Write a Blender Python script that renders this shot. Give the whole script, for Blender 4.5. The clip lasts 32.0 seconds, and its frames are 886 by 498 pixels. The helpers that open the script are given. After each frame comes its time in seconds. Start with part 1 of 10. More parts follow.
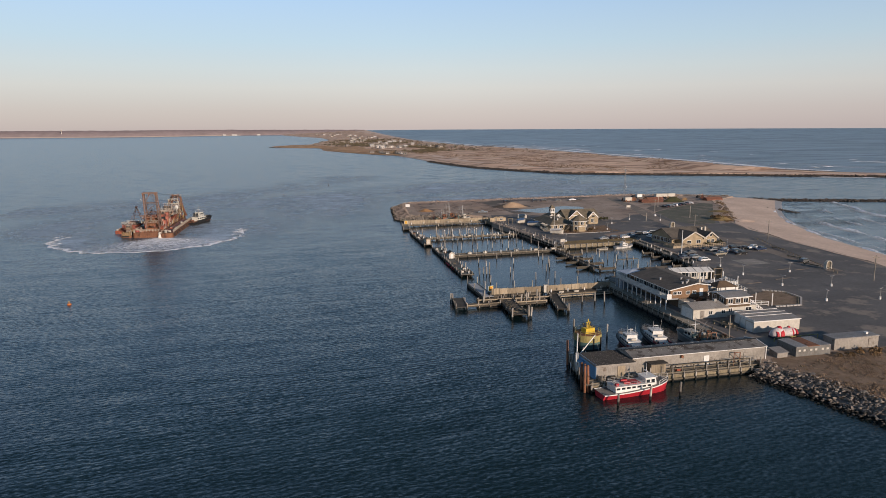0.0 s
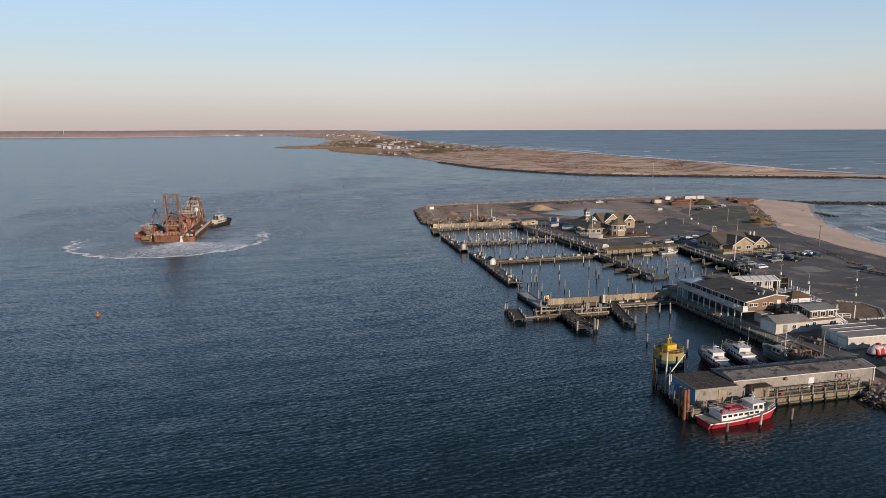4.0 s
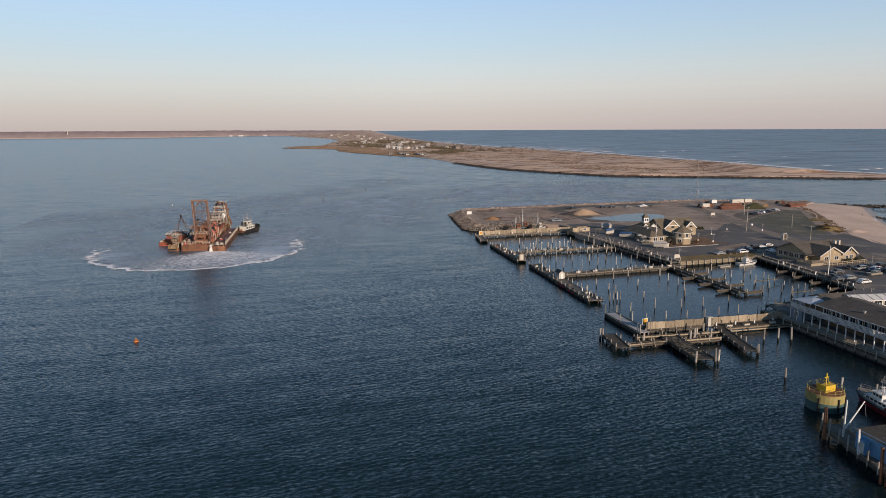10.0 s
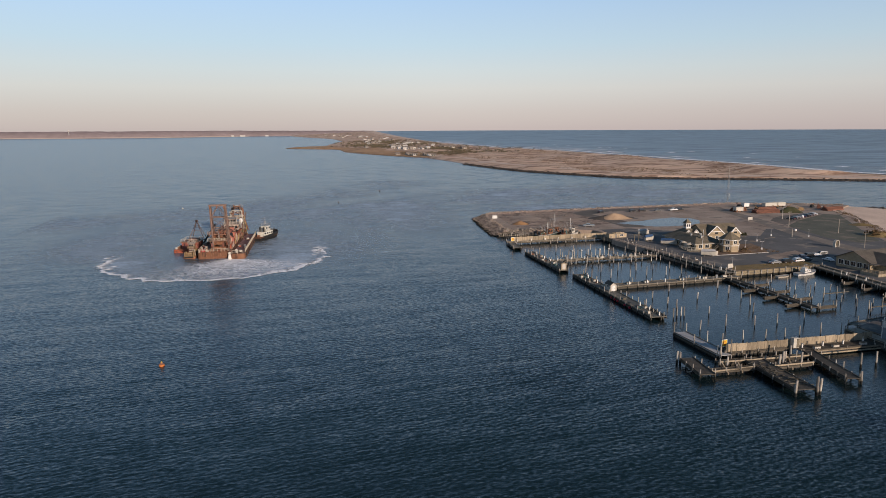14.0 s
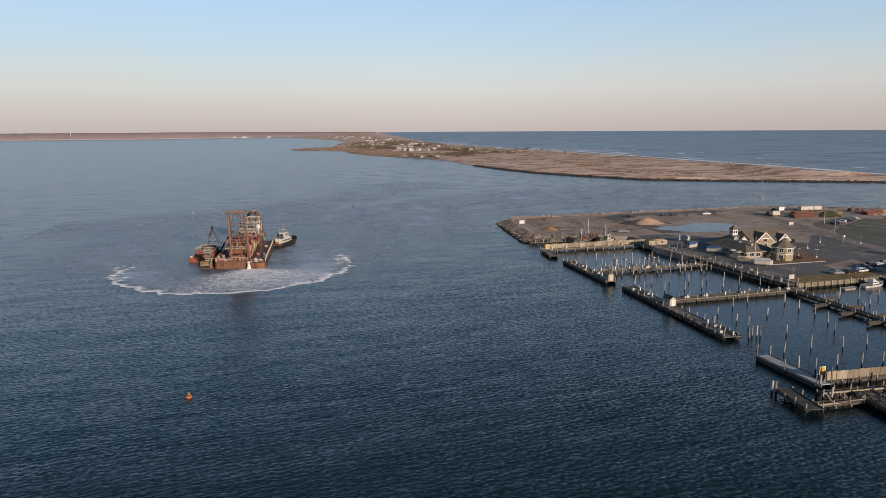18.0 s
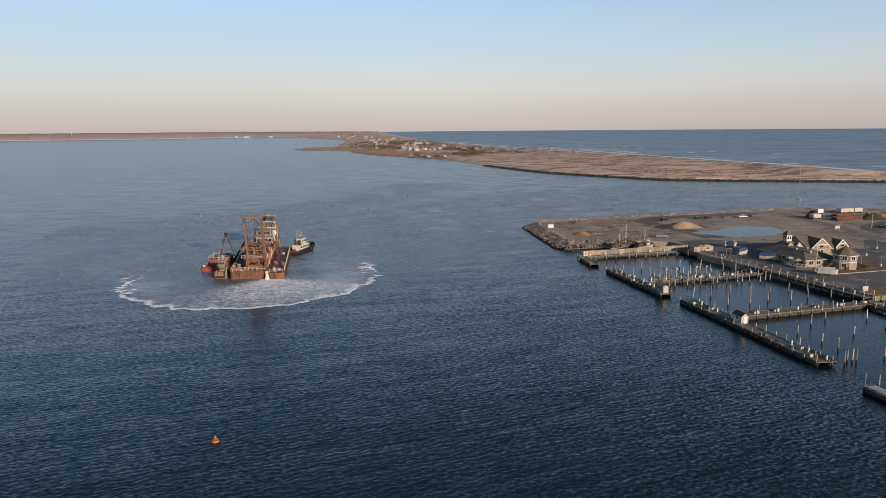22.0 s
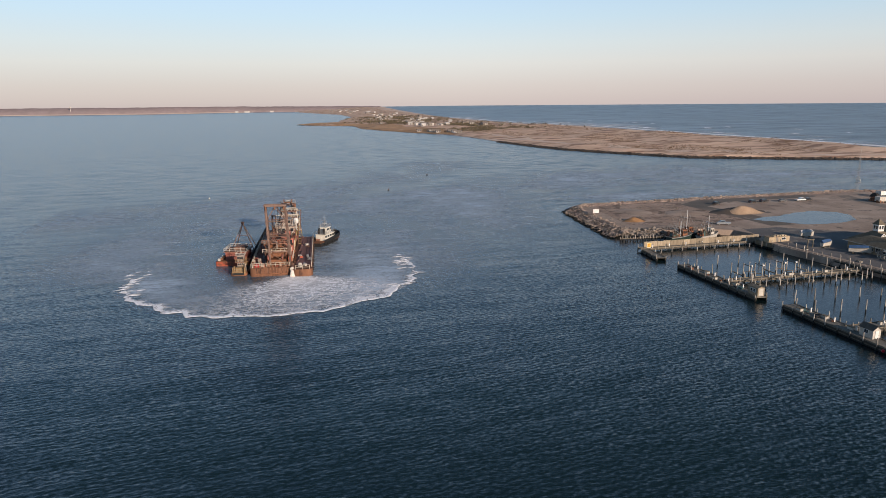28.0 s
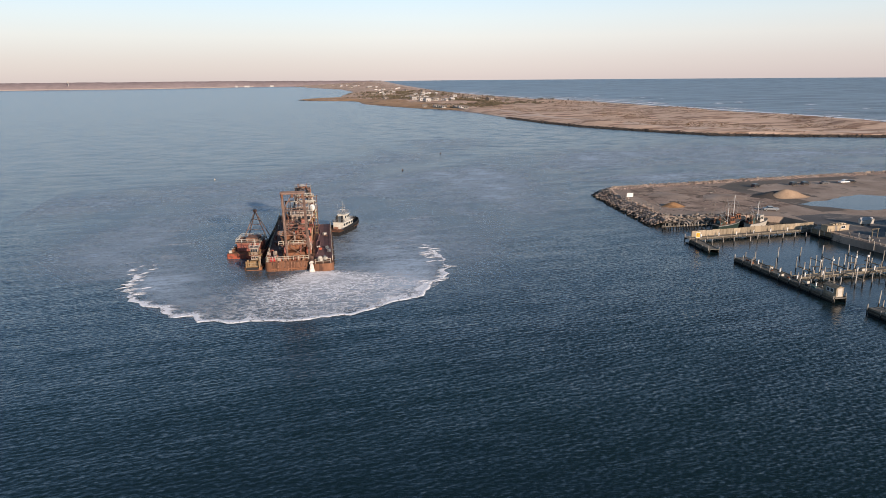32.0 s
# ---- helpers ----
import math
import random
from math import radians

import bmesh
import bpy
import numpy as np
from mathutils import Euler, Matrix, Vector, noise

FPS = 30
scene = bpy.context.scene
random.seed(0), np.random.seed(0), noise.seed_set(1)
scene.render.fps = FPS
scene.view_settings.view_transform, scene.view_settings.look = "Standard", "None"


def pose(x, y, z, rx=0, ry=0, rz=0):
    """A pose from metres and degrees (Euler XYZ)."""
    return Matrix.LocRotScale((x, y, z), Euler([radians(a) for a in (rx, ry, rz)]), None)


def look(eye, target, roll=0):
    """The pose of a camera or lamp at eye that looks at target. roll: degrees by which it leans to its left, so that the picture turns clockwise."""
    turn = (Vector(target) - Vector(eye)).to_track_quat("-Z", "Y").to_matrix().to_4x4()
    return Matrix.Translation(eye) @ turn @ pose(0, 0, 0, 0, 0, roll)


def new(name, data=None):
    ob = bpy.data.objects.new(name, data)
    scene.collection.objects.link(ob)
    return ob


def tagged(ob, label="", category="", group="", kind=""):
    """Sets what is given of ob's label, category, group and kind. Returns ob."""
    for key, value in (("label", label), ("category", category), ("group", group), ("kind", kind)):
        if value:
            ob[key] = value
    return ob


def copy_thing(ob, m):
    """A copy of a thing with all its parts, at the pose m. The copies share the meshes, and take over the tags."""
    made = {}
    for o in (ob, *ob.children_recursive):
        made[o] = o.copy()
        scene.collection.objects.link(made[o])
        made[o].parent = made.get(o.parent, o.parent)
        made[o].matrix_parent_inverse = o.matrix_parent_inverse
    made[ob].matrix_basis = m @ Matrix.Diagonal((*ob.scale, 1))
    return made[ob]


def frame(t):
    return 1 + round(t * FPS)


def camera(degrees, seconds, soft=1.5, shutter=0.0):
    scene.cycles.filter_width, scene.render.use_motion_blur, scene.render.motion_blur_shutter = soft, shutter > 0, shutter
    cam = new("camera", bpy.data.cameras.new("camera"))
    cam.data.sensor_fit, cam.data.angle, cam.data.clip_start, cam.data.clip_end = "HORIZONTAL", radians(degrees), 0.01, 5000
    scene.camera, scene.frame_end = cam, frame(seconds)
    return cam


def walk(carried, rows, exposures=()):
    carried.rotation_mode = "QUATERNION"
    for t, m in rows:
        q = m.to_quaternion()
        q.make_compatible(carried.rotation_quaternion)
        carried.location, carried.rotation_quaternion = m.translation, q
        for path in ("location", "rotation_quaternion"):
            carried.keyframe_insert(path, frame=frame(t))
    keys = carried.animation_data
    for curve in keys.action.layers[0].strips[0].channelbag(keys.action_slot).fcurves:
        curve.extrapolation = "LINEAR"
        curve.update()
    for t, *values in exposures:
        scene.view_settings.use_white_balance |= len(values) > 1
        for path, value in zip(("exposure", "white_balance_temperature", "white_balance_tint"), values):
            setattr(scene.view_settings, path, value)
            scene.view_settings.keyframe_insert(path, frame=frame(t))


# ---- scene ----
# time, eye (x, y, z), heading east of +y, tilt below level, lean
PATH = [
    (0, 0, 0, 46.33, 13.3, 10.008, 0.251),
    (1, -2.63, 3.6, 46.21, 13.304, 9.999, 0.173),
    (2, -5.25, 7.23, 46.09, 13.273, 9.973, 0.135),
    (3, -7.83, 10.88, 45.97, 13.264, 9.936, 0.135),
    (6, -14.95, 22.62, 46.06, 13.18, 9.966, 0.247),
    (7, -17.19, 26.91, 46, 13.15, 9.951, 0.256),
    (8, -19.38, 31.28, 45.95, 13.111, 9.981, 0.272),
    (9, -21.45, 35.65, 45.97, 13.09, 9.944, 0.26),
    (10, -23.43, 40.03, 46.02, 13.078, 9.944, 0.233),
    (11, -25.43, 44.45, 46.06, 13.046, 9.915, 0.213),
    (12, -27.39, 48.85, 46.12, 13.034, 9.91, 0.202),
    (13, -29.36, 53.25, 46.15, 13.038, 9.897, 0.212),
    (14, -31.33, 57.65, 46.15, 13.034, 9.924, 0.22),
    (17, -36.85, 71.04, 46.09, 12.952, 9.879, 0.288),
    (18, -38.47, 75.8, 46.05, 12.952, 9.834, 0.277),
    (19, -40.04, 80.63, 46, 12.946, 9.828, 0.282),
    (20, -41.57, 85.57, 45.97, 12.908, 9.851, 0.323),
    (21, -43.04, 90.62, 45.91, 12.878, 9.868, 0.368),
    (22, -44.43, 95.74, 45.82, 12.857, 9.88, 0.403),
    (23, -45.73, 100.87, 45.71, 12.84, 9.986, 0.43),
    (24, -46.95, 105.97, 45.64, 12.828, 10.124, 0.48),
    (25, -48.12, 111, 45.64, 12.818, 10.398, 0.5),
    (28, -51.39, 125.66, 45.94, 12.767, 11.918, 0.425),
    (29, -52.4, 130.57, 46.12, 12.759, 12.407, 0.417),
    (30, -53.44, 135.45, 46.27, 12.738, 12.938, 0.41),
    (31, -54.51, 140.27, 46.36, 12.727, 13.396, 0.411),
    (32, -55.64, 145.07, 46.37, 12.695, 13.94, 0.432),
]


def aim(x, y, z, heading, tilt, lean):
    h, d = radians(heading), radians(tilt)
    way = Vector((math.sin(h) * math.cos(d), math.cos(h) * math.cos(d), -math.sin(d)))
    return look((x, y, z), Vector((x, y, z)) + 50 * way, -lean)


cam = camera(65.5, 32.0, soft=0.6)
walk(cam, [(r[0], aim(*r[1:])) for r in PATH],
     [(0, 0.05), (24, 0.05), (28, 0.22), (32, 0.43)])

# ---------------------------------------------------------------- light
SUN_TURN = 160.0      # degrees clockwise from +y
SUN_RISE = 14.5
world = bpy.data.worlds.new("evening_sky")
scene.world = world
world.use_nodes = True
wn, wl = world.node_tree.nodes, world.node_tree.links
sky = wn.new("ShaderNodeTexSky")
sky.sky_type = 'NISHITA'
sky.sun_disc = False
sky.sun_elevation = radians(SUN_RISE)
sky.sun_rotation = radians(SUN_TURN)
sky.altitude = 0
sky.air_density = 1.0
sky.dust_density = 0.3
sky.ozone_density = 3.0
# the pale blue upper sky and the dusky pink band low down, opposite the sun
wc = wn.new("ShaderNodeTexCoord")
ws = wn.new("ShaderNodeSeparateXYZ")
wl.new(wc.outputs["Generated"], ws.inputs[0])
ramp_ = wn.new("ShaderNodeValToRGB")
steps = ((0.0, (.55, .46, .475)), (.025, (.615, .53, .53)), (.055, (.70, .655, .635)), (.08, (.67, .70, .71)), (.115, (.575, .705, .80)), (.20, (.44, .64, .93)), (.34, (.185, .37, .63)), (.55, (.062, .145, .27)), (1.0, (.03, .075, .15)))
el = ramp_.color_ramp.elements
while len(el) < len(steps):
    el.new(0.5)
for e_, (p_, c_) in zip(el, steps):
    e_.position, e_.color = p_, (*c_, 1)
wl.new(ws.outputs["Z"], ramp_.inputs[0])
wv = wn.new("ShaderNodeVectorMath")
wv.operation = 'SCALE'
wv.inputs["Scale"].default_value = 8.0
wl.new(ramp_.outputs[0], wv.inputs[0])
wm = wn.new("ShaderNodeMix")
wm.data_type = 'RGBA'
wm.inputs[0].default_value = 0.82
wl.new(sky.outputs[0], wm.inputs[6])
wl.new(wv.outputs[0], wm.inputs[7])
# clear air scatters least at right angles to the sun; the haze low down evens that out
_a, _e = radians(SUN_TURN), radians(SUN_RISE)
SUN_WAY = Vector((math.sin(_a) * math.cos(_e), math.cos(_a) * math.cos(_e), math.sin(_e)))


def sky_calc(op, a, b_, c_=0.0):
    k = wn.new("ShaderNodeMath")
    k.operation = op
    for i, v in enumerate((a, b_, c_)):
        if isinstance(v, (int, float)):
            k.inputs[i].default_value = v
        else:
            wl.new(v, k.inputs[i])
    return k.outputs[0]


dot_ = wn.new("ShaderNodeVectorMath")
dot_.operation = 'DOT_PRODUCT'
wl.new(wc.outputs["Generated"], dot_.inputs[0])
dot_.inputs[1].default_value = tuple(SUN_WAY)
phase = sky_calc('MULTIPLY_ADD', sky_calc('POWER', sky_calc('ABSOLUTE', dot_.outputs["Value"], 0), 1.5), 0.95, 0.42)
clear_ = wn.new("ShaderNodeMapRange")
clear_.interpolation_type = 'SMOOTHSTEP'
for k_, v_ in (("From Min", 0.08), ("From Max", 0.55), ("To Min", 0.15), ("To Max", 1.0)):
    clear_.inputs[k_].default_value = v_
wl.new(ws.outputs["Z"], clear_.inputs["Value"])
factor = sky_calc('MULTIPLY_ADD', sky_calc('SUBTRACT', phase, 1.0), clear_.outputs[0], 1.0)
# the dusky rise of the earth's shadow low down, straight across from the sun
dusk = wn.new("ShaderNodeMapRange")
dusk.interpolation_type = 'SMOOTHSTEP'
for k_, v_ in (("From Min", -0.78), ("From Max", -0.97), ("To Min", 0.0), ("To Max", 0.09)):
    dusk.inputs[k_].default_value = v_
wl.new(dot_.outputs["Value"], dusk.inputs["Value"])
low_ = wn.new("ShaderNodeMapRange")
low_.interpolation_type = 'SMOOTHSTEP'
for k_, v_ in (("From Min", 0.02), ("From Max", 0.24), ("To Min", 1.0), ("To Max", 0.0)):
    low_.inputs[k_].default_value = v_
wl.new(ws.outputs["Z"], low_.inputs["Value"])
factor = sky_calc('MULTIPLY', factor, sky_calc('SUBTRACT', 1.0, sky_calc('MULTIPLY', dusk.outputs[0], low_.outputs[0])))
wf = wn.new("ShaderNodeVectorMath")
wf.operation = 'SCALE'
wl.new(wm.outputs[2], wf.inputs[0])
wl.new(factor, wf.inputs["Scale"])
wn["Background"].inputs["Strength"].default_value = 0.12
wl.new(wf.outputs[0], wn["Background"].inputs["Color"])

sun = new("sun", bpy.data.lights.new("sun", 'SUN'))
sun.data.energy = 4.9
sun.data.angle = radians(0.6)
sun.data.color = (1.0, 0.80, 0.635)
sun.matrix_world = look(SUN_WAY * 300, (0, 0, 0))


# ---------------------------------------------------------------- helpers
class Build:
    """Collects vertices and faces of one mesh."""

    def __init__(self):
        self.v, self.f = [], []

    def add(self, pts, faces):
        n = len(self.v)
        self.v.extend([tuple(p) for p in pts])
        self.f.extend([tuple(i + n for i in q) for q in faces])
        return self

    def box(self, x0, y0, z0, x1, y1, z1):
        return self.add([(x0, y0, z0), (x1, y0, z0), (x1, y1, z0), (x0, y1, z0), (x0, y0, z1), (x1, y0, z1), (x1, y1, z1), (x0, y1, z1)],
                        [(0, 3, 2, 1), (4, 5, 6, 7), (0, 1, 5, 4), (1, 2, 6, 5), (2, 3, 7, 6), (3, 0, 4, 7)])

    def turned(self, x, y, z, sx, sy, sz, rz=0.0, tip=0.0, lean=0.0):
        m = pose(x, y, z, tip, lean, rz)
        hx, hy = sx / 2, sy / 2
        pts = [m @ Vector(p) for p in ((-hx, -hy, 0), (hx, -hy, 0), (hx, hy, 0), (-hx, hy, 0), (-hx, -hy, sz), (hx, -hy, sz), (hx, hy, sz), (-hx, hy, sz))]
        return self.add(pts, [(0, 3, 2, 1), (4, 5, 6, 7), (0, 1, 5, 4), (1, 2, 6, 5), (2, 3, 7, 6), (3, 0, 4, 7)])

    def beam(self, p, q, w=0.2, h=None):
        p, q = Vector(p), Vector(q)
        h = h or w
        d = (q - p).normalized()
        s = d.cross(Vector((0, 0, 1)))
        s = s.normalized() if s.length > 1e-4 else Vector((1, 0, 0))
        t = s.cross(d)
        pts = []
        for o in (p, q):
            for a, b in ((-1, -1), (1, -1), (1, 1), (-1, 1)):
                pts.append(o + s * (a * w / 2) + t * (b * h / 2))
        return self.add(pts, [(0, 1, 2, 3), (7, 6, 5, 4), (0, 4, 5, 1), (1, 5, 6, 2), (2, 6, 7, 3), (3, 7, 4, 0)])

    def rod(self, p, q, r0=0.1, r1=None, n=8):
        p, q = Vector(p), Vector(q)
        r1 = r0 if r1 is None else r1
        d = (q - p).normalized()
        s = d.cross(Vector((0, 0, 1)))
        s = s.normalized() if s.length > 1e-4 else Vector((1, 0, 0))
        t = d.cross(s)
        pts = []
        for o, r in ((p, r0), (q, r1)):
            for i in range(n):
                a = 2 * math.pi * i / n
                pts.append(o + s * (r * math.cos(a)) + t * (r * math.sin(a)))
        return self.add(pts, [(i, (i + 1) % n, n + (i + 1) % n, n + i) for i in range(n)] + [tuple(range(n - 1, -1, -1)), tuple(range(n, 2 * n))])

    def rings(self, loops, cap=True):
        """Skin through loops of the same number of points."""
        n = len(loops[0])
        pts = [p for lo in loops for p in lo]
        faces = []
        for k in range(len(loops) - 1):
            faces += [(k * n + i, k * n + (i + 1) % n, (k + 1) * n + (i + 1) % n, (k + 1) * n + i) for i in range(n)]
        if cap:
            faces += [tuple(range(n - 1, -1, -1)), tuple(range((len(loops) - 1) * n, len(loops) * n))]
        return self.add(pts, faces)

    def slab(self, pts, z0, z1):
        """An upright prism over a flat outline (anticlockwise)."""
        n = len(pts)
        lo = [(p[0], p[1], z0) for p in pts]
        hi = [(p[0], p[1], z1) for p in pts]
        return self.rings([lo, hi])

    def gable(self, x0, y0, x1, y1, z0, rise, over=0.3, thick=0.15, along='x'):
        """A pitched roof of two slabs."""
        if along == 'x':
            ym = (y0 + y1) / 2
            a, b = y0 - over, y1 + over
            k = rise / (ym - y0)
            za, zb = z0 - over * k, z0 - over * k
            sec = [(a, za), (ym, z0 + rise), (b, zb), (b, zb + thick), (ym, z0 + rise + thick), (a, za + thick)]
            lo = [(x0 - over, s[0], s[1]) for s in sec]
            hi = [(x1 + over, s[0], s[1]) for s in sec]
        else:
            xm = (x0 + x1) / 2
            a, b = x0 - over, x1 + over
            k = rise / (xm - x0)
            za = z0 - over * k
            sec = [(a, za), (xm, z0 + rise), (b, za), (b, za + thick), (xm, z0 + rise + thick), (a, za + thick)]
            lo = [(s[0], y1 + over, s[1]) for s in sec]
            hi = [(s[0], y0 - over, s[1]) for s in sec]
        n = 6
        faces = [(i, (i + 1) % n, n + (i + 1) % n, n + i) for i in range(n)]
        faces += [(5, 4, 1, 0), (4, 3, 2, 1), (n, n + 1, n + 4, n + 5), (n + 1, n + 2, n + 3, n + 4)]
        return self.add(lo + hi, faces)

    def gwall(self, x0, y0, x1, y1, z0, z1, rise, along='x'):
        """House walls with two gable ends, closed below the roof."""
        if along == 'x':
            ym = (y0 + y1) / 2
            sec = [(y0, z0), (y1, z0), (y1, z1), (ym, z1 + rise), (y0, z1)]
            return self.rings([[(x0, s[0], s[1]) for s in sec], [(x1, s[0], s[1]) for s in sec]])
        xm = (x0 + x1) / 2
        sec = [(x0, z0), (x1, z0), (x1, z1), (xm, z1 + rise), (x0, z1)]
        return self.rings([[(s[0], y1, s[1]) for s in sec], [(s[0], y0, s[1]) for s in sec]])

    def mesh(self, name):
        me = bpy.data.meshes.new(name)
        me.from_pydata(self.v, [], self.f)
        me.validate()
        return me


def fixed(me, smooth):
    bm = bmesh.new()
    bm.from_mesh(me)
    bmesh.ops.recalc_face_normals(bm, faces=bm.faces)
    bm.to_mesh(me)
    bm.free()
    if smooth:
        for p in me.polygons:
            p.use_smooth = True
    return me


def thing(name, x, y, z=0.0, rz=0.0, label="", category="", group="", kind=""):
    ob = new(name)
    ob.empty_display_size = 0.5
    ob.matrix_world = pose(x, y, z, 0, 0, rz)
    return tagged(ob, label, category, group, kind)


def part(name, b, material, parent, label="", smooth=False, kind=""):
    me = b if isinstance(b, bpy.types.Mesh) else fixed(b.mesh(name), smooth)
    if material and not me.materials:
        me.materials.append(material)
    ob = new(name, me)
    ob.parent = parent
    if label:
        ob["label"] = label
    if kind:
        ob["kind"] = kind
    return ob


def solid(name, b, material, label, category, group="", kind="", at=None, smooth=False):
    """A top-level thing that is one mesh."""
    me = b if isinstance(b, bpy.types.Mesh) else fixed(b.mesh(name), smooth)
    if material and not me.materials:
        me.materials.append(material)
    ob = new(name, me)
    if at:
        ob.matrix_world = pose(*at)
    return tagged(ob, label, category, group, kind)


# ---------------------------------------------------------------- materials
def surf(name, c1, c2, scale=0.6, rough=0.8, metal=0.0, bump=0.15, fine=8.0, rnd=0.0, stretch=(1, 1, 1), c3=None, cover=0.6, ribs=None,
         tide=None, spec=0.3, world_space=False, detail=4.0):
    """Two-scale noise between colours, with relief. c3 lies over it in patches; ribs: (axis, period, depth); tide: dark wet foot below that height."""
    m = bpy.data.materials.new(name)
    m.use_nodes = True
    n, l = m.node_tree.nodes, m.node_tree.links
    p = n["Principled BSDF"]
    p.inputs["Roughness"].default_value = rough
    p.inputs["Metallic"].default_value = metal
    p.inputs["Specular IOR Level"].default_value = spec
    if world_space:
        co = n.new("ShaderNodeNewGeometry").outputs["Position"]
    else:
        co = n.new("ShaderNodeTexCoord").outputs["Object"]
    mp = n.new("ShaderNodeMapping")
    mp.inputs["Scale"].default_value = stretch
    l.new(co, mp.inputs["Vector"])
    info = n.new("ShaderNodeObjectInfo")
    if not world_space:
        off = n.new("ShaderNodeVectorMath")
        off.operation = 'SCALE'
        off.inputs[0].default_value = (37.0, 17.0, 53.0)
        l.new(info.outputs["Random"], off.inputs["Scale"])
        l.new(off.outputs[0], mp.inputs["Location"])

    def noise_at(s, det=detail, ro=0.6):
        t = n.new("ShaderNodeTexNoise")
        t.inputs["Scale"].default_value = s
        t.inputs["Detail"].default_value = det
        t.inputs["Roughness"].default_value = ro
        l.new(mp.outputs[0], t.inputs["Vector"])
        return t.outputs["Fac"]

    def ramp(src, lo, hi):
        r = n.new("ShaderNodeMapRange")
        r.inputs["From Min"].default_value = lo
        r.inputs["From Max"].default_value = hi
        l.new(src, r.inputs["Value"])
        return r.outputs[0]

    def mix(f, a, b):
        x = n.new("ShaderNodeMix")
        x.data_type = 'RGBA'
        if isinstance(f, float):
            x.inputs[0].default_value = f
        else:
            l.new(f, x.inputs[0])
        for s, c in ((6, a), (7, b)):
            if isinstance(c, tuple):
                x.inputs[s].default_value = (*c, 1)
            else:
                l.new(c, x.inputs[s])
        return x.outputs[2]

    big, small = noise_at(scale), noise_at(scale * fine, 5.0, 0.7)
    col = mix(ramp(big, 0.3, 0.7), c1, c2)
    dark = mix(ramp(small, 0.25, 0.75), (0.62, 0.62, 0.62), (1.25, 1.25, 1.25))
    mul = n.new("ShaderNodeMix")
    mul.data_type, mul.blend_type = 'RGBA', 'MULTIPLY'
    mul.inputs[0].default_value = 0.55
    l.new(col, mul.inputs[6])
    l.new(dark, mul.inputs[7])
    col = mul.outputs[2]
    if c3:
        col = mix(ramp(noise_at(scale * 2.3, 6.0, 0.65), cover, cover + 0.08), col, c3)
    if tide is not None:
        sep = n.new("ShaderNodeSeparateXYZ")
        g = n.new("ShaderNodeNewGeometry")
        l.new(g.outputs["Position"], sep.inputs[0])
        col = mix(ramp(sep.outputs["Z"], tide + 0.15, tide - 0.15), col, (0.012, 0.013, 0.012))
    if rnd:
        hsv = n.new("ShaderNodeHueSaturation")
        l.new(col, hsv.inputs["Color"])
        r = n.new("ShaderNodeMapRange")
        r.inputs["To Min"].default_value, r.inputs["To Max"].default_value = 1 - rnd, 1 + rnd
        l.new(info.outputs["Random"], r.inputs["Value"])
        l.new(r.outputs[0], hsv.inputs["Value"])
        col = hsv.outputs[0]
    l.new(col, p.inputs["Base Color"])
    bp = n.new("ShaderNodeBump")
    bp.inputs["Strength"].default_value = min(1.0, bump * 3)
    bp.inputs["Distance"].default_value = bump * 0.3
    h = small
    if ribs:
        sx = n.new("ShaderNodeSeparateXYZ")
        l.new(co, sx.inputs[0])
        k = n.new("ShaderNodeMath")
        k.operation = 'MULTIPLY'
        k.inputs[1].default_value = 2 * math.pi / ribs[1]
        l.new(sx.outputs["XYZ".index(ribs[0])], k.inputs[0])
        si = n.new("ShaderNodeMath")
        si.operation = 'SINE'
        l.new(k.outputs[0], si.inputs[0])
        ad = n.new("ShaderNodeMath")
        ad.operation = 'MULTIPLY_ADD'
        ad.inputs[1].default_value = ribs[2]
        l.new(si.outputs[0], ad.inputs[0])
        l.new(small, ad.inputs[2])
        h = ad.outputs[0]
    l.new(h, bp.inputs["Height"])
    l.new(bp.outputs[0], p.inputs["Normal"])
    return m


def plain(name, c, rough=0.5, metal=0.0, spec=0.4):
    return surf(name, tuple(x * 0.85 for x in c), tuple(min(1, x * 1.1) for x in c), scale=1.5, rough=rough, metal=metal, bump=0.03, spec=spec)


def glassy(name, c=(0.02, 0.025, 0.03)):
    m = bpy.data.materials.new(name)
    m.use_nodes = True
    p = m.node_tree.nodes["Principled BSDF"]
    p.inputs["Base Color"].default_value = (*c, 1)
    p.inputs["Roughness"].default_value = 0.06
    p.inputs["Specular IOR Level"].default_value = 0.7
    return m


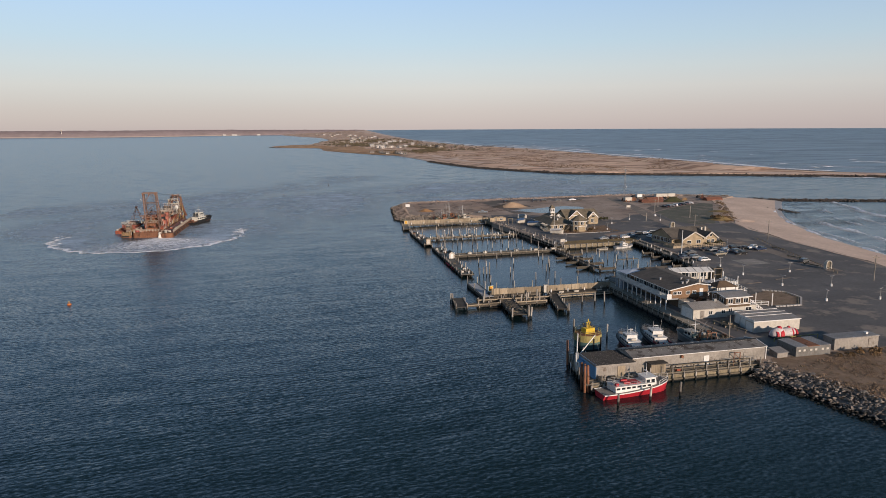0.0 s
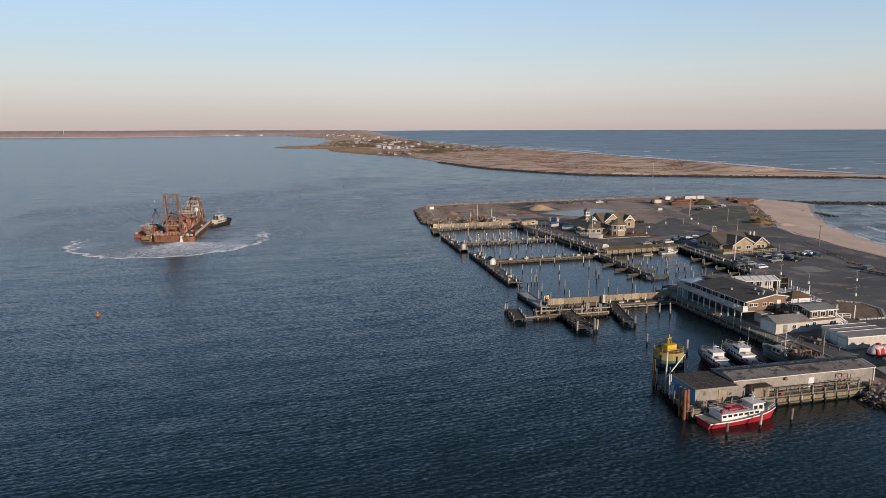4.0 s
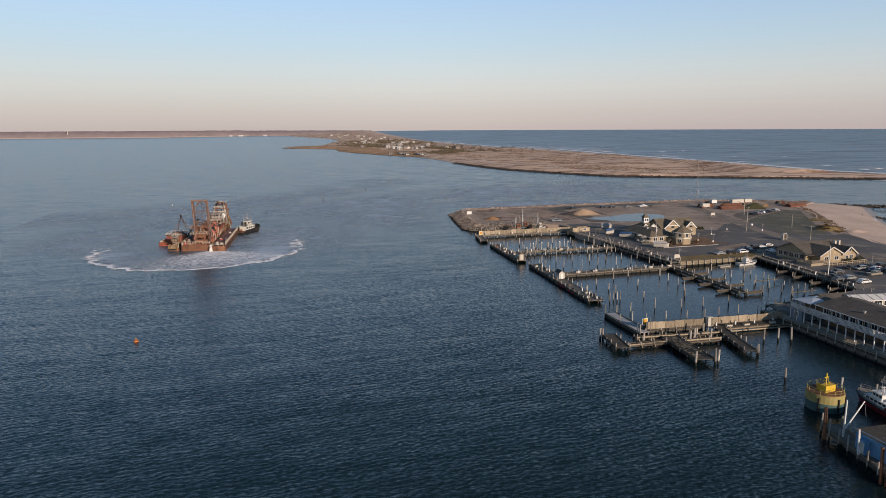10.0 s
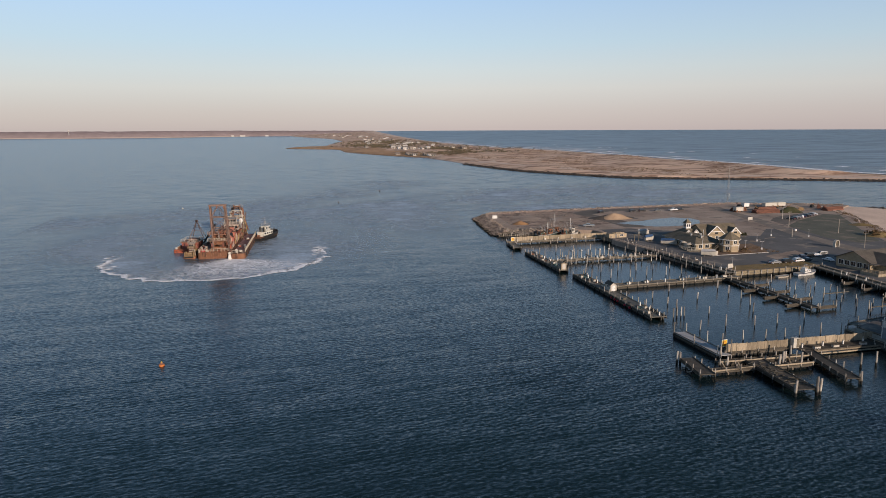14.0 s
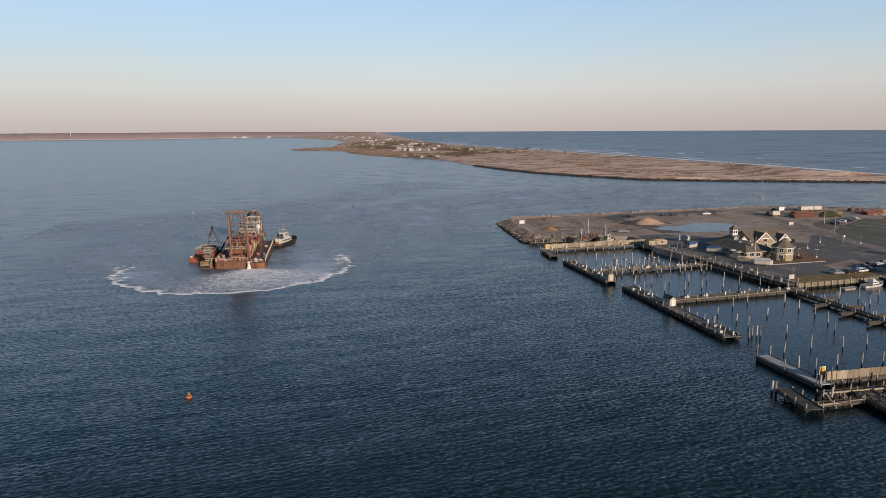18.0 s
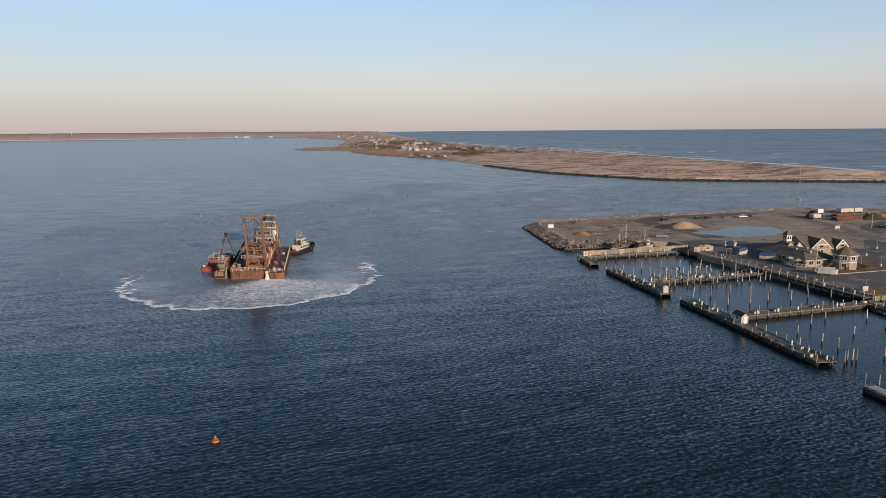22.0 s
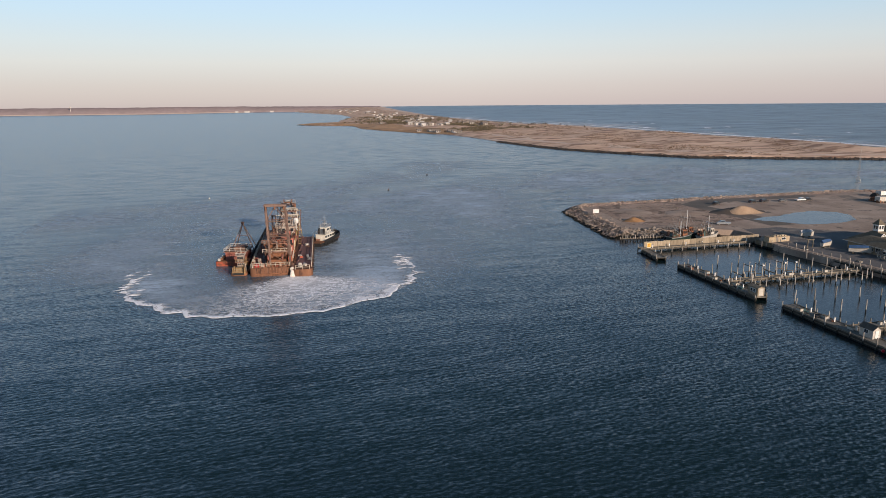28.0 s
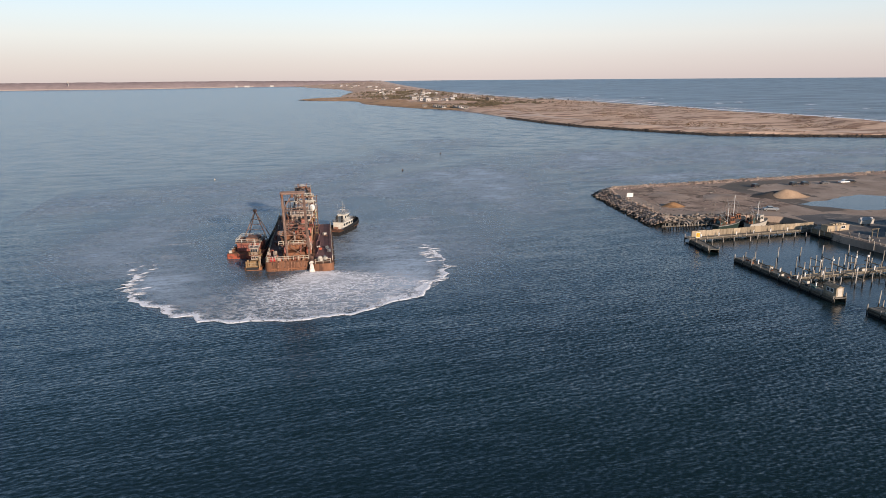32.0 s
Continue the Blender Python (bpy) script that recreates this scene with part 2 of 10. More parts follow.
def water_material(name, deep, wave=1.0, gloss=0.5, rough=0.22, swell=(20.0, 7.0, 0.6), everywhere=False):
    """Wind ripples as a field of slopes; slicks where the current smooths them."""
    m = bpy.data.materials.new(name)
    m.use_nodes = True
    n, l = m.node_tree.nodes, m.node_tree.links
    p = n["Principled BSDF"]
    p.inputs["IOR"].default_value = 1.333
    p.inputs["Specular IOR Level"].default_value = gloss
    geo = n.new("ShaderNodeNewGeometry")
    pos = geo.outputs["Position"]

    def noise_at(lx, ly, rz, det=3.0, ro=0.55, dist=0.0):
        mp = n.new("ShaderNodeMapping")
        mp.vector_type = 'TEXTURE'
        mp.inputs["Rotation"].default_value = (0, 0, radians(rz))
        mp.inputs["Scale"].default_value = (lx, ly, 1)
        l.new(pos, mp.inputs["Vector"])
        t = n.new("ShaderNodeTexNoise")
        t.inputs["Scale"].default_value = 1.0
        t.inputs["Detail"].default_value = det
        t.inputs["Roughness"].default_value = ro
        t.inputs["Distortion"].default_value = dist
        l.new(mp.outputs[0], t.inputs["Vector"])
        return t.outputs["Fac"]

    def calc(op, a, b=0.0, c=0.0):
        k = n.new("ShaderNodeMath")
        k.operation = op
        for i, s in enumerate((a, b, c)):
            if isinstance(s, (int, float)):
                k.inputs[i].default_value = s
            else:
                l.new(s, k.inputs[i])
        return k.outputs[0]

    def step_(src, a, c):
        r = n.new("ShaderNodeMapRange")
        r.interpolation_type = 'SMOOTHSTEP'
        r.inputs["From Min"].default_value, r.inputs["From Max"].default_value = a, c
        l.new(src, r.inputs["Value"])
        return r.outputs[0]

    def ripples(period, rz, bend, size):
        """Short-crested wind ripples: bands whose crests bend and break every few metres."""
        mp = n.new("ShaderNodeMapping")
        mp.vector_type = 'TEXTURE'
        mp.inputs["Rotation"].default_value = (0, 0, radians(rz))
        u = period / 0.314
        mp.inputs["Scale"].default_value = (u, u, u)
        l.new(pos, mp.inputs["Vector"])
        t = n.new("ShaderNodeTexWave")
        t.bands_direction = 'Y'
        t.inputs["Scale"].default_value = 1.0
        t.inputs["Distortion"].default_value = bend
        t.inputs["Detail"].default_value = 3.0
        t.inputs["Detail Scale"].default_value = u / size
        t.inputs["Detail Roughness"].default_value = 0.6
        l.new(mp.outputs[0], t.inputs["Vector"])
        return calc('SUBTRACT', t.outputs["Fac"], 0.5)

    gust = noise_at(90.0, 46.0, 28, 5.0, 0.6, 1.4)
    amp = calc('MULTIPLY_ADD', gust, 0.8, 0.62)
    sp = n.new("ShaderNodeSeparateXYZ")
    l.new(pos, sp.inputs[0])
    if not everywhere:
        # the docks and the spit shelter the water beside them
        calm = calc('MULTIPLY', step_(sp.outputs[0], 28.0, 76.0), step_(sp.outputs[1], 350.0, 300.0))
        amp = calc('MULTIPLY', amp, calc('MULTIPLY_ADD', calm, -0.45, 1.0))
    one = calc('SUBTRACT', noise_at(1.2, 0.30, 10, 2.0, 0.45, 0.5), 0.5)
    two = calc('SUBTRACT', noise_at(0.8, 0.21, -7, 2.0, 0.45, 0.5), 0.5)
    cross = calc('SUBTRACT', noise_at(0.9, 0.6, 62, 2.0, 0.5, 0.3), 0.5)
    chop = calc('SUBTRACT', noise_at(8.0, 1.6, 4, 3.0, 0.6, 0.6), 0.5)
    roll = calc('SUBTRACT', noise_at(34.0, 5.5, 7, 4.0, 0.65, 0.8), 0.5)
    # the tide runs against the wind in the inlet and raises a longer sea there
    run = 1.0 if everywhere else calc('MULTIPLY_ADD', calc('MULTIPLY', calc('MULTIPLY_ADD', step_(sp.outputs[0], -60.0, 120.0), 0.6, 0.4), step_(sp.outputs[1], 320.0, 460.0)), 0.9, 0.08)
    sea = calc('SUBTRACT', noise_at(swell[0], swell[1], 6, 5.0, 0.62, 0.5), 0.5)
    roll = calc('MULTIPLY_ADD', calc('MULTIPLY', sea, run), swell[2] / 0.17, roll)
    sy = calc('MULTIPLY', calc('ADD', calc('MULTIPLY_ADD', chop, 0.16 * wave, calc('MULTIPLY', roll, 0.17 * wave)), calc('ADD', calc('MULTIPLY_ADD', ripples(1.12, 9, 9.0, 2.5), 0.098 * wave, calc('MULTIPLY', one, 0.24 * wave)), calc('MULTIPLY', two, 0.40 * wave))), amp)
    sx = calc('MULTIPLY', calc('ADD', calc('MULTIPLY', cross, 0.4 * wave), calc('MULTIPLY', calc('SUBTRACT', two, one), 0.3 * wave)), amp)
    cb = n.new("ShaderNodeCombineXYZ")
    l.new(sx, cb.inputs[0])
    l.new(sy, cb.inputs[1])
    cb.inputs[2].default_value = 1.0
    nm = n.new("ShaderNodeVectorMath")
    nm.operation = 'NORMALIZE'
    l.new(cb.outputs[0], nm.inputs[0])
    l.new(nm.outputs[0], p.inputs["Normal"])
    p.inputs["Roughness"].default_value = rough
    mx = n.new("ShaderNodeMix")
    mx.data_type = 'RGBA'
    # open sea: the swell's light and dark is put into the base colour
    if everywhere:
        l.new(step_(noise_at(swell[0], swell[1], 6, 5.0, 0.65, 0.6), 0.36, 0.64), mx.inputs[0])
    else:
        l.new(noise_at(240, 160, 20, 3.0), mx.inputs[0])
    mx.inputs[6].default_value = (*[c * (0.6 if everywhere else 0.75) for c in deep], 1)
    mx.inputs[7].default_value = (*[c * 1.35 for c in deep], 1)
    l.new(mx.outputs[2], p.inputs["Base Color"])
    return m


M_WATER = water_material("sea_water", (0.005, 0.014, 0.017))
M_SURFWATER = water_material("shallow_sea", (0.10, 0.135, 0.15), 1.3, swell=(30.0, 6.0, 0.4), everywhere=True)
M_GROUND = surf("sandy_ground", (0.235, 0.175, 0.138), (0.42, 0.335, 0.275), 0.07, 0.95, c3=(0.12, 0.103, 0.09), cover=0.57, world_space=True, fine=20)
M_ASPHALT = surf("asphalt", (0.088, 0.085, 0.086), (0.152, 0.146, 0.145), 0.05, 0.9, c3=(0.23, 0.20, 0.172), cover=0.545, world_space=True, fine=25)
M_OLDASPHALT = surf("sanded_asphalt", (0.10, 0.09, 0.08), (0.18, 0.15, 0.125), 0.05, 0.92, c3=(0.27, 0.215, 0.17), cover=0.6, world_space=True, fine=20)
M_SAND = surf("beach_sand", (0.55, 0.41, 0.325), (0.69, 0.535, 0.435), 0.05, 0.95, world_space=True, fine=12)
M_WETSAND = surf("wet_sand", (0.22, 0.165, 0.13), (0.30, 0.23, 0.185), 0.05, 0.35, world_space=True, fine=12)
M_GRASS = surf("dry_grass", (0.16, 0.115, 0.05), (0.24, 0.17, 0.08), 0.3, 0.95, bump=0.4, c3=(0.09, 0.08, 0.035), cover=0.58, world_space=True)
M_SCRUB = surf("winter_scrub", (0.10, 0.065, 0.035), (0.19, 0.12, 0.06), 0.4, 0.95, bump=0.4, rnd=0.3, world_space=True)
M_BUSH = surf("dark_bush", (0.035, 0.04, 0.02), (0.07, 0.065, 0.03), 0.6, 0.95, bump=0.4, world_space=True)
M_DECK = surf("weathered_planks", (0.12, 0.112, 0.096), (0.215, 0.20, 0.172), 0.5, 0.9, ribs=('X', 0.3, 0.6), c3=(0.09, 0.08, 0.065), cover=0.6)
M_BEAM = surf("dock_timber", (0.115, 0.097, 0.072), (0.21, 0.178, 0.13), 0.8, 0.9, rnd=0.3, c3=(0.06, 0.052, 0.042), cover=.57)
M_PILE = surf("piling_wood", (0.17, 0.15, 0.13), (0.40, 0.365, 0.32), 0.9, 0.9, rnd=0.4, tide=0.75, stretch=(3, 3, 0.6))
M_FENCE = surf("fence_boards", (0.20, 0.162, 0.115), (0.34, 0.28, 0.205), 0.8, 0.9, rnd=0.3, stretch=(3, 3, 0.5))
M_ROCK = surf("revetment_rock", (0.14, 0.12, 0.103), (0.34, 0.295, 0.255), 0.5, 0.9, bump=0.5, c3=(0.055, 0.048, 0.042), cover=0.54, world_space=True, tide=0.45)
M_DARKROCK = surf("dark_rock", (0.035, 0.03, 0.028), (0.085, 0.07, 0.06), 0.2, 0.9, bump=0.5, world_space=True)
M_WHITE = plain("white_paint", (0.66, 0.65, 0.63), 0.45)
M_OFFWHITE = plain("off_white_paint", (0.46, 0.43, 0.38), 0.6)
M_SIDING = surf("grey_siding", (0.20, 0.18, 0.16), (0.31, 0.285, 0.255), 0.3, 0.75, c3=(0.13, 0.105, 0.085), cover=0.58, ribs=('X', 0.35, 0.5))
M_BLUE = surf("blue_painted_wall", (0.10, 0.24, 0.42), (0.16, 0.33, 0.52), 0.5, 0.6, ribs=('Y', 0.3, 0.5))
M_TAR = surf("tar_roof", (0.045, 0.04, 0.036), (0.085, 0.075, 0.065), 0.3, 0.95, c3=(0.17, 0.15, 0.13), cover=0.62, bump=0.3)
M_METALROOF = surf("metal_roof", (0.17, 0.16, 0.155), (0.26, 0.25, 0.24), 0.25, 0.5, ribs=('X', 0.5, 0.8), c3=(0.12, 0.09, 0.07), cover=0.63)
M_SHINGLE = surf("brown_grey_shingles", (0.075, 0.066, 0.058), (0.125, 0.11, 0.095), 0.5, 0.92, ribs=('Z', 0.16, 0.5))
M_CEDAR = surf("cedar_shingles", (0.165, 0.10, 0.06), (0.25, 0.155, 0.095), 0.6, 0.85, ribs=('Z', 0.2, 0.6))
M_OLIVE = surf("olive_shingles", (0.26, 0.205, 0.135), (0.37, 0.295, 0.20), 0.6, 0.85, ribs=('Z', 0.2, 0.6))
M_DARKWALL = surf("dark_brown_wall", (0.085, 0.06, 0.04), (0.13, 0.09, 0.06), 0.6, 0.85, ribs=('Z', 0.2, 0.6))
M_GLASS = glassy("window_glass")
M_RUST = surf("rusty_steel", (0.15, 0.075, 0.052), (0.28, 0.155, 0.105), 0.7, 0.85, c3=(0.08, 0.04, 0.027), cover=0.52, bump=0.25, rnd=0.35)
M_RUSTDARK = surf("dark_rusty_steel", (0.14, 0.062, 0.036), (0.26, 0.115, 0.062), 0.4, 0.85, c3=(0.05, 0.03, 0.02), cover=0.56, bump=0.2)
M_RUSTHULL = surf("rusty_hull", (0.115, 0.052, 0.030), (0.22, 0.105, 0.060), 0.25, 0.85, c3=(0.06, 0.03, 0.02), cover=0.50, bump=0.25, stretch=(2, 2, 0.35))
M_REDPRIMER = surf("red_primer_steel", (0.26, 0.055, 0.03), (0.36, 0.09, 0.05), 0.3, 0.7, c3=(0.14, 0.055, 0.035), cover=0.53)
M_SCOWDECK = surf("purple_brown_deck", (0.13, 0.07, 0.07), (0.20, 0.11, 0.105), 0.3, 0.85, c3=(0.07, 0.04, 0.035), cover=0.6)
M_RED = surf("red_boat_paint", (0.34, 0.018, 0.03), (0.46, 0.03, 0.045), 0.6, 0.4)
M_NAVY = plain("navy_paint", (0.02, 0.025, 0.06), 0.4)
M_BLACK = plain("black_rubber", (0.015, 0.015, 0.016), 0.7)
M_YELLOW = surf("yellow_paint", (0.50, 0.335, 0.03), (0.63, 0.43, 0.045), 0.8, 0.5, c3=(0.30, 0.19, 0.04), cover=0.62)
M_DULLYELLOW = surf("faded_yellow_paint", (0.25, 0.215, 0.08), (0.36, 0.30, 0.12), 0.6, 0.6, c3=(0.16, 0.15, 0.07), cover=0.6)
M_TEAL = surf("teal_hull_paint", (0.045, 0.09, 0.092), (0.07, 0.13, 0.125), 0.6, 0.6)
M_STEEL = plain("grey_steel", (0.30, 0.30, 0.30), 0.45, 0.3)
M_CONCRETE = surf("concrete", (0.30, 0.29, 0.28), (0.42, 0.40, 0.38), 0.4, 0.9)
M_FLOAT = surf("pale_float_deck", (0.33, 0.33, 0.34), (0.42, 0.42, 0.43), 0.4, 0.85)
M_TARP = surf("blue_tarp", (0.03, 0.07, 0.16), (0.05, 0.10, 0.20), 0.8, 0.6)
M_ORANGE = plain("orange_buoy_paint", (0.55, 0.16, 0.03), 0.5)

# ---------------------------------------------------------------- water and distance
rng = random.Random(4)


def disc(r, n=96):
    return [(r * math.cos(2 * math.pi * i / n), r * math.sin(2 * math.pi * i / n), 0.0) for i in range(n)]


b = Build()
b.add(disc(600) + disc(5200), [tuple(range(96))] + [(i, 96 + i, 96 + (i + 1) % 96, (i + 1) % 96) for i in range(96)])
solid("water", b, M_WATER, "dark blue rippled sea and bay water", "water", kind="structure")

M_BASIN = water_material("basin_water", (0.006, 0.015, 0.019), 0.42)
b = Build()
b.slab([(57.6, 178), (96, 178), (96, 236), (104, 238), (98, 317), (57.6, 317)], 0.004, 0.02)
b.slab([(104.8, 193), (130, 193), (135, 243), (104.8, 241.4)], 0.004, 0.02)
solid("basin_water", b, M_BASIN, "calm water of the dock basins", "water", kind="structure")


def lerp_line(pts, v, axis=1, out=0):
    for (a, c) in zip(pts, pts[1:]):
        if a[axis] <= v <= c[axis]:
            k = (v - a[axis]) / (c[axis] - a[axis])
            return a[out] + k * (c[out] - a[out])
    return pts[0][out] if v < pts[0][axis] else pts[-1][out]


def far_lift(x, y):
    """How far the distant sea and the island beside it stand up towards the horizon line."""
    return 31.5 * (max(0.0, math.hypot(x + 25, y - 70) - 2200) / 2680) ** 2


# low gloss; the pale diffuse base stands in for part of the reflected sky
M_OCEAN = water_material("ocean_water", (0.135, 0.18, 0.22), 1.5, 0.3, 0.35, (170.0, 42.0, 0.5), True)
# one sheet from the beaches to the horizon; its far reach lifts gently to the line where sea meets sky
COAST = [(620, -600), (620, 300), (600, 440), (612, 500), (556, 580), (535, 664), (545, 760), (546, 858), (540, 1108), (540, 1440), (490, 1600), (482, 1800), (485, 2065), (490, 2422), (535, 3148), (560, 3600), (585, 4203), (600, 4840)]
pts, faces = [], []
NR = 60
yy = [-600 + 35 * i for i in range(156)]
for i, y in enumerate(yy):
    w = lerp_line(COAST, y)
    e = -25 + math.sqrt(4880 ** 2 - (y - 70) ** 2)
    for j in range(NR):
        x = w + (e - w) * (j / (NR - 1)) ** 1.6
        pts.append((x, y, 0.03 + far_lift(x, y)))
    if i:
        o = (i - 1) * NR
        faces += [(o + j, o + j + 1, o + NR + j + 1, o + NR + j) for j in range(NR - 1)]
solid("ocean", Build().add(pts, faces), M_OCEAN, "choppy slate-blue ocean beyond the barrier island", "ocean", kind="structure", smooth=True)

# wooded hills across the bay; the distance haze is mixed into their colour
M_HILL = surf("haze_tinted_winter_woods", (0.195, 0.16, 0.166), (0.24, 0.195, 0.202), 0.004, 0.95, world_space=True, fine=8)
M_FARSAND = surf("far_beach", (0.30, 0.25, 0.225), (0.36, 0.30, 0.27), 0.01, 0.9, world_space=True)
b, b2 = Build(), Build()
line = [(-2600, 3500), (-1950, 3850), (-1417, 4137), (-1050, 4190), (-747, 4240), (-500, 4560), (-282, 4780), (-100, 4810), (60, 4835), (330, 4845), (480, 4842), (610, 4825)]
pts, faces = [], []
N = 180
for i in range(N + 1):
    k = i / N * (len(line) - 1)
    j = min(int(k), len(line) - 2)
    f = k - j
    x = line[j][0] + f * (line[j + 1][0] - line[j][0])
    y = line[j][1] + f * (line[j + 1][1] - line[j][1])
    h = 37 - 4.5 * max(0, i / N - 0.55) / 0.45 + 2.0 * noise.noise((i * 0.05, 3.1, 0)) + 1.8 * noise.noise((i * 0.6, 7.7, 0))
    pts += [(x, y, -1), (x, y + 8, 0.35 * h + 2), (x - 10, y + 90, h)]
    if i < N:
        o = 3 * i
        faces += [(o, o + 3, o + 4, o + 1), (o + 1, o + 4, o + 5, o + 2)]
        if i < 100:
            b2.add([(x, y - 8, -0.2), (x + 40, y - 8, -0.2), (x + 40, y - 3, 4.5), (x, y - 3, 4.5)], [(0, 1, 2, 3)])
b.add(pts, faces)
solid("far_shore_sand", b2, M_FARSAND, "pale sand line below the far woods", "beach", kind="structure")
solid("hills", b, M_HILL, "low wooded hills across the bay, coloured mauve-brown for distance haze", "hills", kind="structure", smooth=True)

# ---------------------------------------------------------------- far barrier island
BAY = [(720, 425), (537, 518), (422, 577), (330, 618), (279, 646), (243, 715), (220, 770), (209, 833), (199, 930), (198, 1015), (190, 1149), (145, 1244), (112, 1350), (88, 1460),
       (90, 1600), (78, 1660), (17, 1695), (-30, 1758), (-24, 1800), (26, 1876), (86, 1960), (101, 2139), (190, 2700), (196, 3324), (120, 3800), (40, 4500), (20, 4840)]
SEA = [(735, 432), (640, 494), (556, 574), (528, 664), (537, 760), (538, 858), (536, 1108), (548, 1440), (498, 1600), (490, 1800), (493, 2065), (498, 2422), (544, 3148), (585, 4203), (600, 4840)]


def island_height(u, v, s):
    """s: 0 at the bay shore, 1 at the sea shore."""
    edge = min(s / 0.06, (1 - s) / 0.22, 1.0)
    rough_ = 2.2 * noise.fractal((u * 0.018, v * 0.010, 0.3), 0.9, 2.1, 4)
    dune = 3.0 * math.exp(-((s - 0.72) / 0.10) ** 2) if v > 620 else 0.0
    base = 1.6 + 0.9 * min(1, max(0, (v - 560) / 200))
    return far_lift(u, v) * s - 0.6 + max(0.0, edge) ** 0.8 * (base + 0.6 + dune + max(-1.0, rough_) * min(1, max(0.15, (v - 540) / 150)))


vs = [425 + 7 * i for i in range(60)] + [845 + 14 * i for i in range(60)] + [1685 + 45 * i for i in range(71)]
NU = 56
pts, faces = [], []
for i, v in enumerate(vs):
    ub, us = lerp_line(BAY, v), lerp_line(SEA, v)
    for j in range(NU):
        s = j / (NU - 1)
        u = ub + s * (us - ub)
        pts.append((u, v, island_height(u, v, s)))
    if i:
        o = (i - 1) * NU
        faces += [(o + j, o + j + 1, o + NU + j + 1, o + NU + j) for j in range(NU - 1)]
b = Build()
b.add(pts, faces)
M_DUNE = surf("dune_sand_and_scrub", (0.56, 0.375, 0.265), (0.74, 0.535, 0.40), 0.022, 0.95, bump=0.5, c3=(0.30, 0.185, 0.125), cover=0.49, world_space=True, fine=9, stretch=(0.45, 1.3, 1), detail=7.0)
solid("far_island", b, M_DUNE, "low sandy barrier island with brown winter scrub", "island", kind="structure", smooth=True)

# salt marsh on the bay side
M_MARSH = surf("orange_brown_marsh", (0.38, 0.22, 0.115), (0.50, 0.31, 0.17), 0.012, 0.95, bump=0.4, c3=(0.17, 0.11, 0.065), cover=0.56, world_space=True, stretch=(1, .5, 1))
b = Build()
pts, faces = [], []
mv = [1150 + 14 * i for i in range(54)]
for i, v in enumerate(mv):
    ub, us = lerp_line(BAY, v), lerp_line(SEA, v)
    for j in range(8):
        s = .012 + (.20 + .12 * noise.noise((v * .01, 5.0, 0))) * j / 7 * min(1, (v - 1140) / 120)
        u = ub + s * (us - ub)
        pts.append((u, v, island_height(u, v, s) + .35))
    if i:
        o = (i - 1) * 8
        faces += [(o + j, o + j + 1, o + 8 + j + 1, o + 8 + j) for j in range(7)]
b.add(pts, faces)
solid("marsh", b, M_MARSH, "orange-brown salt marsh on the bay shore", "marsh", kind="structure", smooth=True)

# beach and bank of plain sand on the island, thin strips along its two shores
b = Build()
for k in range(len(vs) - 1):
    v0, v1 = vs[k], vs[k + 1]
    for s0, s1 in ((0.86, 1.0),):
        q = []
        for v, s in ((v0, s0), (v0, s1), (v1, s1), (v1, s0)):
            ub, us = lerp_line(BAY, v), lerp_line(SEA, v)
            u = ub + s * (us - ub)
            q.append((u, v, island_height(u, v, s) + 0.25))
        b.add(q, [(0, 1, 2, 3)])
    if v0 < 1100:
        q = []
        for v, d in ((v0, 4), (v0, 48 + 14 * noise.noise((v0 * .02, 1, 8)) + (24 if v0 < 680 else 0)), (v1, 48 + 14 * noise.noise((v1 * .02, 1, 8)) + (24 if v1 < 680 else 0)), (v1, 4)):
            ub, us = lerp_line(BAY, v), lerp_line(SEA, v)
            u = ub + min(d, 0.42 * (us - ub))
            q.append((u, v, island_height(u, v, (u - ub) / (us - ub)) + 0.3))
        b.add(q, [(0, 1, 2, 3)])
solid("far_beach", b, M_SAND, "pale pink-lit sand beach of the far island", "beach", kind="structure")


def rock_mesh(seed):
    r = random.Random(seed)
    bm = bmesh.new()
    # the hull of a few scattered points: a quarried block with flat faces
    for _ in range(11):
        d = Vector((r.gauss(0, 1), r.gauss(0, 1), r.gauss(0, 1))).normalized()
        bm.verts.new((d.x * r.uniform(.85, 1.2), d.y * r.uniform(.75, 1.0), d.z * r.uniform(.6, .85)))
    bmesh.ops.convex_hull(bm, input=bm.verts[:])
    bmesh.ops.delete(bm, geom=[v for v in bm.verts if not v.link_faces], context='VERTS')
    me = bpy.data.meshes.new("rock")
    bm.to_mesh(me)
    bm.free()
    return me


ROCKS = [rock_mesh(i) for i in range(8)]
ROCKDATA = [([tuple(v.co) for v in me.vertices], [tuple(p.vertices) for p in me.polygons]) for me in ROCKS]


def boulder(b, x, y, z, r, g):
    vs_, fs_ = ROCKDATA[g.randrange(8)]
    a = g.random() * 6.28
    c, s = math.cos(a), math.sin(a)
    k = r * (0.65 + 0.9 * g.random())
    r = r * (0.7 + 0.5 * g.random())
    lean = g.uniform(-.5, .5)
    b.add([(x + k * (p[0] * c - p[1] * s), y + r * (p[0] * s + p[1] * c), z + r * (0.85 * p[2] + lean * p[0])) for p in vs_], fs_)


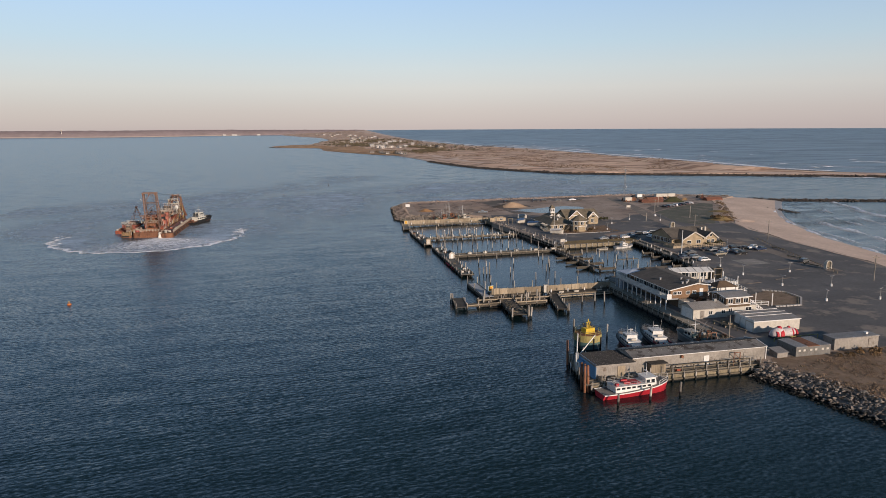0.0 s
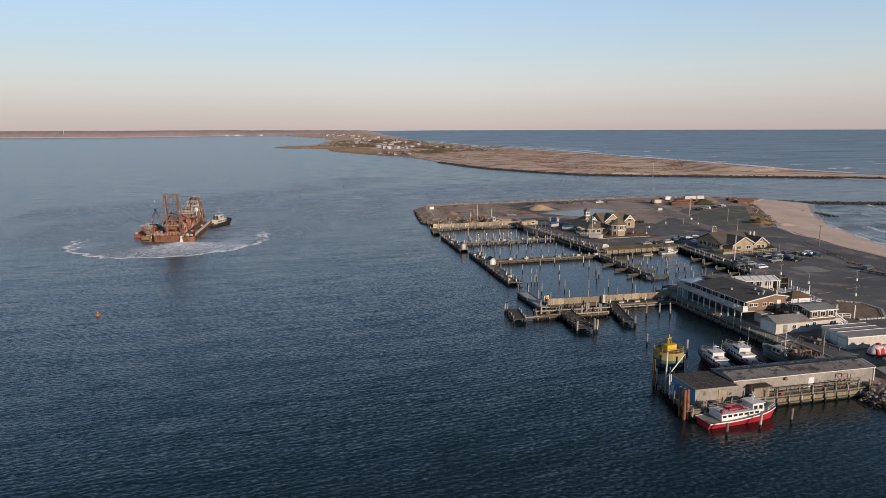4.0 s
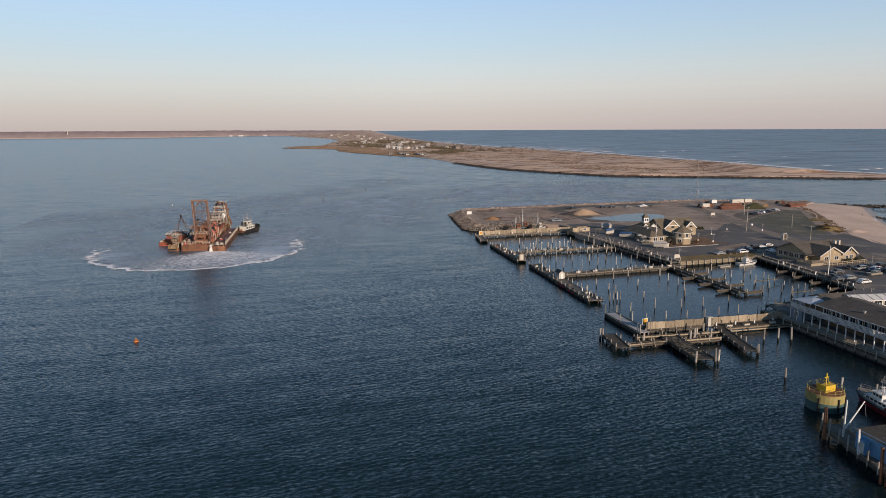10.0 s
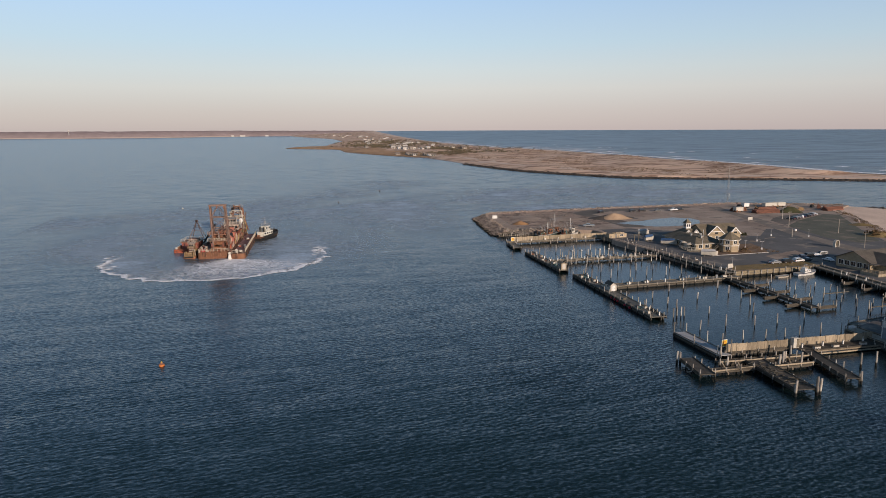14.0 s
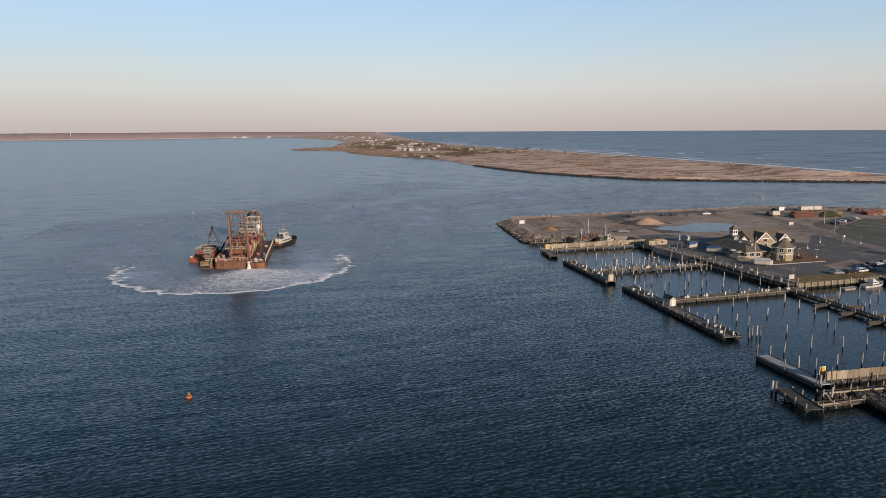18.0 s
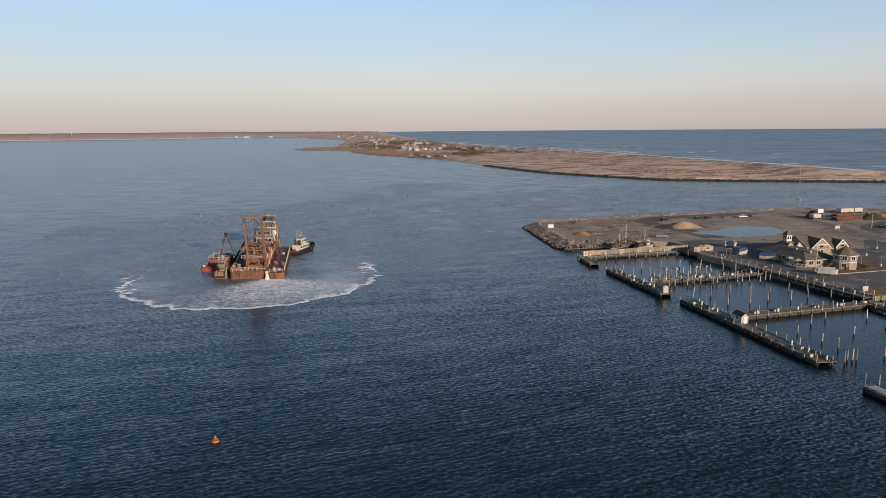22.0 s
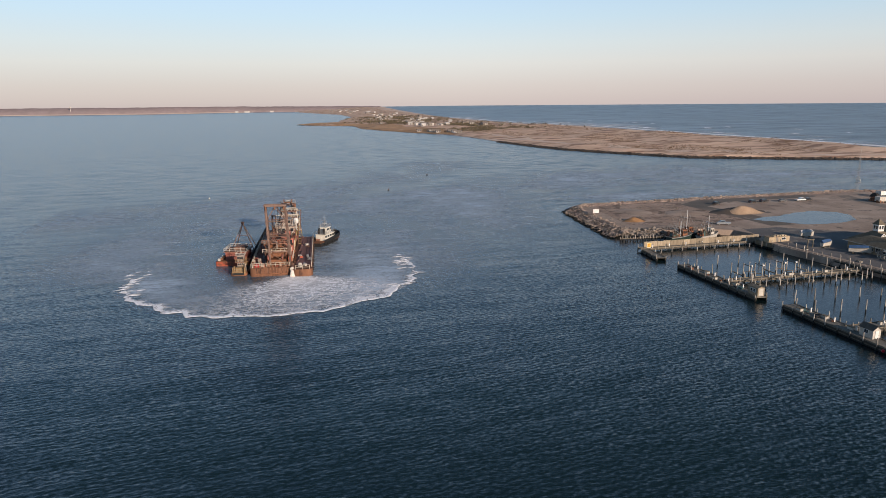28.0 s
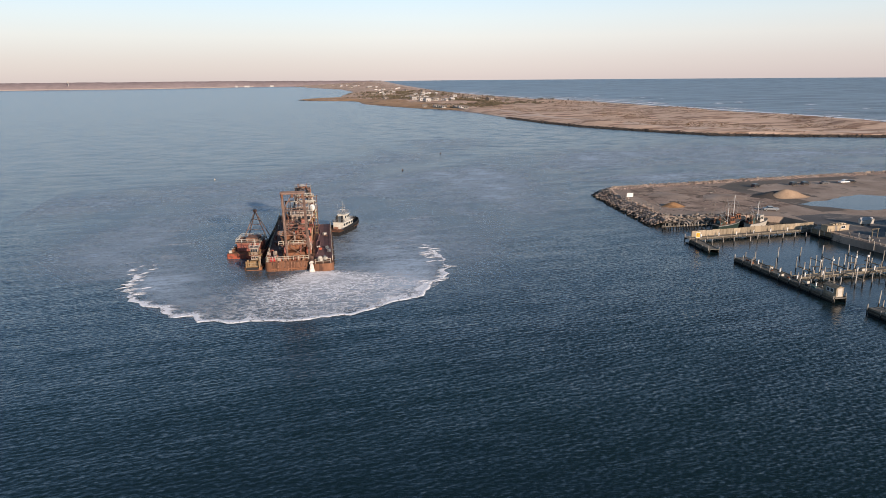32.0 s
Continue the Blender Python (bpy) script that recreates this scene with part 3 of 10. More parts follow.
def along(pts, step):
    """Points every step metres along a line, with its direction."""
    out = []
    rest = 0.0
    for p, q in zip(pts, pts[1:]):
        d = math.dist(p[:2], q[:2])
        t = rest
        while t < d:
            k = t / d
            out.append((p[0] + k * (q[0] - p[0]), p[1] + k * (q[1] - p[1]), (q[0] - p[0]) / d, (q[1] - p[1]) / d))
            t += step
        rest = t - d
    return out


def rock_row(name, line, step, rows, z0, z1, width, r0, r1, mat, label, seed, flip=1):
    g = random.Random(seed)
    b = Build()
    bank = [[(x - dy * f * width * flip, y + dx * f * width * flip, z0 - .35 + (f + .5) * (z1 - z0) + (.12 * noise.noise((x, y, f)))) for f in (-.5, -.17, .17, .5)] for x, y, dx, dy in along(line, 1.5)]
    b.add([p for r_ in bank for p in r_], [(4 * i + k, 4 * i + k + 1, 4 * i + k + 5, 4 * i + k + 4) for i in range(len(bank) - 1) for k in range(3)])
    for (x, y, dx, dy) in along(line, step):
        for k in range(rows):
            f = (k + 0.5) / rows
            off = (f - 0.5) * width + g.uniform(-0.4, 0.4) * width / rows
            boulder(b, x - dy * off * flip + g.uniform(-.4, .4), y + dx * off * flip + g.uniform(-.4, .4), z0 + f * (z1 - z0) + g.uniform(-.25, .25), g.uniform(r0, r1), g)
    return solid(name, b, mat, label, "rocks", kind="stuff")


rock_row("far_revetment", [(720, 424), (537, 517), (422, 576), (330, 617), (279, 645), (243, 714), (220, 769), (209, 832), (199, 930)], 1.25, 3, -0.2, 1.3, 4.5, 0.8, 1.5, M_DARKROCK,
         "dark rock revetment along the far inlet shore", 11, -1)

# ---------------------------------------------------------------- near land
LAND_Z = 2.0
LAND = [(87, 107.6), (90.5, 101), (92.8, 93), (94.8, 85), (99, 60), (106, 20), (120, -80), (132, -400), (245, -400), (205, -80), (187, 60), (182, 120), (187, 172), (191.5, 200), (195.5, 238), (205, 276),
        (228, 316), (246, 348), (262, 372), (284, 388), (262, 402), (226, 415.5), (180, 413.5), (144, 411.5), (110, 408), (92, 407.5), (76, 405.5), (69, 398), (66.5, 384), (64, 366), (62, 348),
        (66, 344), (76, 340), (92, 339), (100, 334), (103, 322), (98, 318), (96.5, 306), (99, 285), (101.5, 264), (103.5, 250), (104.6, 242), (138, 244.2),
        (133.6, 200), (128, 190), (112, 186), (95, 184), (92.5, 170), (92.5, 117), (88, 116), (88, 108)]


def outline_sheet(name, pts, z, mat, label, category, kind="structure", drop=0.0):
    """A flat sheet over an outline, with its sides going down by drop."""
    bm = bmesh.new()
    vv = [bm.verts.new((p[0], p[1], z)) for p in pts]
    f = bm.faces.new(vv)
    if f.normal.z < 0:
        f.normal_flip()
    if drop:
        r = bmesh.ops.extrude_face_region(bm, geom=[f])
        low = [e for e in r["geom"] if isinstance(e, bmesh.types.BMVert)]
        bmesh.ops.translate(bm, verts=low, vec=(0, 0, -drop))
    bmesh.ops.triangulate(bm, faces=[f for f in bm.faces if len(f.verts) > 4])
    bmesh.ops.recalc_face_normals(bm, faces=bm.faces)
    me = bpy.data.meshes.new(name)
    bm.to_mesh(me)
    bm.free()
    me.materials.append(mat)
    if not drop and me.polygons[0].normal.z < 0:
        me.flip_normals()
    return tagged(new(name, me), label, category, kind=kind)


outline_sheet("ground", LAND, LAND_Z, M_GROUND, "sandy winter ground of the inlet spit", "ground", drop=4.0)

# beach sloping down to the surf
edge = [(262, 403), (263, 378), (246, 348), (228, 316), (205, 276), (195.5, 238), (191.5, 200), (187, 172), (182, 120), (187, 60), (205, -80), (245, -400)]
wet = [(300, 384), (304, 374), (273, 335), (251, 305), (237.6, 281), (220, 240), (211, 201), (205, 170), (202, 120), (208, 60), (232, -80), (285, -400)]
for nm, f0, f1, zz, mt, lb in (("beach", 0.0, 1.0, (2.1, 0.4), M_SAND, "pale sand beach beside the inlet jetty"), ("wet_beach", 1.0, 1.22, (0.4, -0.4), M_WETSAND, "dark wet sand at the surf's edge")):
    b = Build()
    K = 10
    pts, faces = [], []
    for i in range(len(edge) * 4 - 3):
        j, f = divmod(i, 4)
        f /= 4
        e = [edge[j][q] + (f * (edge[j + 1][q] - edge[j][q]) if f else 0) for q in (0, 1)]
        w = [wet[j][q] + (f * (wet[j + 1][q] - wet[j][q]) if f else 0) for q in (0, 1)]
        wob = 3.0 * noise.noise((e[0] * .06, e[1] * .06, 4)) + 1.2 * noise.noise((e[0] * .3, e[1] * .3, 4))
        e = [e[0] - 1.2 + wob, e[1] - .4 * wob]
        for k in range(K):
            s = f0 + (f1 - f0) * k / (K - 1)
            x, y = e[0] + s * (w[0] - e[0]), e[1] + s * (w[1] - e[1])
            z = zz[0] + (zz[1] - zz[0]) * k / (K - 1) + 0.12 * noise.noise((x * 0.15, y * 0.15, 1)) * (1 if 0 < k < K - 1 else 0)
            pts.append((x, y, z))
        if i:
            o = (i - 1) * K
            faces += [(o + k, o + k + 1, o + K + k + 1, o + K + k) for k in range(K - 1)]
    b.add(pts, faces)
    solid(nm, b, mt, lb, "beach", kind="structure", smooth=True)

# pale shallow water off the beach
b = Build()
far_ = [(332, 362), (334, 356), (330, 330), (320, 296), (306, 262), (286, 218), (274, 190), (268, 160), (266, 110), (276, 50), (300, -80), (350, -400)]
pts, faces = [], []
for i in range(len(wet)):
    w, o = wet[i], far_[i]
    pts += [(w[0] - 4, w[1], .012), ((w[0] + o[0]) / 2, (w[1] + o[1]) / 2, .012), (o[0], o[1], .012)]
    if i:
        q = 3 * (i - 1)
        faces += [(q, q + 1, q + 4, q + 3), (q + 1, q + 2, q + 5, q + 4)]
b.add(pts, faces)
solid("shallows", b, M_SURFWATER, "pale churned shallow water off the beach", "water", kind="structure")

# parking lots and roads
outline_sheet("road_asphalt", [(112, 190), (128, 193), (135, 202), (138.8, 244.4), (146, 252), (150, 275), (158, 300), (175, 318), (205, 320), (213, 304), (199, 263), (192.5, 230), (189.5, 200), (184.5, 168), (179, 118), (184, 60), (192, -80), (140, -100), (121, 20), (112, 80), (108, 112), (93, 116), (93, 182)], LAND_Z + 0.02, M_ASPHALT, "worn dark asphalt parking lot with sand drifts", "parking lot")
ROAD = [(205, 400), (199.5, 385), (195.5, 366), (190.5, 343), (184, 322), (178, 302), (174, 280), (171.5, 262), (171, 246), (172.5, 232), (171, 205), (167, 175)]
M_ROADSAND = surf("sand_drifted_road", (0.165, 0.14, 0.12), (0.25, 0.21, 0.175), 0.06, 0.92, c3=(0.32, 0.25, 0.195), cover=0.55, world_space=True, fine=20)
outline_sheet("road", [(x - 3.4, y) for x, y in ROAD] + [(x + 3.4 - .012 * max(0, 300 - y), y) for x, y in ROAD[::-1]], LAND_Z + 0.045, M_ROADSAND, "sand-dusted road to the inlet", "road")
outline_sheet("yard_asphalt", [(106, 243), (130, 243), (131, 262), (152, 270), (160, 300), (140, 318), (118, 335), (104, 334), (99, 310), (101, 290), (104, 262)], LAND_Z + 0.03, M_ASPHALT,
              "dark asphalt yard round the harbour building", "parking lot")
outline_sheet("tip_sand", [(70, 352), (98, 345), (120, 352), (122, 372), (118, 396), (118, 404), (94, 403), (75, 398)], LAND_Z + 0.025, surf("pinkish_gravel", (0.21, 0.145, 0.11), (0.46, 0.345, 0.275), 0.11, 0.95, c3=(0.12, 0.088, 0.068), cover=0.52, world_space=True, fine=14, bump=.5), "bare sandy gravel at the tip", "ground")
outline_sheet("tip_track", [(118, 338), (128, 338), (128, 360), (124, 386), (140, 396), (190, 399), (190, 407), (132, 405), (116, 394), (118, 360)], LAND_Z + 0.03, M_OLDASPHALT, "dark dirt track across the tip", "road")
outline_sheet("grass_verge", [(105.6, 242.5), (137.2, 244.7), (138.4, 250.6), (107, 249.4)], LAND_Z + 0.04, M_GRASS, "strip of dry yellow grass on the bulkhead", "grass")
M_LAWN = surf("dull_green_turf", (0.085, 0.088, 0.068), (0.14, 0.135, 0.105), 0.06, 0.95, bump=.3, c3=(0.20, 0.165, 0.13), cover=.56, world_space=True, fine=20)
outline_sheet("lawn", [(191, 324), (209, 338.5), (240, 357.5), (244, 351.5), (211, 302.5), (196, 279), (185, 276.5), (182, 290)], LAND_Z + 0.04, M_LAWN, "dull green winter turf between the road and the dunes", "grass")
outline_sheet("dune_grass", [(197, 277), (206, 280), (221, 301), (250, 348), (245, 352), (212, 302)], LAND_Z + 0.05, M_GROUND, "dry dune grass behind the beach", "grass")
outline_sheet("dark_lot", [(192, 327), (209, 340), (240, 359), (236, 364), (214, 356), (204, 350), (196, 342)], LAND_Z + 0.03, M_OLDASPHALT, "dark asphalt lot by the dunes", "parking lot")
M_REDSCRUB = surf("reddish_brown_scrub", (0.185, 0.13, 0.09), (0.285, 0.205, 0.145), 0.35, 0.95, bump=.5, c3=(0.125, 0.095, 0.062), cover=.56, world_space=True, fine=14)
outline_sheet("rough_grass", [(94.6, 86), (99, 62), (105, 30), (122, 30), (114, 80), (120, 107), (119, 110.4), (91, 109.6), (89, 106), (89.5, 104), (92.4, 94)], LAND_Z + 0.03, M_REDSCRUB, "rough brown grass behind the rocks", "grass")
outline_sheet("garden_bed", [(113, 267.4), (137, 268.2), (141, 275), (143.5, 286), (137, 285.6), (131.5, 279.4), (121.4, 279)], LAND_Z + 0.05, surf("brown_mulch", (0.15, 0.095, 0.062), (0.24, 0.16, 0.105), 0.3, 0.95, bump=.4, c3=(0.30, 0.22, 0.15), cover=.6, world_space=True), "bare brown garden bed round the tower", "garden")
outline_sheet("island_bed", [(115.5, 146), (120, 143), (125.5, 143), (130.5, 149), (131, 155), (127, 157.5), (119, 154)], LAND_Z + 0.12, M_REDSCRUB, "grassy traffic island with dry grass", "grass")

POND = []
for (px, py, dx, dy) in along([(120, 352), (126, 344), (131, 337), (143, 336), (155, 339), (163, 348), (164, 358), (157, 364), (146, 361), (135, 356), (127, 355), (120, 352)], 1.6):
    POND.append((px + 1.3 * noise.noise((px * .22, py * .22, 3)), py + 1.3 * noise.noise((px * .22, py * .22, 9))))
M_POND = water_material("puddle_water", (0.02, 0.024, 0.026), 0.22)
outline_sheet("pond", POND, LAND_Z + 0.06, M_POND, "shallow flood pond mirroring the sky", "pond")

# rock revetments of the tip and the near shore, and the jetty
M_TIPROCK = surf("brown_revetment_rock", (0.20, 0.155, 0.125), (0.44, 0.355, 0.30), 0.35, 0.9, bump=0.5, c3=(0.06, 0.05, 0.045), cover=0.55, world_space=True, tide=0.45)
rock_row("tip_revetment", [(58.6, 340), (60.5, 350), (62, 366), (64.4, 384), (66.5, 398), (74, 407.5), (96, 409.5), (140, 413.2), (187, 416), (224, 417.8), (258, 405.5), (284, 393)], 0.78, 10, -0.2, 2.4, 7.6, 0.28, 0.68, M_TIPROCK,
         "grey-brown boulder revetment round the tip", 21, -1)
M_PINKROCK = surf("pinkish_rock", (0.26, 0.18, 0.15), (0.52, 0.41, 0.35), 0.35, 0.9, bump=0.5, c3=(0.09, 0.07, 0.06), cover=0.58, world_space=True)
rock_row("shore_rubble", [(73, 402), (96, 404.5), (140, 408), (187, 411), (224, 412.5), (256, 400)], 1.1, 6, 1.75, 2.15, 7.0, 0.25, 0.6, M_PINKROCK, "band of pinkish rubble along the inlet shore", 26, -1)
rock_row("tip_south_revetment", [(62, 345), (70, 340), (84, 340), (96, 338)], 1.25, 5, 0.0, 2.4, 6.0, 0.5, 1.0, M_ROCK, "boulder bank behind the moored trawlers", 22, 1)
rock_row("far_shore_revetment", [(95.6, 68), (103, 22), (117, -75)], 0.8, 8, -0.2, 2.3, 6.4, 0.3, 0.6, M_ROCK, "grey boulder bank along the shore", 28, 1)
rock_row("shore_revetment", [(85.6, 106.8), (88, 101.5), (90.2, 93), (92.2, 85), (95.6, 68)], 0.5, 12, -0.2, 2.3, 6.4, 0.12, 0.46, M_ROCK, "grey boulder bank at the water's edge", 23, 1)
rock_row("jetty", [(292, 384), (302, 374), (318, 367), (335, 362), (362, 353), (420, 334), (520, 298)], 1.3, 6, 0.1, 0.5, 9.0, 0.6, 1.2, M_DARKROCK, "dark rock jetty running out to sea", 24, 1)
rock_row("beach_rocks", [(264, 343), (268, 337), (272, 330), (271, 322), (271, 314)], 1.5, 3, 0.1, 0.25, 5.0, 0.35, 0.9, M_DARKROCK, "dark boulders in the surf below the beach", 25, 1)

# ---------------------------------------------------------------- docks
def piling_mesh(h, r, seed):
    g = random.Random(seed)
    b = Build()
    lo = -2.5
    b.rod((0, 0, lo), (g.uniform(-.08, .08), g.uniform(-.08, .08), h), r * 1.08, r * 0.92, 8)
    return fixed(b.mesh("piling"), True)


PILES = {}
M_DARKDECK = surf("dark_rotting_planks", (0.045, 0.04, 0.034), (0.10, 0.088, 0.072), 0.5, 0.9, ribs=('X', 0.3, 0.6), c3=(0.17, 0.15, 0.12), cover=0.63)
M_DARKBEAM = surf("dark_timber", (0.045, 0.039, 0.032), (0.095, 0.083, 0.066), 0.8, 0.9, rnd=0.4, c3=(0.15, 0.13, 0.10), cover=.62)


def piling_of(h, r=0.135):
    k = (round(h * 2) / 2, r, rng.randrange(2))
    if k not in PILES:
        PILES[k] = piling_mesh(k[0], r, len(PILES))
        PILES[k].materials.append(M_PILE)
    return PILES[k]


def pile_part(parent, x, y, h, r=0.135):
    ob = part("piling", piling_of(h, r), None, parent)
    ob.location = (x, y, 0)
    ob.rotation_euler = (rng.gauss(0, 0.012), rng.gauss(0, 0.012), rng.random() * 6)
    return ob




def mooring(x, y, h=3.6, r=0.135, label="weathered wooden mooring piling in the water", group="mooring pilings", cap=False):
    ob = new("piling", piling_of(h, r))
    ob.location = (x, y, 0)
    ob.rotation_euler = (rng.gauss(0, 0.02), rng.gauss(0, 0.02), rng.random() * 6)
    return tagged(ob, label, "piling", group)


def dock(name, x0, y0, x1, y1, width, z, label, pile_step=3.2, pile_h=2.4, beams=True, planks=True, sides=(1, 1), jitter=0.5, pr=0.13, category="dock", screen=(), dark=False, boards=None):
    """A timber pier from one end of its centre line to the other."""
    L = math.dist((x0, y0), (x1, y1))
    a = math.degrees(math.atan2(y1 - y0, x1 - x0))
    t = thing(name, x0, y0, 0, a, label, category)
    n = max(1, int(L / 2.4))
    rows = []
    for i in range(n + 1):
        s, w, dz = L * i / n, width / 2 + rng.uniform(-.04, .04), rng.uniform(-.03, .03)
        rows.append([(s, -w, z - 0.14 + dz), (s, w, z - 0.14 + dz), (s, w, z + dz), (s, -w, z + dz)])
    part("deck", Build().rings(rows), boards or (M_DARKDECK if dark else M_DECK), t)
    if beams:
        for s in (-1, 1):
            b = Build()
            b.box(0, s * width / 2 - 0.09, z - 0.55, L, s * width / 2 + 0.09, z - 0.15)
            # dark timber, with the shade on the dock sides put into its colour
            part("stringer", b, M_DARKBEAM, t)
            b = Build()
            b.box(0, s * width / 2 - 0.12, z + 0.02, L, s * width / 2 + 0.02, z + 0.16)
            part("kerb_rail", b, M_DARKBEAM if dark else M_BEAM, t)
    for s in screen:
        rows = []
        for i in range(int(L / .5) + 1):
            x, d = min(L, i * .5), rng.uniform(-.03, .03)
            y0_ = s * (width / 2 - .02) + d
            rows.append([(x, y0_ - .05, -1.0), (x, y0_ + .05, -1.0), (x, y0_ + .05, z - .5), (x, y0_ - .05, z - .5)])
        part("wave_screen", Build().rings(rows), M_SCREEN, t, "weathered wave screen with a wet foot")
    k = int(L / pile_step)
    for i in range(k + 1):
        for s, on in zip((-1, 1), sides):
            if on:
                pile_part(t, min(L, 0.3 + i * (L - 0.6) / max(1, k)), s * (width / 2 + pr), pile_h + rng.uniform(-jitter, jitter), pr)
    return t


def bulkhead(name, x0, y0, x1, y1, z, label):
    """A timber retaining wall of upright sheeting with a cap and waler."""
    L = math.dist((x0, y0), (x1, y1))
    a = math.degrees(math.atan2(y1 - y0, x1 - x0))
    t = thing(name, x0, y0, 0, a, label, "bulkhead", kind="structure")
    rows = []
    for i in range(int(L / 0.6)):
        d = rng.uniform(0, 0.06)
        for q in (0.02, 0.58):
            rows.append([(i * .6 + q, -.12 - d, -2), (i * .6 + q, .12, -2), (i * .6 + q, .12, z), (i * .6 + q, -.12 - d, z)])
    part("sheeting", Build().rings(rows), M_PILEWALL, t)
    b = Build()
    b.box(-0.1, -0.34, z, L + 0.1, 0.2, z + 0.14)
    part("cap", b, M_BEAM, t)
    b = Build()
    b.box(0, -0.36, z - 0.9, L, -0.17, z - 0.6)
    part("waler", b, M_BEAM, t)
    for i in range(int(L / 2.4) + 1):
        pile_part(t, i * 2.4, -0.45, z + rng.uniform(0.1, 0.5), 0.16)
    return t


M_PILEWALL = surf("bulkhead_sheeting", (0.165, 0.138, 0.092), (0.275, 0.228, 0.155), 0.7, 0.9, tide=0.6, stretch=(2, 2, 0.6))


def board_fence(name, x0, y0, x1, y1, z, h, label, panel=2.4):
    """A close-boarded windbreak on posts, panel by panel."""
    L = math.dist((x0, y0), (x1, y1))
    a = math.degrees(math.atan2(y1 - y0, x1 - x0))
    t = thing(name, x0, y0, z, a, label, "fence")
    n = int(round(L / panel))
    w = L / n
    for i in range(n):
        b = Build()
        tilt = rng.uniform(-0.03, 0.03)
        k = 8
        hh = h + rng.uniform(-0.08, 0.08)
        rows = []
        for j in range(k):
            d, top = rng.uniform(-.035, .035), hh + rng.uniform(-.06, .04)
            for q in (0.04, 0.96):
                x = i * w + (j + q) * w / k
                rows.append([(x, -0.03 + d, 0.02), (x, 0.03 + tilt, 0.02), (x, 0.03 + tilt, top), (x, -0.03 + d, top)])
        b.rings(rows)
        part("fence_panel", b, M_FENCE, t)
        b = Build()
        b.box(i * w - 0.07, -0.05, -0.1, i * w + 0.07, 0.16, h + 0.15)
        part("post", b, M_BEAM, t)
    b = Build()
    b.box(0, 0.06, 0.35, L, 0.13, 0.47).box(0, 0.06, h - 0.4, L, 0.13, h - 0.28)
    part("rail", b, M_BEAM, t)
    return t


M_SCREEN = surf("screen_planks", (0.10, 0.088, 0.072), (0.19, 0.165, 0.135), 0.6, 0.85, tide=0.35, stretch=(3, 3, .6), ribs=('X', 0.5, 0.7))
# outer dock heads
DZ = 1.05


# boards lightened to make up for weak sky light in the restaurant's shade
M_BOARDWALK = surf("lightened_weathered_boards", (0.25, 0.215, 0.17), (0.37, 0.325, 0.265), 0.5, 0.9, ribs=('X', 0.3, 0.6), c3=(0.16, 0.14, 0.10), cover=0.57)


def outer_x(y):
    """The centre line of the outer dock heads, which bends a little from head to head."""
    if y < 257:
        return 55.7 + 1.9 * (y - 203.3) / 50.9
    if y < 300:
        return 55.7 + 0.7 * (y - 260.8) / 34.7
    return 55.1 + 1.4 * (y - 304.4) / 11.8


float_dock = dock("float_dock", 53.9, 174.4, 53.9, 190.9, 2.9, 1.0, "pale grey floating dock head at the fence", pile_step=6, pile_h=3.4, screen=(-1, 1))
for o in float_dock.children:
    if o.name.startswith("deck"):
        o.data.materials[0] = M_FLOAT
dock("outer_dock", outer_x(203.3), 203.3, outer_x(254.2), 254.2, 3.2, DZ, "long weathered timber dock head with pilings along it", pile_h=2.0, screen=(-1, 1))
dock("dock_end", outer_x(203.0) + 1.6, 203.0, outer_x(211) + 1.7, 211.0, 1.3, DZ, "widened end of the long timber dock head", pile_h=1.7, screen=(1,), sides=(0, 1))
dock("outer_dock", outer_x(260.8), 260.8, outer_x(295.5), 295.5, 2.8, DZ, "weathered timber dock head with a tall service box", pile_h=2.0, screen=(-1, 1))
dock("outer_dock", outer_x(304.4), 304.4, outer_x(316.2), 316.2, 2.6, DZ, "short timber dock head below a yellow sign", pile_h=1.9, screen=(-1, 1))
# piers across the basin
dock("pier", 70.4, 174.0, 92.0, 174.0, 3.0, 1.15, "wide weathered pier in front of a board fence", pile_step=3.4, pile_h=1.5, dark=True)
dock("pier", 54.6, 176.9, 70.4, 176.9, 2.4, 1.1, "timber pier behind the board fence", pile_step=3.4, pile_h=1.6, dark=True, screen=(-1,))
dock("pier", 58, 236.7, 104, 239.3, 3.0, DZ, "wide timber pier with a close-planked yellowish side", pile_h=2.0, screen=(-1,))
dock("pier", 57, 276.4, 99, 278.2, 1.9, DZ, "narrow timber pier lined with pilings", pile_h=2.1)
dock("pier", 55.5, 318.2, 102, 320.6, 2.4, DZ, "timber pier below a board fence", pile_step=2.6, pile_h=1.6)
dock("walkway", 98.6, 318, 103.0, 241.4, 3.0, 1.7, "broad timber walkway along the harbour bulkhead", pile_h=3.0)
dock("pier", 99.0, 201.6, 99.3, 239, 1.8, DZ, "dark timber finger-pier spine", pile_step=4.0, pile_h=1.9, dark=True)
for v in (202, 210.5, 219, 227.5):
    dock("finger_pier", 100.0, v, 106.0, v + 0.6, 0.6, DZ - 0.15, "narrow finger pier for small boats", pile_step=5, pile_h=2.0, dark=True)
for v in (206, 214.5, 223):
    dock("finger_pier", 98.2, v, 93.6, v - 0.4, 0.6, DZ - 0.15, "narrow finger pier for small boats", pile_step=5, pile_h=2.0, dark=True)
dock("boardwalk", 136.2, 243.6, 131.0, 192, 2.6, 1.7, "timber boardwalk along the basin bulkhead", pile_h=2.6)
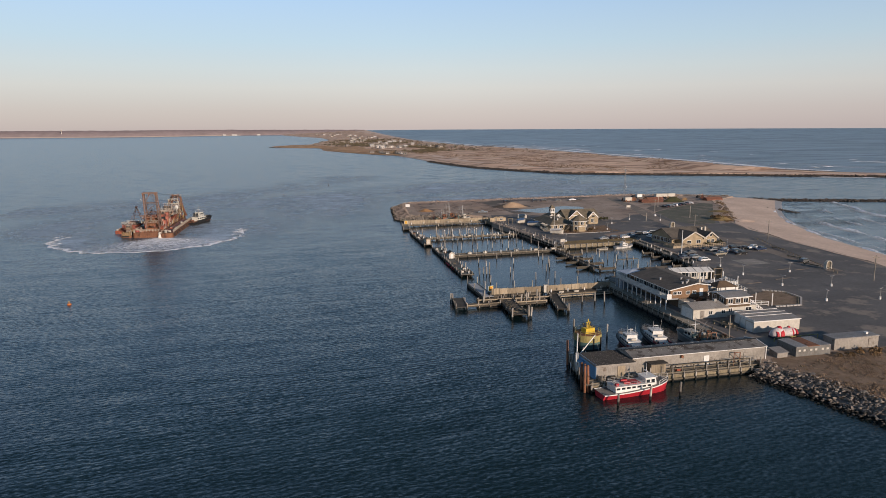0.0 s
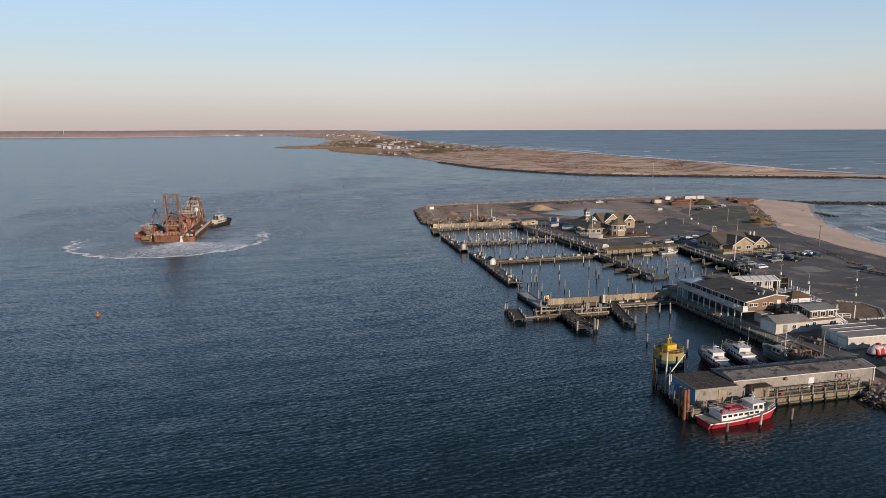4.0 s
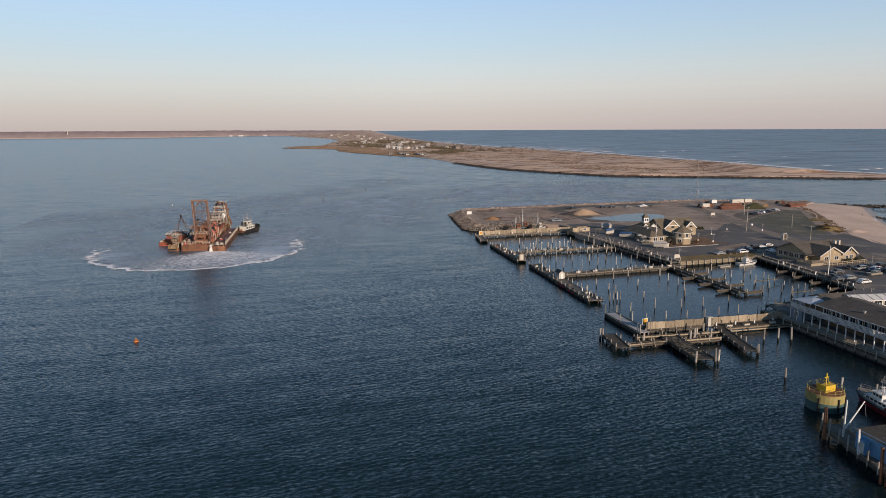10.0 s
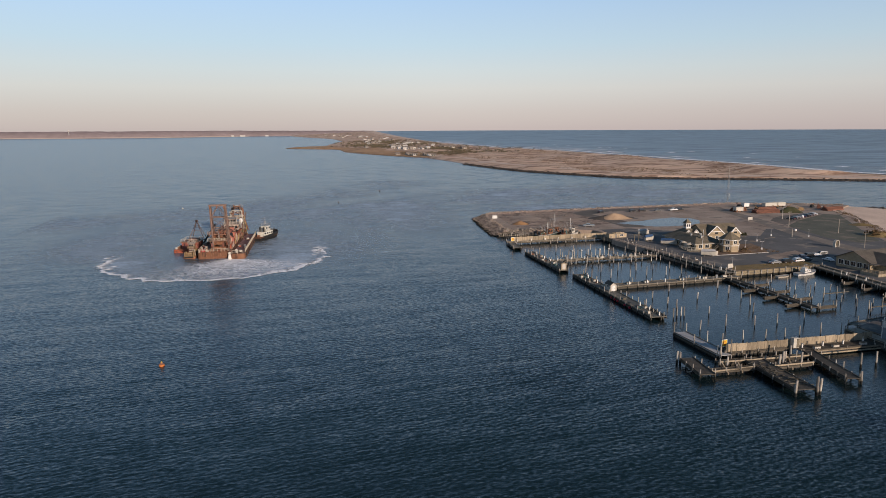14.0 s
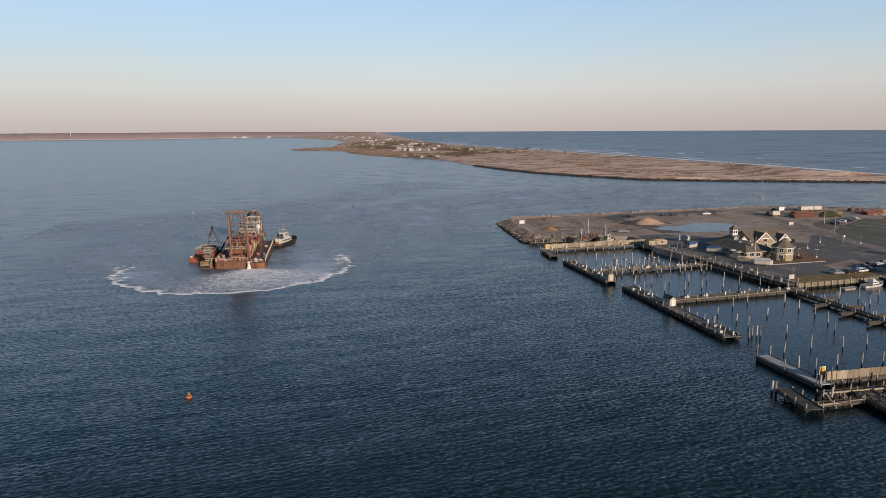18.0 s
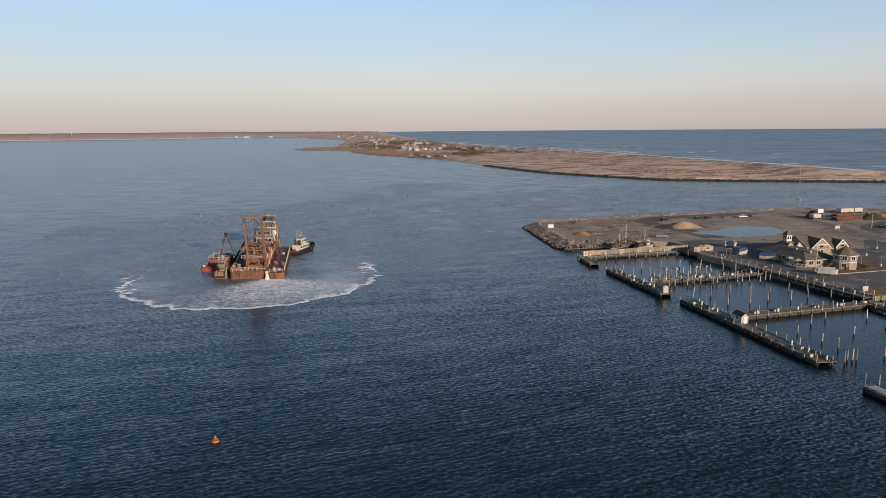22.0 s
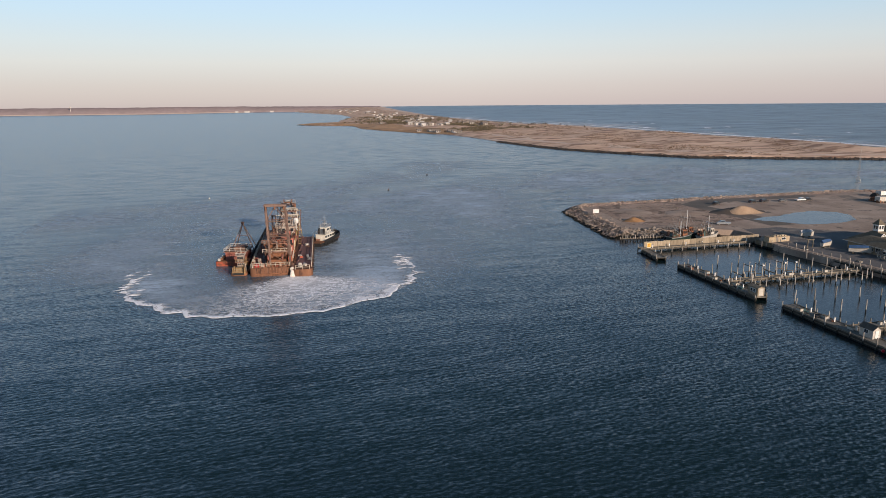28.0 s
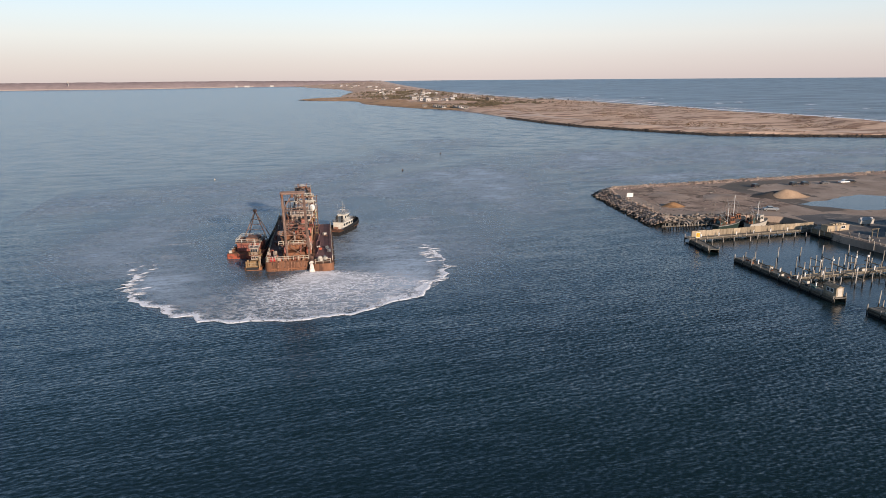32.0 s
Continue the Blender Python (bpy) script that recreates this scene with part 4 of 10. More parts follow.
for v in (200, 208, 216, 224):
    dock("finger_pier", 129.8 + (v - 192) * .1, v, 124.3 + (v - 192) * .1, v - 0.3, 0.55, DZ - 0.1, "narrow finger pier for small boats", pile_step=5, pile_h=2.0, dark=True)
dock("boardwalk", 94, 184.5, 130, 191.5, 2.4, 1.7, "timber boardwalk along the basin bulkhead", pile_h=2.6)
dock("boardwalk", 90.8, 118, 91.2, 182, 3.4, 1.7, "boardwalk below the restaurant deck", pile_step=2.6, pile_h=2.4, sides=(0, 1), screen=(1,), boards=M_BOARDWALK)
# ruined docks off the fence
OZ = 1.2
dock("broken_pier", 45.3, 174.4, 43.9, 165.1, 2.8, OZ - .1, "broken end of an old timber pier", pile_step=2.4, pile_h=1.6, dark=True)
dock("broken_pier", 45.6, 167.4, 55.0, 167.0, 1.0, 1.0, "collapsed old pier of bare beams", pile_step=2.6, pile_h=1.5, jitter=0.6, dark=True)
dock("old_pier", 49.6, 171.0, 70.2, 170.2, 1.2, OZ - .1, "narrow old pier of pale beams beside the fence", pile_step=3.0, pile_h=1.8, jitter=0.6, dark=True)
dock("old_pier", 55.9, 154.3, 57.3, 170.4, 3.8, OZ, "old timber pier with rotting planks", pile_step=2.9, pile_h=1.5, dark=True)
dock("old_pier", 68.0, 156.8, 71.6, 172.4, 2.4, OZ, "old narrow timber pier with leaning piles", pile_step=2.6, pile_h=1.8, dark=True)
dock("broken_pier", 58.6, 166.6, 67.6, 166.6, 1.2, 1.0, "collapsed old pier of bare beams", pile_step=2.6, pile_h=1.8, jitter=0.6, dark=True)
# shed quay
dock("quay", 51.8, 107.3, 64, 107.6, 1.6, 1.6, "timber quay in front of the plywood shed end", pile_step=2.3, pile_h=2.3, sides=(1, 0))
dock("quay", 64, 108.95, 88, 109.1, 1.7, 1.6, "narrow timber quay in front of the long shed", pile_step=2.3, pile_h=2.7, sides=(1, 0))
dock("quay", 52.4, 106.4, 56.0, 122.6, 2.8, 1.5, "timber quay round the blue shed end", pile_step=2.2, pile_h=3.0)

bulkhead("bulkhead_harbour", 104.6, 241.8, 138, 244.0, LAND_Z - 0.1, "pale timber bulkhead below the grass verge")
bulkhead("bulkhead_basin", 138, 244.0, 133.6, 200, LAND_Z - 0.1, "timber bulkhead along the basin")
bulkhead("bulkhead_walk", 96.4, 317, 104.6, 241.8, LAND_Z - 0.1, "timber bulkhead behind the walkway")
bulkhead("bulkhead_shed", 64, 108.15, 88, 108.3, 1.2, "timber bulkhead of the shed quay")
bulkhead("bulkhead_shed_end", 51.8, 106.5, 64, 106.8, 1.2, "timber bulkhead below the shed end")

board_fence("board_fence", 55, 175.55, 90.6, 175.75, 1.15, 1.65, "sun-lit weathered board fence along the pier")
board_fence("board_fence", 57.5, 319.2, 100.5, 321.4, 1.07, 1.75, "sun-lit weathered board fence along the far pier")

# free pilings of the slips
for row, us in (((182.5, 3.2), range(59, 92, 5)), ((193, 3.2), range(60, 92, 7)), ((248, 3.2), range(60, 100, 6)), ((257, 3.0), range(61, 98, 6)),
                ((269.5, 2.9), range(60, 98, 4)), ((284, 3.3), range(59, 97, 5)), ((294, 3.1), range(60, 96, 7)), ((312.5, 2.3), range(59, 97, 4))):
    for u in us:
        mooring(u + rng.uniform(-.6, .6), row[0] + rng.uniform(-.8, .8), row[1] + rng.uniform(-.4, .5))
for u, v in ((57.9, 213), (65.7, 215.5), (64.9, 221.8), (73.2, 227.4), (65.4, 210.7), (63.1, 203.6), (70.3, 204.2), (59.8, 203), (61.4, 204.1), (62.3, 203.8), (89, 227.8), (88.1, 221.5), (87.8, 215.6), (85.5, 208.8), (76, 218), (79.5, 230), (82, 203)):
    mooring(u, v, 2.9 + rng.uniform(-.5, .6), 0.15)
for v in range(196, 234, 5):
    mooring(110 + rng.uniform(-1, 1), v, 2.6 + rng.uniform(-.4, .4))
    mooring(118 + rng.uniform(-1, 1), v + 2, 2.5 + rng.uniform(-.4, .4))
for u, v, h in ((53.9, 100.1, 2.1), (60.4, 101, 2.6), (66.5, 101.6, 2.5), (69.0, 134.5, 3.4), (65.0, 143.2, 2.6), (73.3, 131.5, 3.2), (79.5, 131.5, 3.2), (76.6, 164, 3.2), (80.3, 164.2, 3.2), (82.3, 162.5, 3.4)):
    mooring(u, v, h, 0.2)
for u, v in ((53.9, 121.2), (51.2, 107.6), (51.6, 106.9), (50.9, 106.8), (51.0, 108.3)):
    ob = mooring(u, v, 5.0, 0.24, "rust-brown cluster piling at the quay corner", "quay cluster pilings")
    ob.data = ob.data.copy()
    ob.data.materials[0] = M_RUSTDARK

# ---------------------------------------------------------------- dock furniture
PEDESTAL = None
for u, v in ([(outer_x(q) + .8, q) for q in (204, 209, 214, 235, 241, 248, 269, 275, 281, 289)] + [(q, 236.4 + (q - 58) * .056) for q in range(60, 102, 6)] + [(q, 276.3 + (q - 57) * .043) for q in range(60, 98, 5)] + [(q, 318.0 + (q - 55) * .051) for q in (60, 66, 72, 78, 84, 90, 95)]
             + [(102.6 - (q - 246) * .055, q) for q in (246, 256, 266, 278, 290, 303)] + [(131.6 + (q - 198) * .1, q) for q in (198, 206, 214, 222, 230)] + [(q, 174.4) for q in (72, 77, 82, 87)]):
    if PEDESTAL is None:
        PEDESTAL = thing("power_pedestal", u, v, DZ, 0, "white dock power pedestal", "pedestal", "dock pedestals")
        part("column", Build().box(-.13, -.13, 0, .13, .13, .9), M_WHITE, PEDESTAL)
        part("pedestal_cap", Build().box(-.17, -.17, .9, .17, .17, 1.02), M_STEEL, PEDESTAL)
        PEDESTAL["label"] = "white power pedestal on the dock"
    else:
        copy_thing(PEDESTAL, pose(u, v, DZ if u < 101 else 1.7, 0, 0, rng.uniform(-6, 6)))
LOCKER = None
for u, v, rz in ((56.8, 211.5, 90), (57.4, 236, 92), (55.2, 207, 88), (57.9, 243.5, 90), (56.6, 249.5, 90), (56.7, 272, 90), (55.2, 278.5, 91), (56.9, 284.4, 90), (66, 237.3, 0), (72, 237.8, 2), (84, 238.4, 0), (92, 238.8, 0), (99, 239.2, 0), (77, 277.4, 0), (88.4, 277.9, 0),
                 (74.5, 173.2, 0), (79, 173.2, 0), (86, 173.3, 4), (104, 262, 95), (102.8, 282, 95), (100.6, 300, 95)):
    if LOCKER is None:
        LOCKER = thing("dock_locker", u, v, DZ, rz, "low weathered dock locker box", "locker", "dock lockers")
        part("box", Build().box(-.7, -.35, 0, .7, .35, .55), M_OFFWHITE, LOCKER)
        part("lid", Build().box(-.74, -.39, .55, .74, .39, .64), M_BEAM, LOCKER)
    else:
        copy_thing(LOCKER, pose(u, v, DZ if u < 100 else 1.7, 0, 0, rz))
# cross rails and lift frames between the slip pilings
for k, (x0, y0, x1, y1) in enumerate(((62.5, 270, 62.5, 275.4), (70.4, 270.2, 70.4, 275.6), (78.2, 270.4, 78.3, 276), (86.6, 270.4, 86.4, 276.2), (94.4, 270.4, 94.5, 276.6), (64, 278.2, 64.2, 283.6), (74, 278.6, 74, 284.2), (84, 279, 84.3, 284.6), (93, 279.4, 93, 285),
                                      (112, 198, 120, 198.6), (112, 213, 120, 213.4))):
    t = thing("slip_catwalk", x0, y0, 0, 0, "dark narrow catwalk between slip pilings", "catwalk", "slip catwalks")
    part("plank", Build().beam((0, 0, 1.15), (x1 - x0, y1 - y0, 1.25), .45, .16), M_BEAM, t)
    for f_ in (0, .55):
        pile_part(t, (x1 - x0) * f_ - .3, (y1 - y0) * f_, 2.6 + rng.uniform(-.5, .9), .15)
for k, (u, v) in enumerate(((68.6, 281.4), (79.4, 282.4))):
    t = thing("boat_lift", u, v, 0, rng.uniform(-4, 4), "dark steel boat lift between pilings", "boat lift", "boat lifts")
    for sx in (-1.7, 1.7):
        for sy in (-1.6, 1.6):
            pile_part(t, sx, sy, 3.6 + rng.uniform(-.3, .5), .15)
        part("top_beam", Build().beam((sx, -1.9, 3.3), (sx, 1.9, 3.3), .13, .15), M_DARKBEAM, t)
        part("motor", Build().box(sx - .2, -2.0, 3.4, sx + .2, -1.6, 3.75), M_WHITE, t)
    for sy in (-1.2, 1.2):
        part("cradle", Build().beam((-1.6, sy, 1.2), (1.6, sy, 1.2), .13, .15), M_DARKBEAM, t)
# clutter on the old piers and nets on the dock head
g = random.Random(61)
for i in range(26):
    y = g.choice((g.uniform(205, 228), g.uniform(235, 252), g.uniform(266, 293)))
    x = outer_x(y) + g.uniform(-1.1, 1.1)
    s = g.uniform(.25, .6)
    t = thing("lobster_trap", x, y, DZ, g.uniform(0, 90), "dark wire fishing trap on the dock planks", "trap", "fishing traps")
    part("cage", Build().box(-s, -s * .6, 0, s, s * .6, s * .7), (M_BLACK, M_RUSTDARK, M_BEAM, M_TEAL)[i % 4], t)
for i in range(34):
    t = thing("loose_plank", g.uniform(55.2, 58.0), g.uniform(155.5, 169.5), OZ + .03, g.uniform(0, 180), "loose grey plank lying on the old pier", "plank", "loose planks")
    part("board", Build().box(-g.uniform(.5, 1.3), -.12, 0, g.uniform(.5, 1.3), .12, .07), M_BEAM, t)
for (x0, y0, z0), (x1, y1, z1) in (((46, 166.8, .9), (55, 166.6, 1.2)), ((46, 168.0, .7), (54.5, 167.8, .8)), ((49, 166.2, .3), (49.4, 169, 1.6)), ((52, 166.2, .4), (53, 169, 1.3)), ((58.6, 165.8, 1.3), (67.4, 165.8, 1.3)), ((58.6, 167.4, .6), (67.4, 167.4, .8)), ((62.6, 165.6, .3), (63.6, 168.2, 1.7)), ((72, 172.3, .9), (90, 172.3, .95)),
                                 ((50, 170.3, 1.25), (69.5, 169.5, 1.3)), ((42.8, 166, .6), (44.4, 174, .8)), ((72.5, 172.2, .35), (91, 172.2, .4))):
    t = thing("fallen_beam", x0, y0, z0, 0, "pale fallen beam across the ruined pier", "beam", "fallen beams")
    part("timber", Build().beam((0, 0, 0), (x1 - x0, y1 - y0, z1 - z0), .22, .26), M_FENCE, t)
for u, v, h in ((58.2, 154.6, 3.2), (57.8, 153.9, 3.5), (58.6, 154.2, 3.0), (53.8, 154.4, 2.8), (60.6, 167.0, 3.0), (62.6, 168.4, 3.2), (63.2, 168.6, 3.0), (65.8, 167.2, 2.8), (43.4, 174.8, 2.6), (43.8, 174.2, 2.3), (69.6, 156.6, 2.6), (52.6, 174.0, 3.2), (91.6, 172.6, 4.4), (51.0, 169.6, 2.6), (66.6, 171.2, 3.0)):
    mooring(u, v, h, .22, "thick weathered fender piling at the ruined pier", "pier fender pilings")

# ---------------------------------------------------------------- building kit
def window(parent, x, y, z, w, h, face, frame_mat=None, bars=1, name="window"):
    """A framed pane on a wall; (x, y, z): the middle of its foot; face: -y, +y, -x or +x."""
    t = 0.07
    f, g = Build(), Build()
    sgn = -1 if face[0] == '-' else 1

    def bx(b, a0, z0, a1, z1, d0, d1):
        if face[1] == 'y':
            ys = sorted((y + sgn * d0, y + sgn * d1))
            b.box(x + a0, ys[0], z + z0, x + a1, ys[1], z + z1)
        else:
            xs = sorted((x + sgn * d0, x + sgn * d1))
            b.box(xs[0], y + a0, z + z0, xs[1], y + a1, z + z1)
    c = 0.11
    bx(f, -w / 2 - c, -c, w / 2 + c, 0, 0, t)
    bx(f, -w / 2 - c, h, w / 2 + c, h + c, 0, t)
    bx(f, -w / 2 - c, 0, -w / 2, h, 0, t)
    bx(f, w / 2, 0, w / 2 + c, h, 0, t)
    for i in range(bars):
        a = -w / 2 + w * (i + 1) / (bars + 1)
        bx(f, a - 0.03, 0, a + 0.03, h, 0, t * 0.9)
    bx(g, -w / 2, 0, w / 2, h, 0.0, 0.03)
    o = part(name, f, frame_mat or M_WHITE, parent)
    part("pane", g, M_GLASS, o)
    return o


def door(parent, x, y, z, w, h, face, mat=None):
    sgn = -1 if face[0] == '-' else 1
    b, k = Build(), Build()
    if face[1] == 'y':
        ys = sorted((y, y + sgn * 0.08))
        b.box(x - w / 2, ys[0], z, x + w / 2, ys[1], z + h)
        ys = sorted((y + sgn * 0.08, y + sgn * 0.14))
        k.box(x + w * 0.33, ys[0], z + h * 0.45, x + w * 0.43, ys[1], z + h * 0.5)
    else:
        xs = sorted((x, x + sgn * 0.08))
        b.box(xs[0], y - w / 2, z, xs[1], y + w / 2, z + h)
        xs = sorted((x + sgn * 0.08, x + sgn * 0.14))
        k.box(xs[0], y + w * 0.33, z + h * 0.45, xs[1], y + w * 0.43, z + h * 0.5)
    o = part("door", b, mat or M_WHITE, parent)
    part("door_handle", k, M_STEEL, o)
    return o


def railing(parent, pts, h=1.05, step=1.5, mat=None, r=0.05, rails=3, name="railing"):
    """Posts and rails along a line of points."""
    b = Build()
    for p, q in zip(pts, pts[1:]):
        L = math.dist(p, q)
        n = max(1, int(L / step))
        for i in range(n + 1):
            k = i / n
            x, y, z = [p[j] + k * (q[j] - p[j]) for j in range(3)]
            b.box(x - r, y - r, z, x + r, y + r, z + h)
        for j in range(rails):
            zz = h * (j + 1) / rails
            b.beam((p[0], p[1], p[2] + zz), (q[0], q[1], q[2] + zz), r * 1.6, r * 1.6)
    return part(name, b, mat or M_WHITE, parent)


def stairs(parent, x0, y0, z0, x1, y1, z1, w, mat):
    n = max(3, int(abs(z1 - z0) / 0.18))
    b = Build()
    dx, dy = (x1 - x0) / n, (y1 - y0) / n
    a = math.degrees(math.atan2(dy, dx))
    for i in range(n):
        b.turned(x0 + dx * (i + .5), y0 + dy * (i + .5), z0 + (z1 - z0) * (i + 1) / n - 0.08, math.hypot(dx, dy) * 1.1, w, 0.08, a)
    o = part("stairs", b, mat, parent)
    b = Build()
    sx, sy = -dy / math.hypot(dx, dy) * w / 2, dx / math.hypot(dx, dy) * w / 2
    for s in (-1, 1):
        b.beam((x0 + s * sx, y0 + s * sy, z0 + 0.9), (x1 + s * sx, y1 + s * sy, z1 + 0.9), 0.09)
        b.beam((x0 + s * sx, y0 + s * sy, z0), (x1 + s * sx, y1 + s * sy, z1), 0.06, 0.25)
    part("stair_rail", b, mat, o)
    return o


def vent(parent, x, y, z, s=0.5, h=0.6, mat=None):
    b = Build()
    b.box(x - s / 2, y - s / 2, z, x + s / 2, y + s / 2, z + h).box(x - s * .65, y - s * .65, z + h, x + s * .65, y + s * .65, z + h + 0.08)
    return part("roof_vent", b, mat or M_STEEL, parent)


M_SHEDROOF = surf("stained_shed_roof", (0.13, 0.122, 0.115), (0.22, 0.21, 0.20), 0.3, 0.7, ribs=('X', 0.5, 0.6), c3=(0.055, 0.045, 0.038), cover=0.52)
M_OFFROOF = surf("pale_roof_litter", (0.05, 0.045, 0.04), (0.20, 0.18, 0.16), 3.0, 0.9)
# ---------------------------------------------------------------- long quay shed
shed = thing("quay_shed", 53.0, 109.7, 0, 0.3, "long corrugated grey shed with a blue end wall on the quay", "shed")
b = Build()
sec = [(0, 1.5), (6.0, 1.5), (6.0, 4.3), (3.0, 4.92), (0, 4.45)]
b.rings([[(8.6, y, z) for y, z in sec], [(36.8, y, z) for y, z in sec]])
part("metal_wall", b, M_SIDING, shed, "sun-lit grey corrugated wall")
b = Build()
b.add([(8.5, -0.3, 4.44), (37.0, -0.3, 4.44), (37.0, 3.0, 4.98), (8.5, 3.0, 4.98), (8.5, -0.3, 4.56), (37.0, -0.3, 4.56), (37.0, 3.0, 5.1), (8.5, 3.0, 5.1)],
      [(0, 3, 2, 1), (4, 5, 6, 7), (0, 1, 5, 4), (1, 2, 6, 5), (2, 3, 7, 6), (3, 0, 4, 7)])
part("roof_slope", b, M_SHEDROOF, shed, "stained grey metal roof with bird droppings")
b = Build()
b.add([(8.5, 3.05, 4.98), (37.0, 3.05, 4.98), (37.0, 6.3, 4.32), (8.5, 6.3, 4.32), (8.5, 3.05, 5.1), (37.0, 3.05, 5.1), (37.0, 6.3, 4.44), (8.5, 6.3, 4.44)],
      [(0, 3, 2, 1), (4, 5, 6, 7), (0, 1, 5, 4), (1, 2, 6, 5), (2, 3, 7, 6), (3, 0, 4, 7)])
part("roof_slope", b, M_SHEDROOF, shed)
b = Build().beam((8.5, 3.02, 5.13), (37, 3.02, 5.13), 0.4, 0.1)
part("ridge_cap", b, M_BLACK, shed)
b = Build()
b.beam((36.95, -0.35, 4.5), (36.95, 3.0, 5.05), 0.14, 0.26).beam((36.95, 3.0, 5.05), (36.95, 6.3, 4.4), 0.14, 0.26).beam((8.5, -0.34, 4.5), (37, -0.34, 4.5), 0.06, 0.1).beam((36.95, -0.1, 1.5), (36.95, -0.1, 4.4), 0.16)
part("white_trim", b, M_WHITE, shed)
b = Build().box(0.68, -1.5, 1.4, 8.58, 5.6, 4.05)
part("end_block", b, M_SIDING, shed, "weathered grey plywood front of the shed end")
b = Build().box(.6, -1.5, 1.4, .68, 5.65, 4.3)
part("blue_wall", b, M_BLUE, shed, "bright blue end wall")
b = Build().box(.5, -1.65, 4.06, 8.55, 5.8, 4.28)
part("flat_roof", b, M_TAR, shed, "flat tar roof littered with debris")
b = Build().box(.5, -1.7, 4.0, 8.6, -1.66, 4.3).box(.44, -1.7, 4.0, .48, 5.8, 4.3)
part("fascia", b, M_SIDING, shed)
b = Build()
g = random.Random(3)
for i in range(420):
    q = g.uniform(.03, .14)
    b.turned(g.uniform(0.7, 8.4), g.uniform(-1.5, 5.6), 4.275, q * g.uniform(.7, 2.2), q, q * .5, g.uniform(0, 180))
part("roof_debris", b, M_OFFROOF, shed, kind="stuff")
b = Build()
for i in range(240):
    x = g.uniform(9, 36)
    y = g.choice((g.gauss(3.0, .25), g.uniform(0.3, 5.8)))
    z = 5.08 - abs(y - 3.0) * 0.18
    b.turned(x, y, z, g.uniform(.08, .26), g.uniform(.05, .11), 0.05, g.uniform(0, 180))
part("roof_litter", b, M_OFFWHITE, shed, "white litter along the roof ridge", kind="stuff")
door(shed, 24.0, -0.0, 1.6, 1.1, 2.1, '-y')
door(shed, 5.6, -1.5, 1.6, 1.5, 2.2, '-y', M_FENCE)
door(shed, 32.6, 0.0, 1.6, 1.0, 2.0, '-y', M_SIDING)
b = Build().box(-.3, 3.2, 1.5, .58, 4.5, 3.4).box(-.5, 3.0, 3.4, .58, 4.7, 3.55)
o = part("entry_box", b, M_BLUE, shed, "small blue entry porch")
b = Build().box(-.36, 3.3, 1.55, -.3, 4.3, 3.2)
part("white_door", b, M_WHITE, o)
b = Build().rod((18.7, -0.12, 4.0), (18.7, -0.4, 4.0), 0.32, 0.25, 12)
part("wall_fan", b, M_RUSTDARK, shed)
b = Build()
for x0, x1 in ((27.0, 30.5), (31.2, 34.6)):
    b.beam((x0, -0.5, 2.9), (x1, -0.5, 2.9), 0.06).beam((x0, -0.5, 2.2), (x1, -0.5, 2.2), 0.06)
    for x in (x0, (x0 + x1) / 2, x1):
        b.beam((x, -0.5, 1.6), (x, -0.5, 2.95), 0.06)
part("pipe_rack", b, M_STEEL, shed)

# frames and shack in front of the shed
shack = thing("quay_shack", 64.6, 108.2, 1.6, 1, "small weathered plank shack on the quay", "shack")
part("wall", Build().box(0, 0, 0, 3.0, 1.45, 1.9), M_FENCE, shack)
part("roof", Build().box(-0.3, -0.3, 1.9, 3.3, 1.45, 2.05), M_TAR, shack)
door(shack, 2.2, 0, 0.05, 0.8, 1.7, '-y', M_BEAM)
qr = thing("quay_railing", 67.5, 108.25, 1.6, 0.3, "rough timber post railing along the quay", "railing")
railing(qr, [(1.2, 0.1, 0), (18, 0.1, 0)], 1.3, 2.2, M_BEAM, 0.1, 2)
fr = thing("quay_gantry", 82.3, 108.9, 1.6, 0, "rust-brown upright frame at the quay", "frame")
b = Build().beam((0, 0, 0), (0, 0, 2.5), 0.12).beam((1.3, 0, 0), (1.3, 0, 2.5), 0.12).beam((0, 0, 2.5), (1.3, 0, 2.5), 0.12).beam((0, 0, 2.4), (1.3, 0, 1.2), 0.08)
part("frame", b, M_RUST, fr)
for x, y, s, mt in ((54.4, 107.4, 1.0, M_FENCE), (56.6, 107.3, 0.9, M_TAR), (55.6, 107.0, 0.7, M_STEEL), (60.6, 107.4, 0.9, M_FENCE), (70.5, 108.9, 0.7, M_REDPRIMER)):
    cr = thing("crate", x, y, 1.6, rng.uniform(-10, 10), "weathered crate standing on the quay", "crate", "quay crates")
    b = Build()
    b.box(-s / 2, -s / 2, 0, s / 2, s / 2, s * 0.7)
    part("box", b, mt, cr)
    part("lid", Build().box(-s / 2 - .04, -s / 2 - .04, s * .7, s / 2 + .04, s / 2 + .04, s * .76), M_BEAM, cr)

# derrick poles on the quay
dk = thing("derrick", 54.6, 118.6, 1.5, 0, "white steel derrick with a slanting boom on the quay", "crane")
part("mast", Build().rod((0, 0, 0), (0.1, 0, 5.6), 0.14, 0.11), M_WHITE, dk)
part("boom", Build().rod((0.1, 0.2, 0.6), (4.2, 1.0, 4.6), 0.11, 0.09), M_WHITE, dk)
part("stay", Build().rod((4.2, 1.0, 4.6), (5.6, 1.6, 0.8), 0.03, 0.03, 5), M_STEEL, dk)
dk = thing("derrick", 52.2, 113.4, 1.5, 0, "pair of leaning white poles by the blue wall", "crane")
